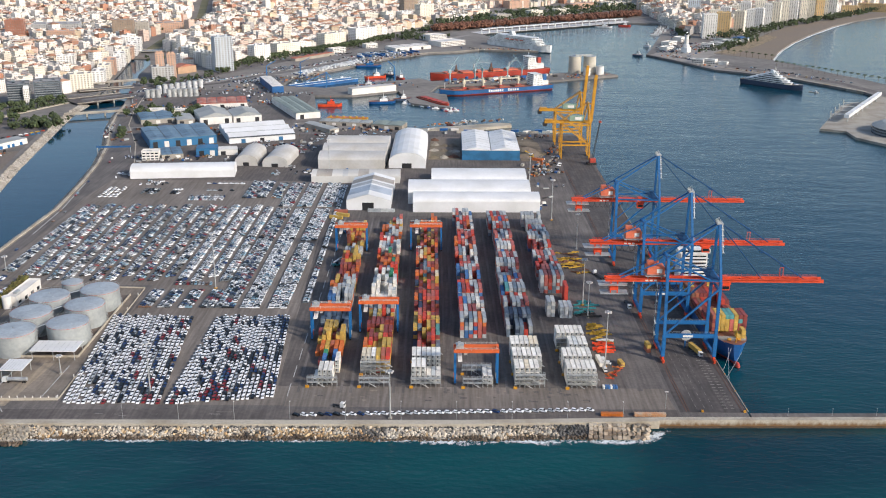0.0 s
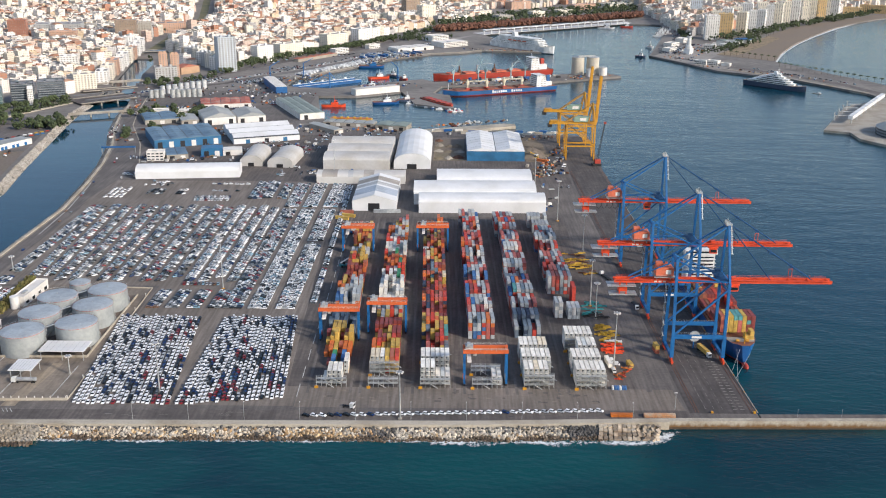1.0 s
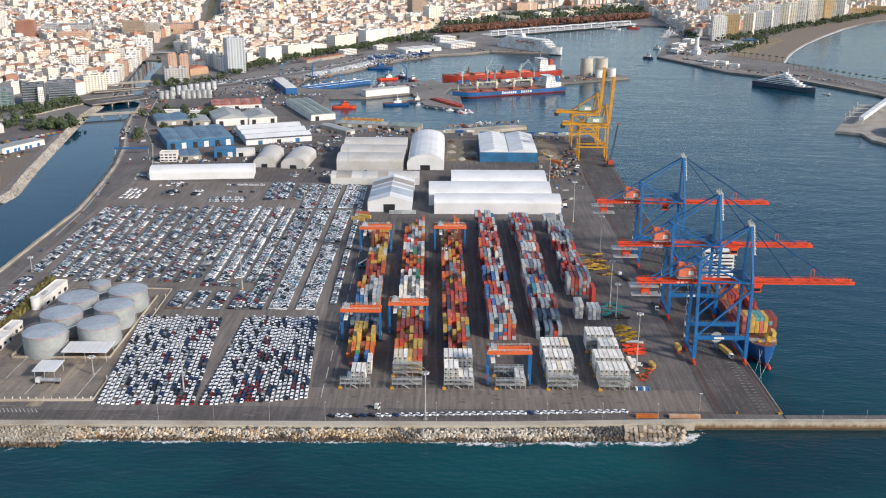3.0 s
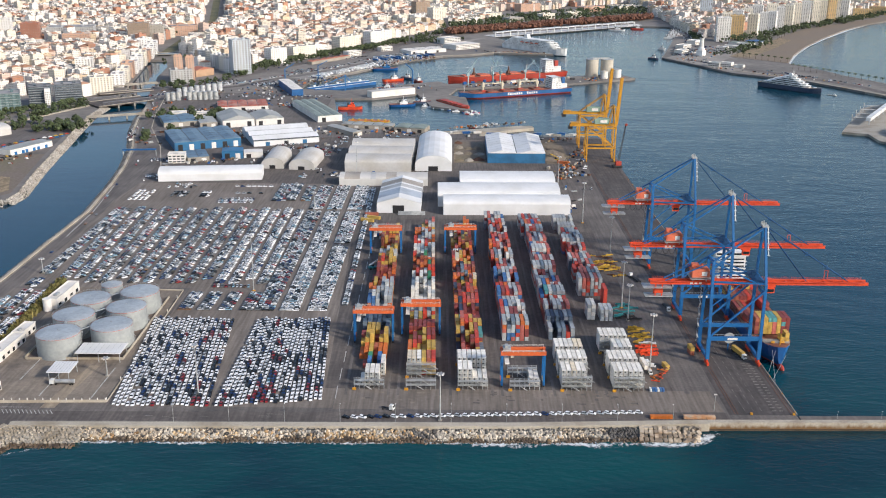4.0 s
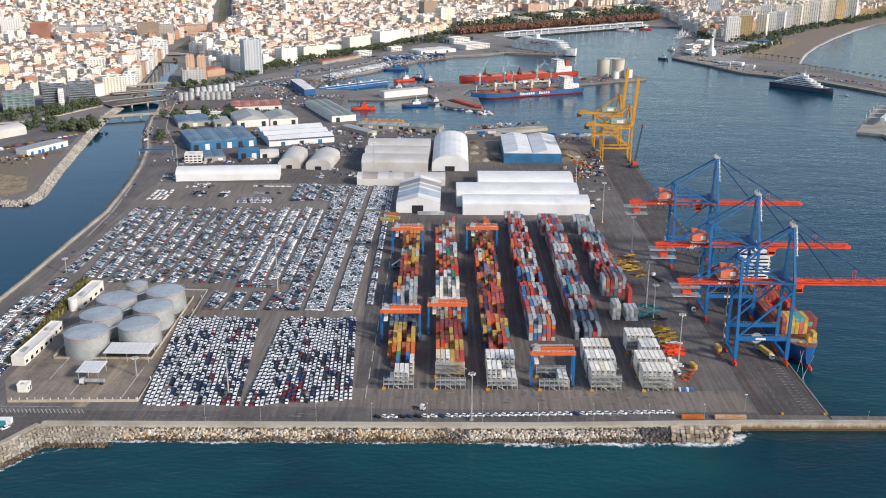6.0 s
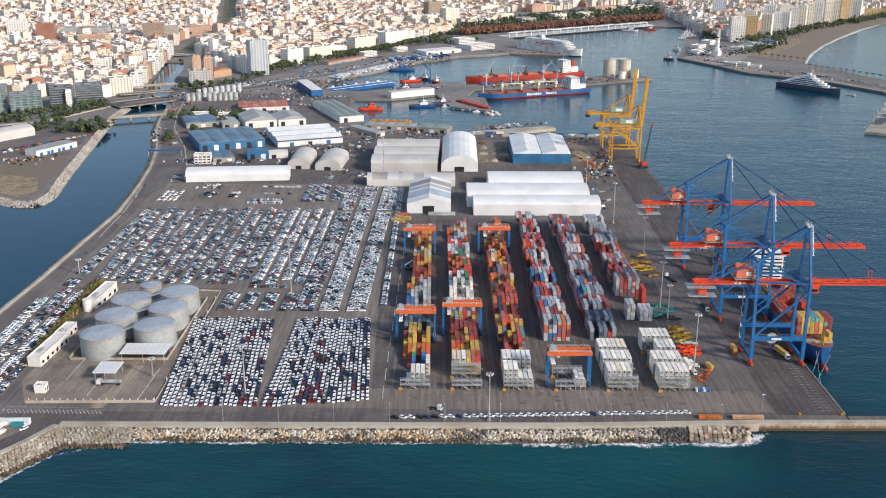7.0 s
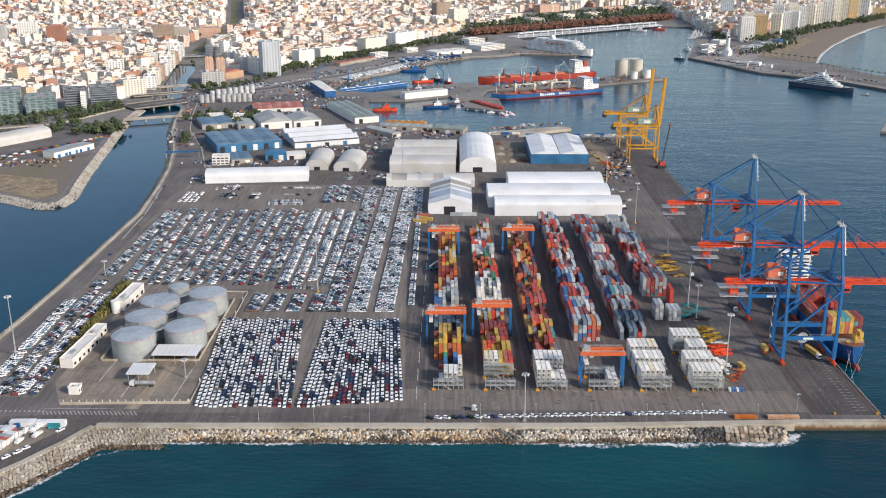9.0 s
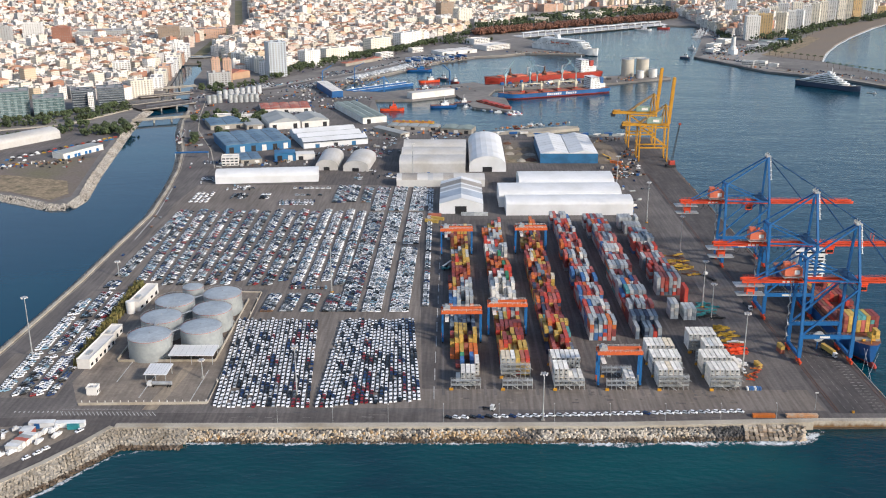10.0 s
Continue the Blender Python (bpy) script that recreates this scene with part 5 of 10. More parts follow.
vault(-44, 889, 114, 38, 11, 16.6, 1, M["white"], "bright white long warehouse tent", along="x", door=False)
vault(-23, 928, 92, 40, 11.5, 17.8, 1, M["white"], "bright white rear warehouse tent", along="x", door=False)
vault(-22, 970, 92, 22, 7, 9, 1, mat("dark_roof_sheet", (0.10, 0.105, 0.115), 0.7, vary=0.15, big=0.05, small=0.5), "low store with a dark sheet roof", along="x", door=False)

M["gutter"] = mat("dark_gutter", (0.09, 0.10, 0.11), 0.7, vary=0.2)
M["shed_blue"] = mat("blue_cladding", (0.03, 0.15, 0.30), 0.5, vary=0.08, big=0.1, small=1.0)
M["roof_blue"] = mat("blue_roof_sheet", (0.14, 0.225, 0.30), 0.6, vary=0.1, big=0.05, small=0.5, col2=(0.07, 0.13, 0.2))
M["roof_grey"] = mat("grey_roof_sheet", (0.36, 0.37, 0.36), 0.7, vary=0.1, big=0.05, small=0.5, col2=(0.26, 0.28, 0.27))
M["roof_green"] = mat("green_grey_roof_sheet", (0.24, 0.29, 0.26), 0.7, vary=0.1, big=0.05, small=0.5, col2=(0.18, 0.22, 0.2))


def hall(x, y, w, d, h, rz, roof, wall, label, bays=4, rise=1.8, doors=True, group="harbour halls"):
    """A low hall with gabled bays side by side, ridges along its depth, and tall doors in the front."""
    e = thing("warehouse", x, y, 0.06, rz, label, "warehouse", group)
    bm = bmesh.new()
    box(bm, 0, w, 0, d, 0, h)
    part("wall", bm, wall, e)
    bw = w / bays
    for k in range(bays):
        bm = bmesh.new()
        prism(bm, [(k * bw + 0.03, h + 0.02), (k * bw + 0.03, h + 0.25), (k * bw + bw / 2, h + rise), ((k + 1) * bw - 0.03, h + 0.25), ((k + 1) * bw - 0.03, h + 0.02)], "y", -0.4, d + 0.4)
        part("roof", bm, roof, e)
        if k:
            bm = bmesh.new()
            box(bm, k * bw - 0.35, k * bw + 0.35, -0.3, d + 0.3, h + 0.26, h + 0.42)
            part("gutter", bm, M["gutter"], e, "dark valley gutter")
    for q in range(1, int(d / 12)):
        bm = bmesh.new()
        for k in range(bays):
            for s in (-1, 1):
                c = k * bw + bw / 2
                beam(bm, (c, q * 12.0, h + rise + 0.05), (c + s * (bw / 2 - 0.4), q * 12.0, h + 0.32), 0.25, 0.1)
        part("roof_seam", bm, M["gutter"] if roof in (M["roof_blue"], M["shed_blue"]) else M["roof_grey"], e)
    if doors:
        nd = max(2, int(w / 12))
        for k in range(nd):
            cx = w * (k + 0.5) / nd
            bm = bmesh.new()
            box(bm, cx - 2.6, cx + 2.6, -0.08, 0.02, 0, h * 0.72)
            # every other panel near-black, the shade of an open door as colour
            part("door", bm, M["plaster"] if k % 2 else M["dark"], e)
    return e


hall(8, 1062, 63, 96, 11, 0, M["white"], M["shed_blue"], "white-roofed hall with bright blue front cladding", 2, 3.5, doors=False)
hall(-347, 1108, 76, 74, 9.5, 24, M["roof_blue"], M["shed_blue"], "blue steel warehouse with blue-grey roof", 4, 1.6)
hall(-319, 1056, 23, 34, 5, 20, M["roof_blue"], M["concrete"], "low dark blue-roofed workshop beside the office", 2, 1.0)
hall(-285, 1071, 23, 18, 8.6, 10, M["shed_blue"], M["shed_blue"], "bright blue store with open doors", 1, 0.8)
hall(-262, 1077, 21, 16, 6, 12, M["plaster"], M["plaster"], "low white customs shed", 1, 0.6)
for _k in range(3):
    _e = vault(-262 - 9.4 * _k, 1134 + 24.5 * _k, 78, 26, 7.2, 10.2 + 0.3 * _k, 21, M["white"], "white low-pitched warehouse bay beside a yard", round_top=False, along="x", door=False)
    bm = bmesh.new()
    box(bm, -0.2, 78.2, -0.9, 0.5, 6.5, 7.6)
    part("gutter", bm, M["gutter"], _e, "dark valley gutter")
    bm = bmesh.new()
    box(bm, 0, 78, 13.4, 14.6, 10.2 + 0.3 * _k, 10.5 + 0.3 * _k)
    part("ridge_vent", bm, M["galv"], _e, "grey ridge vent")
    for _q in range(3 if _k == 0 else 0):
        bm = bmesh.new()
        box(bm, 14 + 22 * _q, 19 + 22 * _q, -0.12, 0.3, 0, 4.6)
        # middle panel near-black, coloured like a shaded opening
        part("door", bm, M["dark"] if _q == 1 else M["shed_blue"], _e)
hall(-321, 1240, 40, 56, 9, 22, M["roof_grey"], M["plaster"], "gabled warehouse with pale grey roof", 1, 6)
hall(-282, 1256, 36, 46, 8, 22, M["roof_grey"], M["plaster"], "gabled warehouse with patchy grey roof", 1, 5)
hall(-206, 1280, 33, 124, 8, 24, M["roof_green"], M["plaster"], "long warehouse with green-grey metal roof", 3, 1.4)
hall(-152, 1194, 14, 54, 5, 42, M["roof_grey"], M["concrete"], "narrow grey quayside shed", 1, 1.5)
hall(-396, 1240, 42, 50, 6, 22, M["roof_blue"], M["concrete"], "old pale blue-roofed store", 2, 1.6)
hall(-350, 1240, 22, 40, 6, 22, M["roof_grey"], M["concrete"], "low store with a grey roof", 1, 1.6)
# added shed shape stands in for low rows of red and pale boxes
hall(-352, 1350, 68, 48, 6, 14, mat("red_and_pale_boxes", (0.42, 0.10, 0.06), 0.7, vary=0.2, big=0.06, small=0.4, col2=(0.5, 0.3, 0.22)), M["plaster"], "rows of red and pale boxes simplified as a low shed", 5, 1.2)
flat_house(-339, 1050, 18, 12, 9.6, 6, "white three-storey port office block", 5)
flat_house(-405, 1300, 21, 14, 7, 8, "cream old villa with flat terrace", 4)
flat_house(-379, 1301, 26, 14, 6, 8, "cream low workshop with flat roof", 4)

# ---- sea wall and breakwater ----
def wall_y(x):
    """The seaward face of the wall."""
    return 464.0 + 0.0135 * (x + 223) if x < 0 else 467.0 + 0.047 * x


bm = bmesh.new()
_pts = [(x, wall_y(x)) for x in (-264, -223, -110, 0, 107)]
for a, b in zip(_pts, _pts[1:]):
    prism(bm, [(a[0], a[1]), (b[0], b[1]), (b[0], b[1] + 4.2), (a[0], a[1] + 4.2)], "z", -5, 1.5)
tagged(obj("sea_wall", bm, M["wall_cap"]), "long cream concrete sea wall above the rocks", "sea wall", kind="structure")
bm = bmesh.new()
for a, b in zip(_pts, _pts[1:]):
    prism(bm, [(a[0], a[1] + 5.2), (b[0], b[1] + 5.2), (b[0], b[1] + 5.9), (a[0], a[1] + 5.9)], "z", -1, 0.8)
tagged(obj("wall_kerb", bm, M["concrete"]), "low weathered kerb behind the sea wall", "kerb", kind="structure")
bm = bmesh.new()
prism(bm, [(107.05, 473.2), (1500, 496.9), (1500, 500.2), (107.05, 476.5)], "z", -7, 1.6)
tagged(obj("breakwater_wall", bm, M["stained_wall"]), "cream breakwater wall with a rust-brown tide line", "breakwater", kind="structure")
bm = bmesh.new()
prism(bm, [(158.2, 477.4), (1500, 500.2), (1500, 507), (158.2, 484)], "z", -7, 0.3)
tagged(obj("breakwater_ledge", bm, M["asphalt"]), "grey service ledge behind the breakwater wall", "ledge", kind="structure")
bm = bmesh.new()
prism(bm, [(107.05, 472.5), (1500, 496.2), (1500, 496.9), (107.05, 473.2)], "z", -7, -2.2)
tagged(obj("wall_footing", bm, M["rock_wet"]), "dark wet footing of the breakwater", "footing", kind="structure")
for k in range(14):
    e = thing("ledge_lamp", 178 + k * 24, 481.5 + 0.41 * k, 0.3, 0, "short thin lamp post on the breakwater ledge", "lamp post", "ledge lamps")
    bm = bmesh.new()
    tube(bm, (0, 0, 0), (0, 0, 4.2), 0.09, 0.06, n=6)
    part("pole", bm, M["galv"], e)
    bm = bmesh.new()
    box(bm, -0.25, 0.25, -0.15, 0.15, 4.2, 4.4)
    part("lamp_head", bm, M["galv"], e)
bm = bmesh.new()
for a, b in zip([(-377, 323), (-305, 402), (-286, 427), (-273, 447)], [(-305, 402), (-286, 427), (-273, 447), (-264, 464)]):
    d = Vector((b[0] - a[0], b[1] - a[1])).normalized()
    nx, ny = -d.y * 3.2, d.x * 3.2
    prism(bm, [a, b, (b[0] + nx, b[1] + ny), (a[0] + nx, a[1] + ny)], "z", -5, 1.5)
tagged(obj("sea_wall_curved", bm, M["wall_cap"]), "curved cream sea wall round the corner", "sea wall", kind="structure")


def rock_arrays(seed, boxy):
    rng = np.random.RandomState(seed)
    if boxy:
        v = np.array([(x, y, z) for x in (-0.5, 0.5) for y in (-0.5, 0.5) for z in (-0.5, 0.5)]) * (1 + rng.uniform(-0.12, 0.12, (8, 3)))
        f = [(0, 1, 3, 2), (4, 6, 7, 5), (0, 4, 5, 1), (2, 3, 7, 6), (0, 2, 6, 4), (1, 5, 7, 3)]
        return v, f
    bm = bmesh.new()
    bmesh.ops.create_icosphere(bm, subdivisions=1, radius=0.6)
    bm.verts.index_update()
    v = np.array([x.co[:] for x in bm.verts])
    v = v * (1 + rng.uniform(-0.28, 0.28, (len(v), 1))) * rng.uniform(0.75, 1.25, (1, 3))
    f = [tuple(q.index for q in p.verts) for p in bm.faces]
    bm.free()
    return v, f


ROCKS = [rock_arrays(s, False) for s in range(8)]
BLOCKS = [rock_arrays(s, True) for s in range(20, 25)]


def rock_mesh(k, arrays, material):
    me = bpy.data.meshes.new("rock")
    me.from_pydata(arrays[k][0].tolist(), [], arrays[k][1])
    me.materials.append(material)
    return me


def turned(v, s, rng):
    a = Euler((rng.uniform(-0.7, 0.7), rng.uniform(-0.7, 0.7), rng.uniform(0, 6.28))).to_matrix()
    return (v * s) @ np.array(a).T


M["rock_pale"] = mat("pale_limestone", (0.47, 0.42, 0.345), 0.9, vary=0.2, big=0.05, small=1.0, col2=(0.36, 0.24, 0.12), spread=0.54, rnd=0.4)
M["rock_pale_s"] = mat("pale_limestone_heap", (0.47, 0.42, 0.345), 0.9, vary=0.2, big=0.05, small=1.0, col2=(0.36, 0.24, 0.12), spread=0.54, island=0.4)
M["rock_grey"] = mat("grey_bank_stone", (0.25, 0.235, 0.21), 0.9, vary=0.2, big=0.05, small=1.0, island=0.4)
M["rock_bank"] = mat("tan_bank_stone", (0.38, 0.35, 0.305), 0.9, vary=0.2, big=0.05, small=1.0, col2=(0.28, 0.245, 0.20), island=0.4)
M["slab_stone"] = mat("squared_stone", (0.40, 0.34, 0.26), 0.9, vary=0.2, big=0.12, small=1.0, col2=(0.20, 0.13, 0.08), rnd=0.45)
M["rock_ochre"] = mat("ochre_limestone_heap", (0.46, 0.34, 0.20), 0.9, vary=0.25, big=0.06, small=1.0, col2=(0.30, 0.17, 0.07), spread=0.5, island=0.45)
M["rock_dark"] = mat("dark_basalt", (0.10, 0.095, 0.09), 0.85, vary=0.3, big=0.1, small=1.0, island=0.5)
rip = tagged(new("riprap"), "bank of tumbled pale and ochre rocks below the sea wall", "riprap", kind="structure")
rng = random.Random(8)
rock_me = [rock_mesh(k, ROCKS, M["rock_pale"]) for k in range(8)]
heap = Heap()
n = 0
for row in range(14):
    x = -236 + 0.9 * row + row % 2
    while x < 72:
        f = row / 13
        px, py = x + rng.uniform(-0.6, 0.6), wall_y(x) - 0.8 - (8.2 + 0.006 * (x + 168)) * f + rng.uniform(-0.7, 0.7)
        pz = -0.3 - 3.3 * f + rng.uniform(-0.3, 0.4)
        size = rng.choice((0.8, 1.0, 1.2, 1.5, 1.9)) * rng.uniform(0.85, 1.1) * (0.85 if row == 0 else 1)
        x += size * 0.8
        wet = pz < -2.45 + 0.4 * math.sin(px * 0.21)
        dark = rng.random() < (0.75 if row == 0 else 0.10) or 50 < px + rng.uniform(-3, 3) < 69 or (-54 < px < -38 and rng.random() < 0.55) or (-118 < px < -98 and rng.random() < 0.25)
        # rust-stained stretch, strongest low down
        stain = (0.45 + 0.5 * f) if -97 < px + rng.uniform(-5, 5) < -50 else 0.25 * f + 0.1 if px < -50 else 0.08
        if not wet and not dark and -20 < px < 48 and n < 300:
            ob = new("rock", rock_me[rng.randrange(8)])
            ob.parent, ob.location, ob.scale = rip, (px, py, pz), (size, size, size * 0.8)
            ob.rotation_euler = (rng.uniform(-0.7, 0.7), rng.uniform(-0.7, 0.7), rng.uniform(0, 6.28))
            n += 1
            continue
        k = rng.randrange(8)
        heap.add(turned(ROCKS[k][0], size, rng) + np.array((px, py, pz)), ROCKS[k][1], [2 if wet else 1 if dark else 3 if rng.random() < stain else 0] * len(ROCKS[k][1]))
heap.build("riprap_rocks", [M["rock_pale_s"], M["rock_dark"], M["rock_wet"], M["rock_ochre"]], "loose pale, dark and wet rocks at the water's edge", "rocks")
# big squared slabs at the east end
for k in range(52):
    r, c = divmod(k, 13)
    loose = c > 7
    bm = bmesh.new()
    box(bm, -1.1, 1.1, -1.25, 1.25, -1.0, 1.0)
    bmesh.ops.bevel(bm, geom=bm.edges[:], offset=0.12, segments=1, affect="EDGES")
    ob = part("slab_block", bm, M["slab_stone"], rip)
    j = 0.7 if loose else 0.3
    ob.location = (70 + c * 2.5 + rng.uniform(-j, j) - r * 0.3, wall_y(88) - 2.0 - r * 2.7 + rng.uniform(-j, j), -0.1 - r * 0.85 + rng.uniform(-0.2, 0.2))
    a = 0.6 if loose else 0.2
    ob.rotation_euler = (rng.uniform(-a, a) + 0.15, rng.uniform(-a, a), rng.uniform(-a, a) + (0.5 * rng.random() if loose else 0))
# concrete cubes round the corner
heap = Heap()
n = 0
cube_me = [rock_mesh(k, BLOCKS, mat("concrete_cube", (0.35, 0.315, 0.26), 0.9, vary=0.2, big=0.06, small=1.0, col2=(0.24, 0.20, 0.145), rnd=0.2)) for k in range(5)]
path = [(-226, 463), (-264, 462.5), (-274.5, 446), (-287.5, 426), (-306.5, 401), (-379, 321)]
for a, b in zip(path, path[1:]):
    d = Vector((b[0] - a[0], b[1] - a[1]))
    L = d.length
    d.normalize()
    out = Vector((-d.y, d.x))
    for i in range(-1, int(L / 2.0) + 2):
        for r in range(9):
            s = i * 2.0 + (r % 2) * 1.0
            if a is path[0] and s < -1.5 + rng.uniform(-3, 2):
                continue
            px, py = a[0] + d.x * s + out.x * (r * 1.72 + 0.6) + rng.uniform(-0.25, 0.25), a[1] + d.y * s + out.y * (r * 1.72 + 0.6) + rng.uniform(-0.25, 0.25)
            pz = 0.35 - r * 0.43 + rng.uniform(-0.2, 0.2)
            size = rng.uniform(1.45, 1.8)
            wet = r > 6
            if not wet and n < 300 and px > -300:
                ob = new("concrete_block", cube_me[rng.randrange(5)])
                ob.parent, ob.location, ob.scale = rip, (px, py, pz), (size,) * 3
                ob.rotation_euler = (rng.uniform(-0.6, 0.6), rng.uniform(-0.6, 0.6), rng.uniform(0, 6.28))
                n += 1
            else:
                k = rng.randrange(5)
                heap.add(turned(BLOCKS[k][0], size, rng) + np.array((px, py, pz)), BLOCKS[k][1], [1 if wet else 0] * 6)
heap.build("concrete_blocks", [M["cube"], M["rock_wet"]], "heaped concrete armour blocks round the corner", "blocks")


# banks of the river
def bank(pts, width, z0, z1, size, material, name, label, seed):
    hp = Heap()
    r = random.Random(seed)
    for a, b in zip(pts, pts[1:]):
        d = Vector((b[0] - a[0], b[1] - a[1]))
        L = d.length
        d.normalize()
        out = Vector((d.y, -d.x))
        for _ in range(int(L * width / (size * size * 0.55))):
            s, w = r.uniform(0, L), r.uniform(0, 1)
            k = r.randrange(8)
            p = (a[0] + d.x * s + out.x * (w * width - 1.5), a[1] + d.y * s + out.y * (w * width - 1.5), z0 + (z1 - z0) * w)
            hp.add(turned(ROCKS[k][0], size * r.uniform(0.7, 1.3), r) + np.array(p), ROCKS[k][1], [0] * len(ROCKS[k][1]))
    return hp.build(name, [material], label, "rocks")


bank([(-620, 955)] + WEST_BANK[:10], 9.5, 1.0, -3.6, 1.35, M["rock_bank"], "river_bank_rocks", "pale rocks along the far river bank", 3)
bank(EAST_BANK[4:], 6.0, 0.3, -3.6, 1.2, M["rock_grey"], "river_wall_rocks", "grey rocks below the river road", 4)


def ribbon(name, pts, offset, width, z, h, material, label, category):
    """A strip along a line: offset to its left, of a width, from z up by h."""
    bm = bmesh.new()
    P = [Vector(p) for p in pts]
    left = []
    for i, p in enumerate(P):
        d = (P[min(i + 1, len(P) - 1)] - P[max(i - 1, 0)]).normalized()
        left.append(Vector((-d.y, d.x)))
    rows = [[bm.verts.new((p.x + q.x * o, p.y + q.y * o, zz)) for o, zz in ((offset, z), (offset + width, z), (offset + width, z + h), (offset, z + h))] for p, q in zip(P, left)]
    for a, b in zip(rows, rows[1:]):
        for k in range(4):
            bm.faces.new((a[k], a[(k + 1) % 4], b[(k + 1) % 4], b[k]))
    bm.faces.new(rows[0][::-1])
    bm.faces.new(rows[-1])
    bmesh.ops.recalc_face_normals(bm, faces=bm.faces[:])
    return tagged(obj(name, bm, material), label, category, kind="structure")


_river = EAST_BANK[4:]
ribbon("river_wall", _river, 1.9, 2.4, 0.07, 1.0, M["wall_cap"], "cream concrete parapet along the river", "parapet")
ribbon("river_footway", _river, 0.3, 1.5, 0.075, 0.06, M["asphalt_quay"], "dark rail strip beside the parapet", "strip")
ribbon("river_kerb", _river, 5.2, 0.5, 0.07, 0.15, M["concrete"], "pale concrete kerb of the river road", "kerb")
ribbon("river_road", [(-505, 1560), (-478, 1450), (-452, 1374), (-440, 1300), (-424, 1223), (-398, 1128), (-381, 1034), (-370, 955), (-361, 864), (-361, 690), (-365, 560)], 1, 13, 0.05, 0.05, M["asphalt"], "grey harbour road along the river", "road")
ribbon("road_kerb", [(-455, 1456), (-432, 1325), (-412, 1238), (-371, 1131), (-345, 1040)], 0, 1.3, 0.05, 0.2, M["wall_cap"], "pale kerb of the harbour road", "kerb")
ribbon("road_line", [(-366.5, 955), (-356, 864), (-353, 790)], -1.2, 0.9, 0.11, 0.03, M["line"], "solid white road line", "road marking")
ribbon("harbour_road", [(-335, 468), (-266, 475), (120, 480)], -3, 10, 0.051, 0.03, M["asphalt_dark"], "worn asphalt road behind the sea wall", "road")


def painted(name, x0, y0, x1, y1, w, label="worn white line painted on the asphalt", z=0.12, material=None):
    bm = bmesh.new()
    beam(bm, (x0, y0, z), (x1, y1, z), w, 0.02)
    return tagged(obj(name, bm, material or M["line"]), label, "road marking", "painted lines", "structure")


for k in range(24):
    painted("hatch_line", -300 + k * 2.2, 483.5, -297.2 + k * 2.2, 479.3, 0.5, "white hatching painted on the road")
for k in range(11):
    painted("stop_line", -325 + k * 2.6, 482, -325 + k * 2.6, 484, 0.7)
painted("lane_line", -300, 486.3, -262, 486.5, 0.3)
for k in range(14):
    painted("bay_line", -95.5 - 0.06 * k, 500 + k * 24, -95.8 - 0.06 * k, 516 + k * 24, 0.5)
for c in range(3):
    for k in range(13):
        x = 131 + c * 4.6 - 0.06 * k
        painted("bay_line", x - 0.4, 490 + k * 7.5, x - 0.5, 494 + k * 7.5, 0.16, material=M["line_faint"])
for k in range(30):
    for x in (145.6, 149.4):
        xx = x - 0.045 * k
        painted("bay_line", xx, 490 + k * 3.6, xx + 2.4, 490.1 + k * 3.6, 0.5, "short worn bar of a ladder marking", material=M["line_faint"])
slab("concrete_patch", [(102, 510), (105.2, 510), (112, 601), (108.8, 601)], 0.1, 0.115, M["asphalt"], "pale repair strip in the quay asphalt", "asphalt")
# worn repairs in front of the stacks and on the sea road
prng = random.Random(91)
for k in range(54):
    x, y = prng.uniform(-94, 86), prng.choice((496, 499.5, 503, 507)) + prng.uniform(-1, 1)
    w, d = prng.uniform(1.2, 4.5), prng.uniform(0.8, 2.2)
    slab("asphalt_patch", [(x, y), (x + w, y), (x + w - 0.05, y + d), (x - 0.05, y + d)], 0.1, 0.112 + 0.0004 * k, prng.choice((M["asphalt"], M["tarmac_tan"], M["tank_yard"], M["asphalt_dark"])), "small square repair in the asphalt", "asphalt")
for k in range(16):
    x = prng.uniform(-215, 70)
    y = 475.2 + 0.014 * (x + 215) + prng.uniform(0, 5)
    painted("lane_line", x, y, x + prng.uniform(2, 7), y + 0.05, 0.25, material=M["line_faint"])
for k in range(12):
    x, y = prng.uniform(-205, 110), prng.uniform(478, 486)
    slab("oil_stain", [(x + prng.uniform(0.7, 1.6) * 1.8 * math.cos(j * 0.785), y + prng.uniform(0.5, 1.0) * 0.8 * math.sin(j * 0.785)) for j in range(8)], 0.1, 0.11 + 0.0005 * k, M["oil"], "dark oil stain on the road", "stain")
for x, y in ((-232, 497), (-262, 500), (-281, 520)):
    painted("lane_line", x, y, x + 1, y + 40, 0.6, "pale line across the dusty yard", 0.13)
slab("concrete_strip", [(-256, 486), (-248, 486), (-241, 540), (-247, 540)], 0.1, 0.13, M["sandy"], "sandy concrete strip through the tank yard", "concrete")
for c in (0, 1, 2, 3, 4, 5):
    for s in (-4.7, 19.4):
        u = ROW_U[c] + s
        a, b = yd(u, 505), yd(u, 845)
        painted("runway_strip", a[0], a[1], b[0], b[1], 1.6, "pale concrete runway for gantry wheels", 0.1, M["asphalt"])


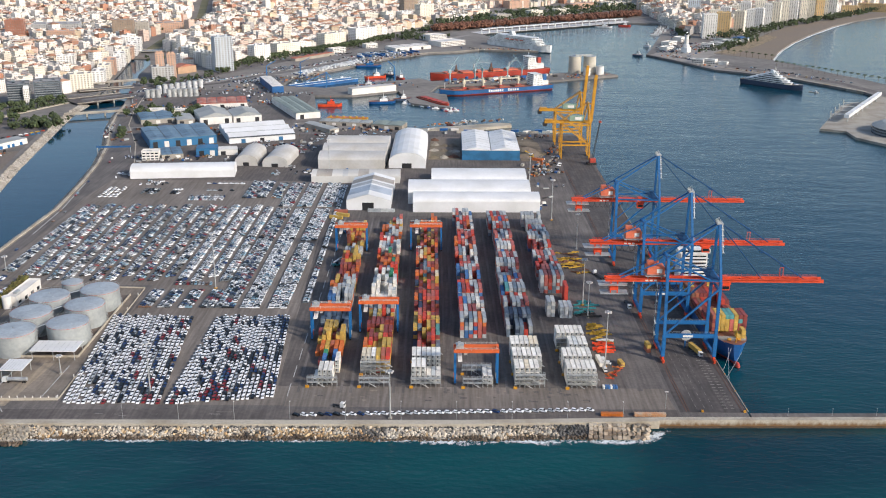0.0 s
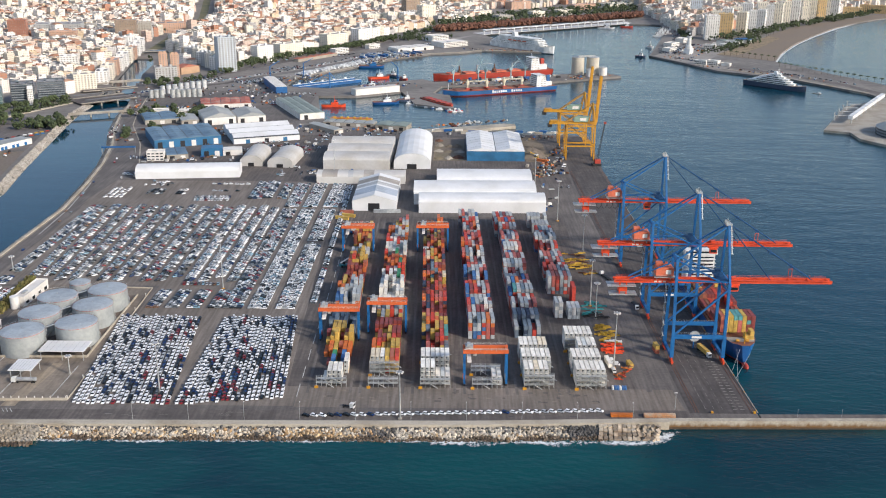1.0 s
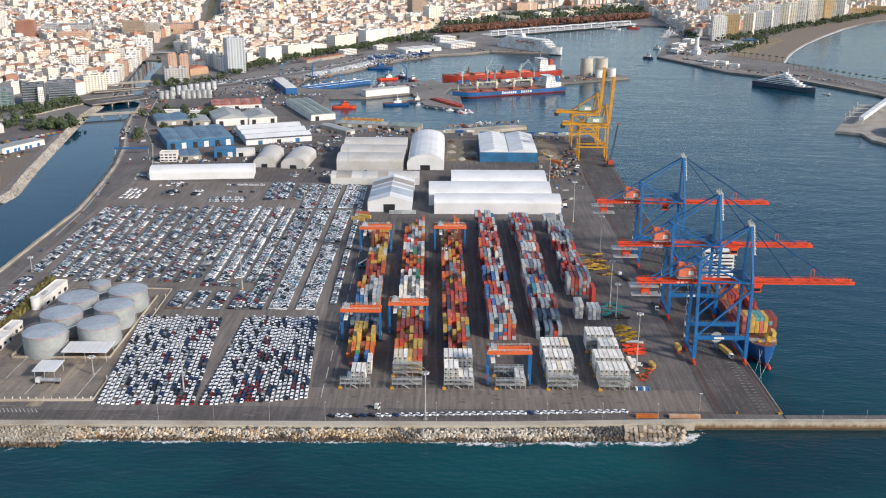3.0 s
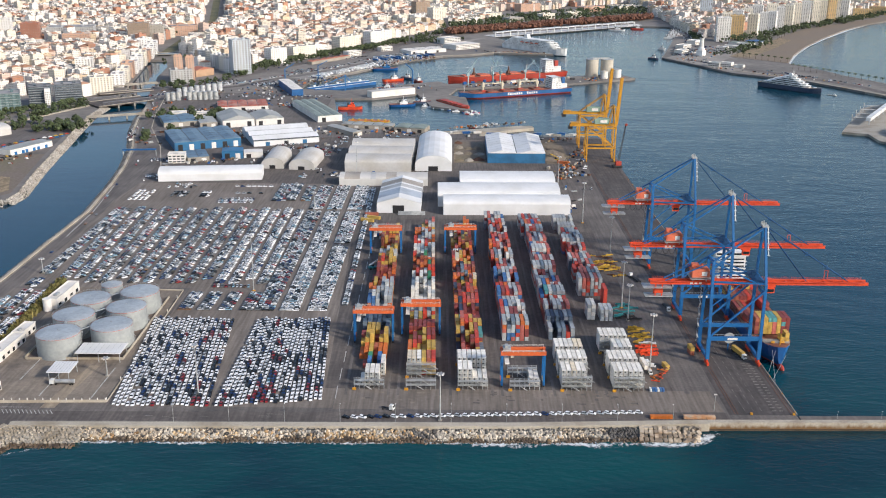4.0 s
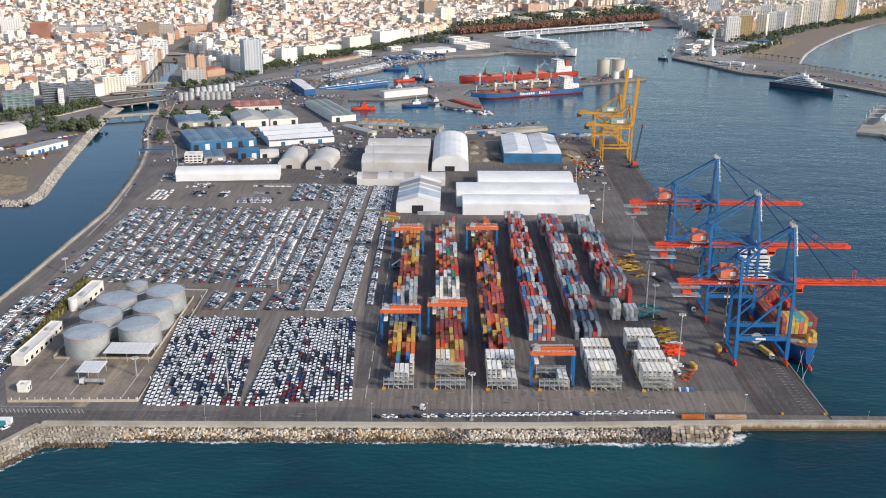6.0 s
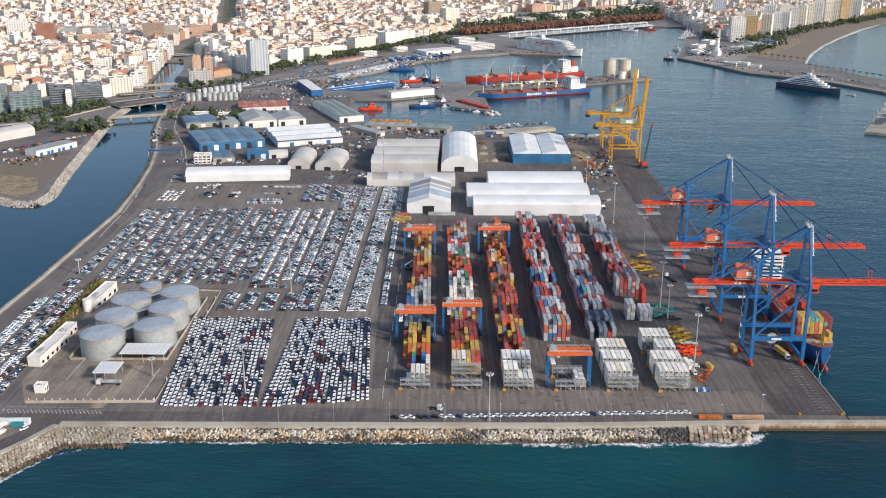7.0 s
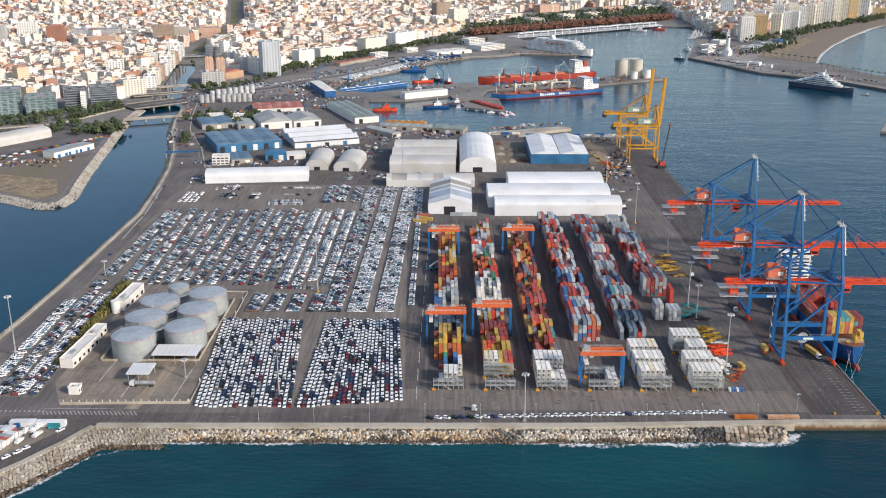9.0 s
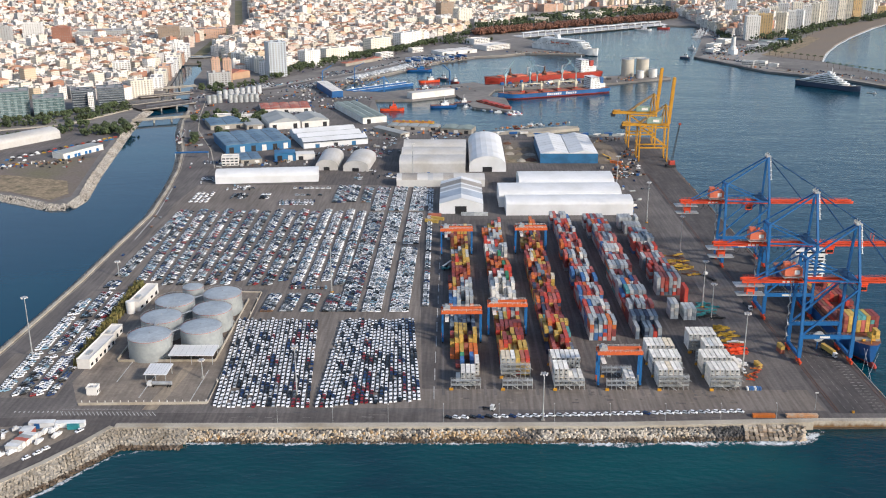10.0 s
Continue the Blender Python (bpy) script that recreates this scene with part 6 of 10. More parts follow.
# ---- lamps and masts ----
def mast(x, y, h, label="tall grey floodlight mast with a ring of lamps"):
    e = thing("floodlight_mast", x, y, 0.06, random.uniform(0, 90), label, "floodlight mast", "floodlight masts")
    bm = bmesh.new()
    tube(bm, (0, 0, 0), (0, 0, h), 0.5, 0.2, n=10)
    part("pole", bm, M["galv"], e)
    bm = bmesh.new()
    box(bm, -0.9, 0.9, -0.9, 0.9, 0, 0.7)
    part("base", bm, M["yellow"] if h > 33 else M["concrete"], e)
    bm = bmesh.new()
    tube(bm, (0, 0, h - 0.4), (0, 0, h - 0.15), 1.5, n=12)
    hd = part("head_ring", bm, M["steel_grey"], e)
    for k in range(6):
        a = k * math.pi / 3
        bm = bmesh.new()
        box(bm, 1.7 * math.cos(a) - 0.4, 1.7 * math.cos(a) + 0.4, 1.7 * math.sin(a) - 0.4, 1.7 * math.sin(a) + 0.4, h - 0.9, h - 0.2)
        part("lamp", bm, M["plaster"], hd)


random.seed(3)
for x, y, h in ((88, 541, 36), (84.5, 840, 37), (87, 640, 34), (87.5, 617, 26), (-173, 667, 42), (-344, 554, 40), (-173, 503, 31), (-36.4, 475.6, 28), (-128, 985, 40), (-152, 842, 26), (-28, 700, 22), (72, 935, 38), (-232, 526, 12), (97, 760, 30), (-338, 700, 12)):
    mast(x, y, h)
for k in range(10):
    e = thing("street_lamp", -178.5 + 29.6 * k, 471.2 + 0.41 * k, 0.06, 0, "slim grey street lamp behind the sea wall", "street lamp", "street lamps")
    bm = bmesh.new()
    tube(bm, (0, 0, 0), (0, 0, 10), 0.13, 0.08, n=8)
    part("pole", bm, M["galv"], e)
    bm = bmesh.new()
    beam(bm, (0, 0, 10), (0, 1.6, 10.3), 0.1)
    part("arm", bm, M["galv"], e)
    bm = bmesh.new()
    box(bm, -0.2, 0.2, 1.3, 2.2, 10.2, 10.4)
    part("lamp_head", bm, M["plaster"], e)
e = thing("lamp_post", 113.5, 489, 0.06, 0, "slim grey lamp post by the quay end", "lamp post")
bm = bmesh.new()
tube(bm, (0, 0, 0), (0, 0, 10), 0.16, 0.1, n=8)
part("pole", bm, M["galv"], e)
bm = bmesh.new()
box(bm, -0.9, 0.9, -0.3, 0.3, 10, 10.35)
part("lamp_head", bm, M["plaster"], e)

# ---- foam at the toe of the rocks ----
def _foam_material():
    m = mat("broken_sea_foam", (0.72, 0.76, 0.76), 0.7, vary=0.15, big=0.3, small=1.5)
    n, l = m.node_tree.nodes, m.node_tree.links
    b = n["Principled BSDF"]
    geo = n.new("ShaderNodeNewGeometry")
    t = n.new("ShaderNodeTexNoise")
    t.inputs["Scale"].default_value, t.inputs["Detail"].default_value, t.inputs["Roughness"].default_value = 0.35, 6, 0.7
    l.new(geo.outputs["Position"], t.inputs["Vector"])
    at = n.new("ShaderNodeAttribute")
    at.attribute_name = "thin"
    ad = n.new("ShaderNodeMath")
    ad.operation = "ADD"
    l.new(t.outputs["Fac"], ad.inputs[0])
    l.new(at.outputs["Fac"], ad.inputs[1])
    mr = n.new("ShaderNodeMapRange")
    mr.inputs["From Min"].default_value, mr.inputs["From Max"].default_value = 0.98, 1.16
    l.new(ad.outputs[0], mr.inputs["Value"])
    l.new(mr.outputs[0], b.inputs["Alpha"])
    return m


def foam_strip(pts, name, label, z=SEA_Z + 0.06):
    """pts: (x, y, half width, strength); foam fades out to both sides."""
    verts, faces, thin = [], [], []
    for i, (x, y, w, s) in enumerate(pts):
        a, b = pts[max(i - 1, 0)], pts[min(i + 1, len(pts) - 1)]
        d = Vector((b[0] - a[0], b[1] - a[1])).normalized()
        for k, (o, q) in enumerate(((-1, 0.12), (-0.5, 0.45), (0, 0.6), (0.5, 0.5), (1, 0.3))):
            verts.append((x + d.y * -o * w, y + d.x * o * w, z))
            thin.append(q * s)
        if i:
            for k in range(4):
                n0 = (i - 1) * 5 + k
                faces.append((n0, n0 + 5, n0 + 6, n0 + 1))
    me = bpy.data.meshes.new(name)
    me.from_pydata(verts, [], faces)
    at = me.attributes.new("thin", "FLOAT", "POINT")
    at.data.foreach_set("value", thin)
    me.materials.append(FOAM)
    return tagged(new(name, me), label, "foam", kind="structure")


FOAM = _foam_material()
foam_strip([(-224 + 12 * k, 454.2 + 0.2 * k + 0.7 * math.sin(k), 3.6, 0.98 + 0.14 * math.sin(k * 1.7)) for k in range(18)], "foam_west", "thin white foam along the rocks")
foam_strip([(-20 + 8 * k, 455.6 + 0.14 * k + math.sin(k * 1.3), 5.0 + 1.2 * math.sin(k * 0.8), 1.02 + 0.14 * math.sin(k * 1.1)) for k in range(14)] + [(94, 458, 5.5, 1.05), (101, 461.5, 6, 1.1), (106, 466, 5.5, 1.1), (112, 470.5, 4, 0.8)], "foam_east", "breaking white foam below the slabs")
foam_strip([(-228, 450.5, 2.2, 0.85), (-245, 447, 2.2, 0.85), (-258, 441, 2.5, 0.9), (-267, 428, 2.6, 0.95), (-277, 412, 3.2, 1.05), (-290, 395, 3.2, 1.1), (-312, 367, 3, 0.95)], "foam_corner", "white foam round the corner of the wall")
foam_strip([(592, 1862, 3, 1.5), (624, 1940, 3.5, 1.6), (661, 2024, 4.5, 1.7), (722, 2140, 4, 1.7), (804, 2278, 5, 1.7), (922, 2458, 6, 1.8), (1036, 2616, 8, 1.8), (1101, 2677, 9, 1.8), (1312, 2850, 9, 1.8)], "foam_beach", "white surf line along the beach", -2.6)

# ---- container ship at the quay ----
def hull_rings(bm, stations, mi_low=1, split=1.5, boot=False):
    """A hull from sections: (y, half width at deck, half width at waterline, deck height); bow first."""
    rings = []
    for y, wd, ww, z in stations:
        ring = []
        for s, zz in ((ww * 0.8, -5.0), (ww, -2.0), ((ww + wd) / 2, split), (wd, z)):
            ring.append((s, zz))
        rings.append([bm.verts.new((-a, y, b)) for a, b in ring[::-1]] + [bm.verts.new((a, y, b)) for a, b in ring])
    for a, b in zip(rings, rings[1:]):
        for k in range(7):
            f = bm.faces.new((a[k], a[k + 1], b[k + 1], b[k]))
            f.material_index = mi_low if k in (2, 3, 4) or (boot and k in (1, 5)) else 0
        bm.faces.new((a[7], a[0], b[0], b[7])).material_index = 2
    bm.faces.new(rings[0])
    bm.faces.new(rings[-1][::-1])
    bmesh.ops.recalc_face_normals(bm, faces=bm.faces[:])


M["hull_blue"] = mat("hull_blue", (0.010, 0.095, 0.28), 0.4, vary=0.1, big=0.05, small=0.6, col2=(0.02, 0.06, 0.18))
M["hull_red"] = mat("hull_red", (0.42, 0.05, 0.03), 0.5, vary=0.12, big=0.05, small=0.6)
M["deck"] = mat("deck_paint", (0.26, 0.10, 0.06), 0.7, vary=0.2, big=0.08, small=0.6)
M["ship_white"] = mat("ship_white", (0.78, 0.78, 0.76), 0.5, vary=0.05, big=0.1, small=0.8)
ship = thing("container_ship", 169.5, 553, -0.0, 1, "blue-hulled container ship loaded with red and yellow boxes", "ship")
bm = bmesh.new()
hull_rings(bm, [(0, 2.5, 0.4, 10), (6, 7, 2.5, 9.4), (14, 10, 6.5, 8.6), (26, 11.2, 10, 7.6), (45, 11.4, 11.2, 7), (120, 11.4, 11.2, 7), (150, 11.2, 10, 7.2), (160, 10, 7, 7.4)])
part("hull", bm, [M["hull_blue"], M["hull_red"], M["deck"]], ship)
bm = bmesh.new()
bmesh.ops.create_uvsphere(bm, u_segments=12, v_segments=8, radius=2.3, matrix=Matrix.Translation((0, -2, -2.6)) @ Matrix.Diagonal((0.8, 1.8, 0.9, 1)))
part("bulbous_bow", bm, M["hull_red"], ship, "red-orange bulbous bow")
bm = bmesh.new()
prism(bm, [(-6.5, 5), (6.5, 5), (9.6, 15), (-9.6, 15)], "z", 9.0, 9.2)
fd = part("foredeck", bm, M["concrete"], ship)
bm = bmesh.new()
tube(bm, (0, 4, 9.2), (0, 4, 17), 0.35, n=8)
beam(bm, (-1.5, 4, 14), (1.5, 4, 14), 0.25)
part("foremast", bm, M["yellow"], ship)
for s in (-3, 3):
    bm = bmesh.new()
    tube(bm, (s - 1, 8, 10), (s + 1, 8, 10), 0.8, n=10)
    part("winch", bm, M["yellow"], ship)
bm = bmesh.new()
box(bm, -9.5, 9.5, 112, 126, 7.05, 29.5)
br = part("bridge_house", bm, M["ship_white"], ship, "white bridge superstructure")
for k in range(8):
    bm = bmesh.new()
    box(bm, -8.5, 8.5, 111.9, 111.97, 9 + k * 2.6, 10.0 + k * 2.6)
    part("window_band", bm, M["glass"], br)
    bm = bmesh.new()
    box(bm, -10.2, 10.2, 110.8, 111.85, 8 + k * 2.6, 8.2 + k * 2.6)
    part("deck_gallery", bm, M["ship_white"], br)
bm = bmesh.new()
box(bm, -11.5, 11.5, 113, 120, 29.52, 32.5)
part("wheelhouse", bm, M["ship_white"], br)
bm = bmesh.new()
box(bm, -11, 11, 112.9, 112.97, 30.5, 31.8)
part("wheelhouse_window", bm, M["glass"], br)
bm = bmesh.new()
tube(bm, (0, 117, 32.5), (0, 117, 40), 0.5, 0.2, n=8)
beam(bm, (-3, 117, 36), (3, 117, 36), 0.3)
part("radar_mast", bm, M["ship_white"], br)
bm = bmesh.new()
prism(bm, [(-3, 127), (3, 127), (3, 133), (-3, 133)], "z", 7.05, 30)
part("funnel", bm, M["hull_blue"], ship)
random.seed(17)
_sh = Heap()
for b, (y0, hs) in enumerate(((16, (1, 0)), (28.5, (4, 4)), (41.5, (2, 2)), (54.5, (1, 1)), (67.5, (1, 2)), (80.5, (2, 2)), (94, (2, 3)), (136, (2, 3)))):
    for c in range(8 if b else 5):
        top = hs[0] if c < 4 else hs[1]
        if b == 0:
            top = (0, 0, 0, 1, 2)[c]
        if b in (3, 4) and c in (3, 4, 5):
            top = 0
        for t in range(top):
            x = (c - (4 if b else 2.5)) * 2.75
            if b == 1 or b == 0:
                ob = container_thing("yellow" if b == 0 else ("maroon", "yellow", "yellow", "yellow", "salmon", "yellow", "maroon", "maroon")[c] if random.random() < 0.75 else random.choice(("maroon", "teal", "rust", "yellow")), False, 0, 0, 0, b == 0)
                a = radians(1)
                lx, ly = x, y0
                ob.matrix_basis = pose(171 + lx * math.cos(a) - ly * math.sin(a), 548 + lx * math.sin(a) + ly * math.cos(a), (9.25 if b == 0 else 8.6) + t * 2.72, 0, 0, 1)
                tagged(ob, "red or yellow shipping container on the ship's deck", "container", "deck containers")
            else:
                p = _fc[0] + np.array((x, y0, 8.6 + t * 2.72))
                q = p.copy()
                a = radians(1)
                q[:, 0], q[:, 1] = 171 + p[:, 0] * math.cos(a) - p[:, 1] * math.sin(a), 548 + p[:, 0] * math.sin(a) + p[:, 1] * math.cos(a)
                _sh.add(q, _fc[1], [PNAMES.index(random.choice(("maroon", "maroon", "rust", "yellow", "red", "brown")))] * len(_fc[1]))
_sh.build("deck_containers", [PAINTS[n] for n in PNAMES], "red and yellow containers on the ship's deck", "containers")
for k in range(7):
    bm = bmesh.new()
    box(bm, -10.5, 10.5, 28 + k * 13.05, 40 + k * 13.05, 7.05, 8.5)
    part("hatch_cover", bm, M["deck"], ship)
for a, b in (((165.5, 552, 8), (158, 538, 0.6)), ((171, 548.5, 7), (157.5, 528, 0.6)), ((164, 553, 8), (157, 522, 0.6))):
    bm = bmesh.new()
    tube(bm, a, b, 0.12, n=5)
    tagged(obj("mooring_line", bm, M["steel_grey"]), "pale mooring rope from bow to quay", "rope", "mooring lines")
for k in range(24):
    bm = bmesh.new()
    tube(bm, (0, 0, 0), (0, 0, 0.5), 0.25, n=8)
    tube(bm, (0, 0, 0.5), (0, 0, 0.75), 0.42, n=8)
    ob = tagged(obj("bollard", bm, M["yellow"]), "squat yellow steel bollard on the quay edge", "bollard", "quay bollards")
    ob.location = (157.6 - 0.0136 * (22 * k), 488 + 22 * k, 0.1)
    bm = bmesh.new()
    box(bm, 0, 0.9, -1.1, 1.1, -2.8, -0.4)
    ob = tagged(obj("fender", bm, M["tyre"]), "black rubber fender on the quay face", "fender", "quay fenders")
    ob.location = (158.32 - 0.0136 * (22 * k + 8), 496 + 22 * k, 0)
bm = bmesh.new()
beam(bm, (157.9, 486, 0.3), (151.6, 945, 0.3), 0.5, 0.4)
tagged(obj("quay_kerb", bm, M["concrete"]), "pale concrete kerb along the quay edge", "kerb", kind="structure")


# ---- yellow cranes with raised booms ----
def old_crane(yc):
    e = thing("yellow_quay_crane", 0, yc, 0.1, 0, "yellow quay crane with its boom raised upright", "quay crane", "yellow quay cranes")
    x0, x1, h = 117.0, 147.6, 8.5
    Y = M["yellow"]
    for xx in (x0, x1):
        for s in (-1, 1):
            bm = bmesh.new()
            beam(bm, (xx, s * h, 2), (xx, s * h, 38.5), 1.5)
            part("leg", bm, Y, e)
            bm = bmesh.new()
            box(bm, xx - 0.5, xx + 0.5, s * h - 3, s * h + 3, 0.2, 2)
            part("bogie", bm, Y, e)
            bm = bmesh.new()
            for k in range(9):
                z = 4 + k * 3.6
                beam(bm, (xx - 1.6, s * h - 1.2, z), (xx - 1.6, s * h + 1.2, z + 3.6), 0.5, 0.15)
            if s > 0:
                tagged(part("stair", bm, Y, e), kind="stuff")
            else:
                bm.free()
        for z in (15.3, 37.6):
            bm = bmesh.new()
            box(bm, xx - 0.5, xx + 0.5, -h + 0.75, h - 0.75, z - 0.6, z + 0.6)
            part("cross_tie", bm, Y, e)
    for s in (-1, 1):
        for z in (15.3, 37.6):
            bm = bmesh.new()
            box(bm, x0 + 0.8, x1 - 0.8, s * h - 0.5, s * h + 0.5, z - 0.8, z + 0.8)
            part("side_tie", bm, Y, e)
        bm = bmesh.new()
        beam(bm, (x0 + 1, s * h, 37), (x1 - 1, s * h, 16), 1.0)
        part("diagonal_brace", bm, Y, e)
        bm = bmesh.new()
        box(bm, 98, x1 + 2, s * 2.6 - 0.5, s * 2.6 + 0.5, 38.4, 40.8)
        g = part("girder", bm, Y, e)
        bm = bmesh.new()
        for k in range(12):
            beam(bm, (99 + k * 4.2, s * 3.6, 40.8), (99 + k * 4.2, s * 3.6, 42.0), 0.1)
        beam(bm, (99, s * 3.6, 42.0), (x1, s * 3.6, 42.0), 0.1)
        part("handrail", bm, Y, g)
        # raised boom of two long plates
        bm = bmesh.new()
        beam(bm, (x1 + 1.4, s * 1.9, 40.5), (x1 + 4.7, s * 1.9, 90), 2.9, 1.0)
        part("boom", bm, Y, e)
        # gallows over the seaward legs and its long ties
        bm = bmesh.new()
        beam(bm, (x1, s * h, 38.5), (x1 - 2.5, s * 3, 61), 1.1)
        part("gallows_leg", bm, Y, e)
        bm = bmesh.new()
        beam(bm, (x1 - 7, s * 4.5, 40.8), (x1 - 2.5, s * 3, 61), 0.9)
        part("gallows_strut", bm, Y, e)
        bm = bmesh.new()
        beam(bm, (x1 - 2.5, s * 3, 61), (x0, s * 3, 41.2), 0.8)
        part("back_stay", bm, Y, e)
        bm = bmesh.new()
        beam(bm, (x1 - 2.5, s * 3, 61), (x1 + 2.4, s * 1.9, 58), 0.6)
        part("boom_tie", bm, Y, e)
    bm = bmesh.new()
    box(bm, x1 - 3.2, x1 - 1.8, -4, 4, 60.4, 61.6)
    part("gallows_head", bm, Y, e)
    bm = bmesh.new()
    for k in range(13):
        z = 43 + k * 3.6
        beam(bm, (x1 + 1.5 + (z - 40.5) * 0.0667, -1.9, z), (x1 + 1.5 + (z - 40.5) * 0.0667, 1.9, z + (1.8 if k % 2 else 0)), 0.4)
    part("boom_lacing", bm, Y, e)
    bm = bmesh.new()
    box(bm, x1 + 3.4, x1 + 6.0, -2.6, 2.6, 89.2, 91)
    part("boom_head", bm, Y, e)
    bm = bmesh.new()
    box(bm, x0 + 8, x0 + 25, -4, 4, 41.2, 46.8)
    hs = part("machinery_house", bm, mat("pale_green_paint", (0.30, 0.42, 0.33), 0.6, vary=0.08), e, "pale green machinery house")
    bm = bmesh.new()
    box(bm, x0 + 14, x0 + 21, -4.06, -4.01, 42.6, 45.6)
    part("sign_plate", bm, M["plaster"], hs)
    bm = bmesh.new()
    box(bm, 96.5, 101, -3.5, 3.5, 35.2, 38.3)
    part("counterweight", bm, M["dark"], e)
    bm = bmesh.new()
    box(bm, 99, 107, -3.2, 3.2, 41, 42.4)
    part("rear_deck", bm, Y, e)


old_crane(1080)
old_crane(1150)
# small mobile crane by the yellow cranes
mc = thing("mobile_crane", 148, 1046, 0.1, 10, "dark mobile harbour crane with red cab and lattice boom", "crane")
bm = bmesh.new()
box(bm, -6, 4, -3.5, 3.5, 0.8, 2.6)
for k in (-4, -1.5, 1, 3):
    tube(bm, (k, -3.7, 0.8), (k, 3.7, 0.8), 0.8, n=10)
part("chassis", bm, M["dark"], mc)
bm = bmesh.new()
box(bm, -3, 3, -2.2, 2.2, 2.6, 7)
part("cab", bm, M["hull_red"], mc)
bm = bmesh.new()
for a in ((-0.8, -0.8), (0.8, -0.8), (0.8, 0.8), (-0.8, 0.8)):
    beam(bm, (a[0], a[1], 7), (6 + a[0] * 0.4, a[1] * 0.4, 46), 0.22)
for k in range(12):
    f, g = k / 12, (k + 1) / 12
    beam(bm, (6 * f - 0.7, -0.7, 7 + 39 * f), (6 * g + 0.7, -0.7, 7 + 39 * g), 0.14)
part("lattice_boom", bm, M["dark"], mc)
bm = bmesh.new()
box(bm, 5, 7.4, -1, 1, 45.5, 47.5)
part("boom_head", bm, M["hull_red"], mc)


# ---- quayside clutter ----
def spreader(x, y, z, rz, m, label):
    e = thing("container_spreader", x, y, z, rz, label, "spreader", "stored spreaders")
    bm = bmesh.new()
    for s in (-0.9, 0.9):
        box(bm, -6, 6, s - 0.2, s + 0.2, 0.3, 0.9)
    part("rail", bm, m, e)
    for s in (-6, 6):
        bm = bmesh.new()
        box(bm, s - 0.3, s + 0.3, -1.25, 1.25, 0, 1.0)
        part("end_beam", bm, m, e)
    bm = bmesh.new()
    box(bm, -1.6, 1.6, -0.7, 0.7, 0.9, 1.9)
    part("head_block", bm, m, e)
    return e


M["mach_teal"] = mat("teal_machine_paint", (0.03, 0.24, 0.26), 0.5, vary=0.15)
M["mach_orange"] = mat("orange_machine_paint", (0.60, 0.17, 0.03), 0.5, vary=0.15)
M["mach_yellow"] = mat("yellow_machine_paint", (0.55, 0.34, 0.04), 0.55, vary=0.2)
random.seed(31)
for x, y, n, dx, dy, m, lab in ((88, 728, 16, 8, 25, "mach_yellow", "rusty yellow lifting frame in a heap"), (89, 728, 8, 8, 25, "rust", "rusty lifting frame lying in a heap"), (88, 634, 9, 6, 13, "mach_teal", "teal lifting spreader stored on the ground"), (88, 630, 5, 6, 14, "dark", "black lifting spreader stored on the ground"), (91, 598, 8, 6, 8, "mach_yellow", "yellow lifting frame lying in a heap"), (91, 579, 3, 4, 2, "ship_white", "white spreader beside the reefers"), (91, 567, 6, 4, 6, "orange", "orange spreader stacked beside the reefers")):
    for k in range(n):
        spreader(x + random.uniform(-dx, dx), y + random.uniform(-dy, dy), 0.09 + (k % 2) * 1.0, random.uniform(-30, 30) if dy > 6 else random.uniform(-5, 5), M[m], lab).scale = (random.uniform(0.55, 0.9),) * 3


def truck(x, y, rz, cargo, label, trailer=True):
    e = thing("terminal_truck", x, y, 0.06, rz, label, "truck", "terminal trucks")
    bm = bmesh.new()
    box(bm, -1.2 if trailer else -0.5, 1.2 if trailer else 0.5, -7 if trailer else 0.5, 5.1, 0.9, 1.3)
    part("trailer" if trailer else "chassis", bm, M["dark"], e)
    bm = bmesh.new()
    prism(bm, [(5.2, 0.6), (7.6, 0.6), (7.6, 2.0), (7.1, 3.2), (5.2, 3.3)], "x", -1.2, 1.2)
    c = part("cab", bm, M["ship_white"], e)
    bm = bmesh.new()
    box(bm, -1.0, 1.0, 7.3, 7.62, 1.9, 2.8)
    part("windscreen", bm, M["glass"], c)
    for yy in (-6, -4.8, 4.2, 6.6) if trailer else (1.6, 6.6):
        for s in (-1.1, 1.1):
            bm = bmesh.new()
            tube(bm, (s - 0.15, yy, 0.5), (s + 0.15, yy, 0.5), 0.5, n=10)
            part("wheel", bm, M["tyre"], e)
    if cargo:
        ob = container_thing(cargo, False, 0, 0, 0, False)
        ob.matrix_basis = pose(x, y, 1.42, 0, 0, rz) @ pose(-CW / 2, -7.1, 0)
        tagged(ob, cargo + " shipping container on a terminal trailer", "container", "loose containers")


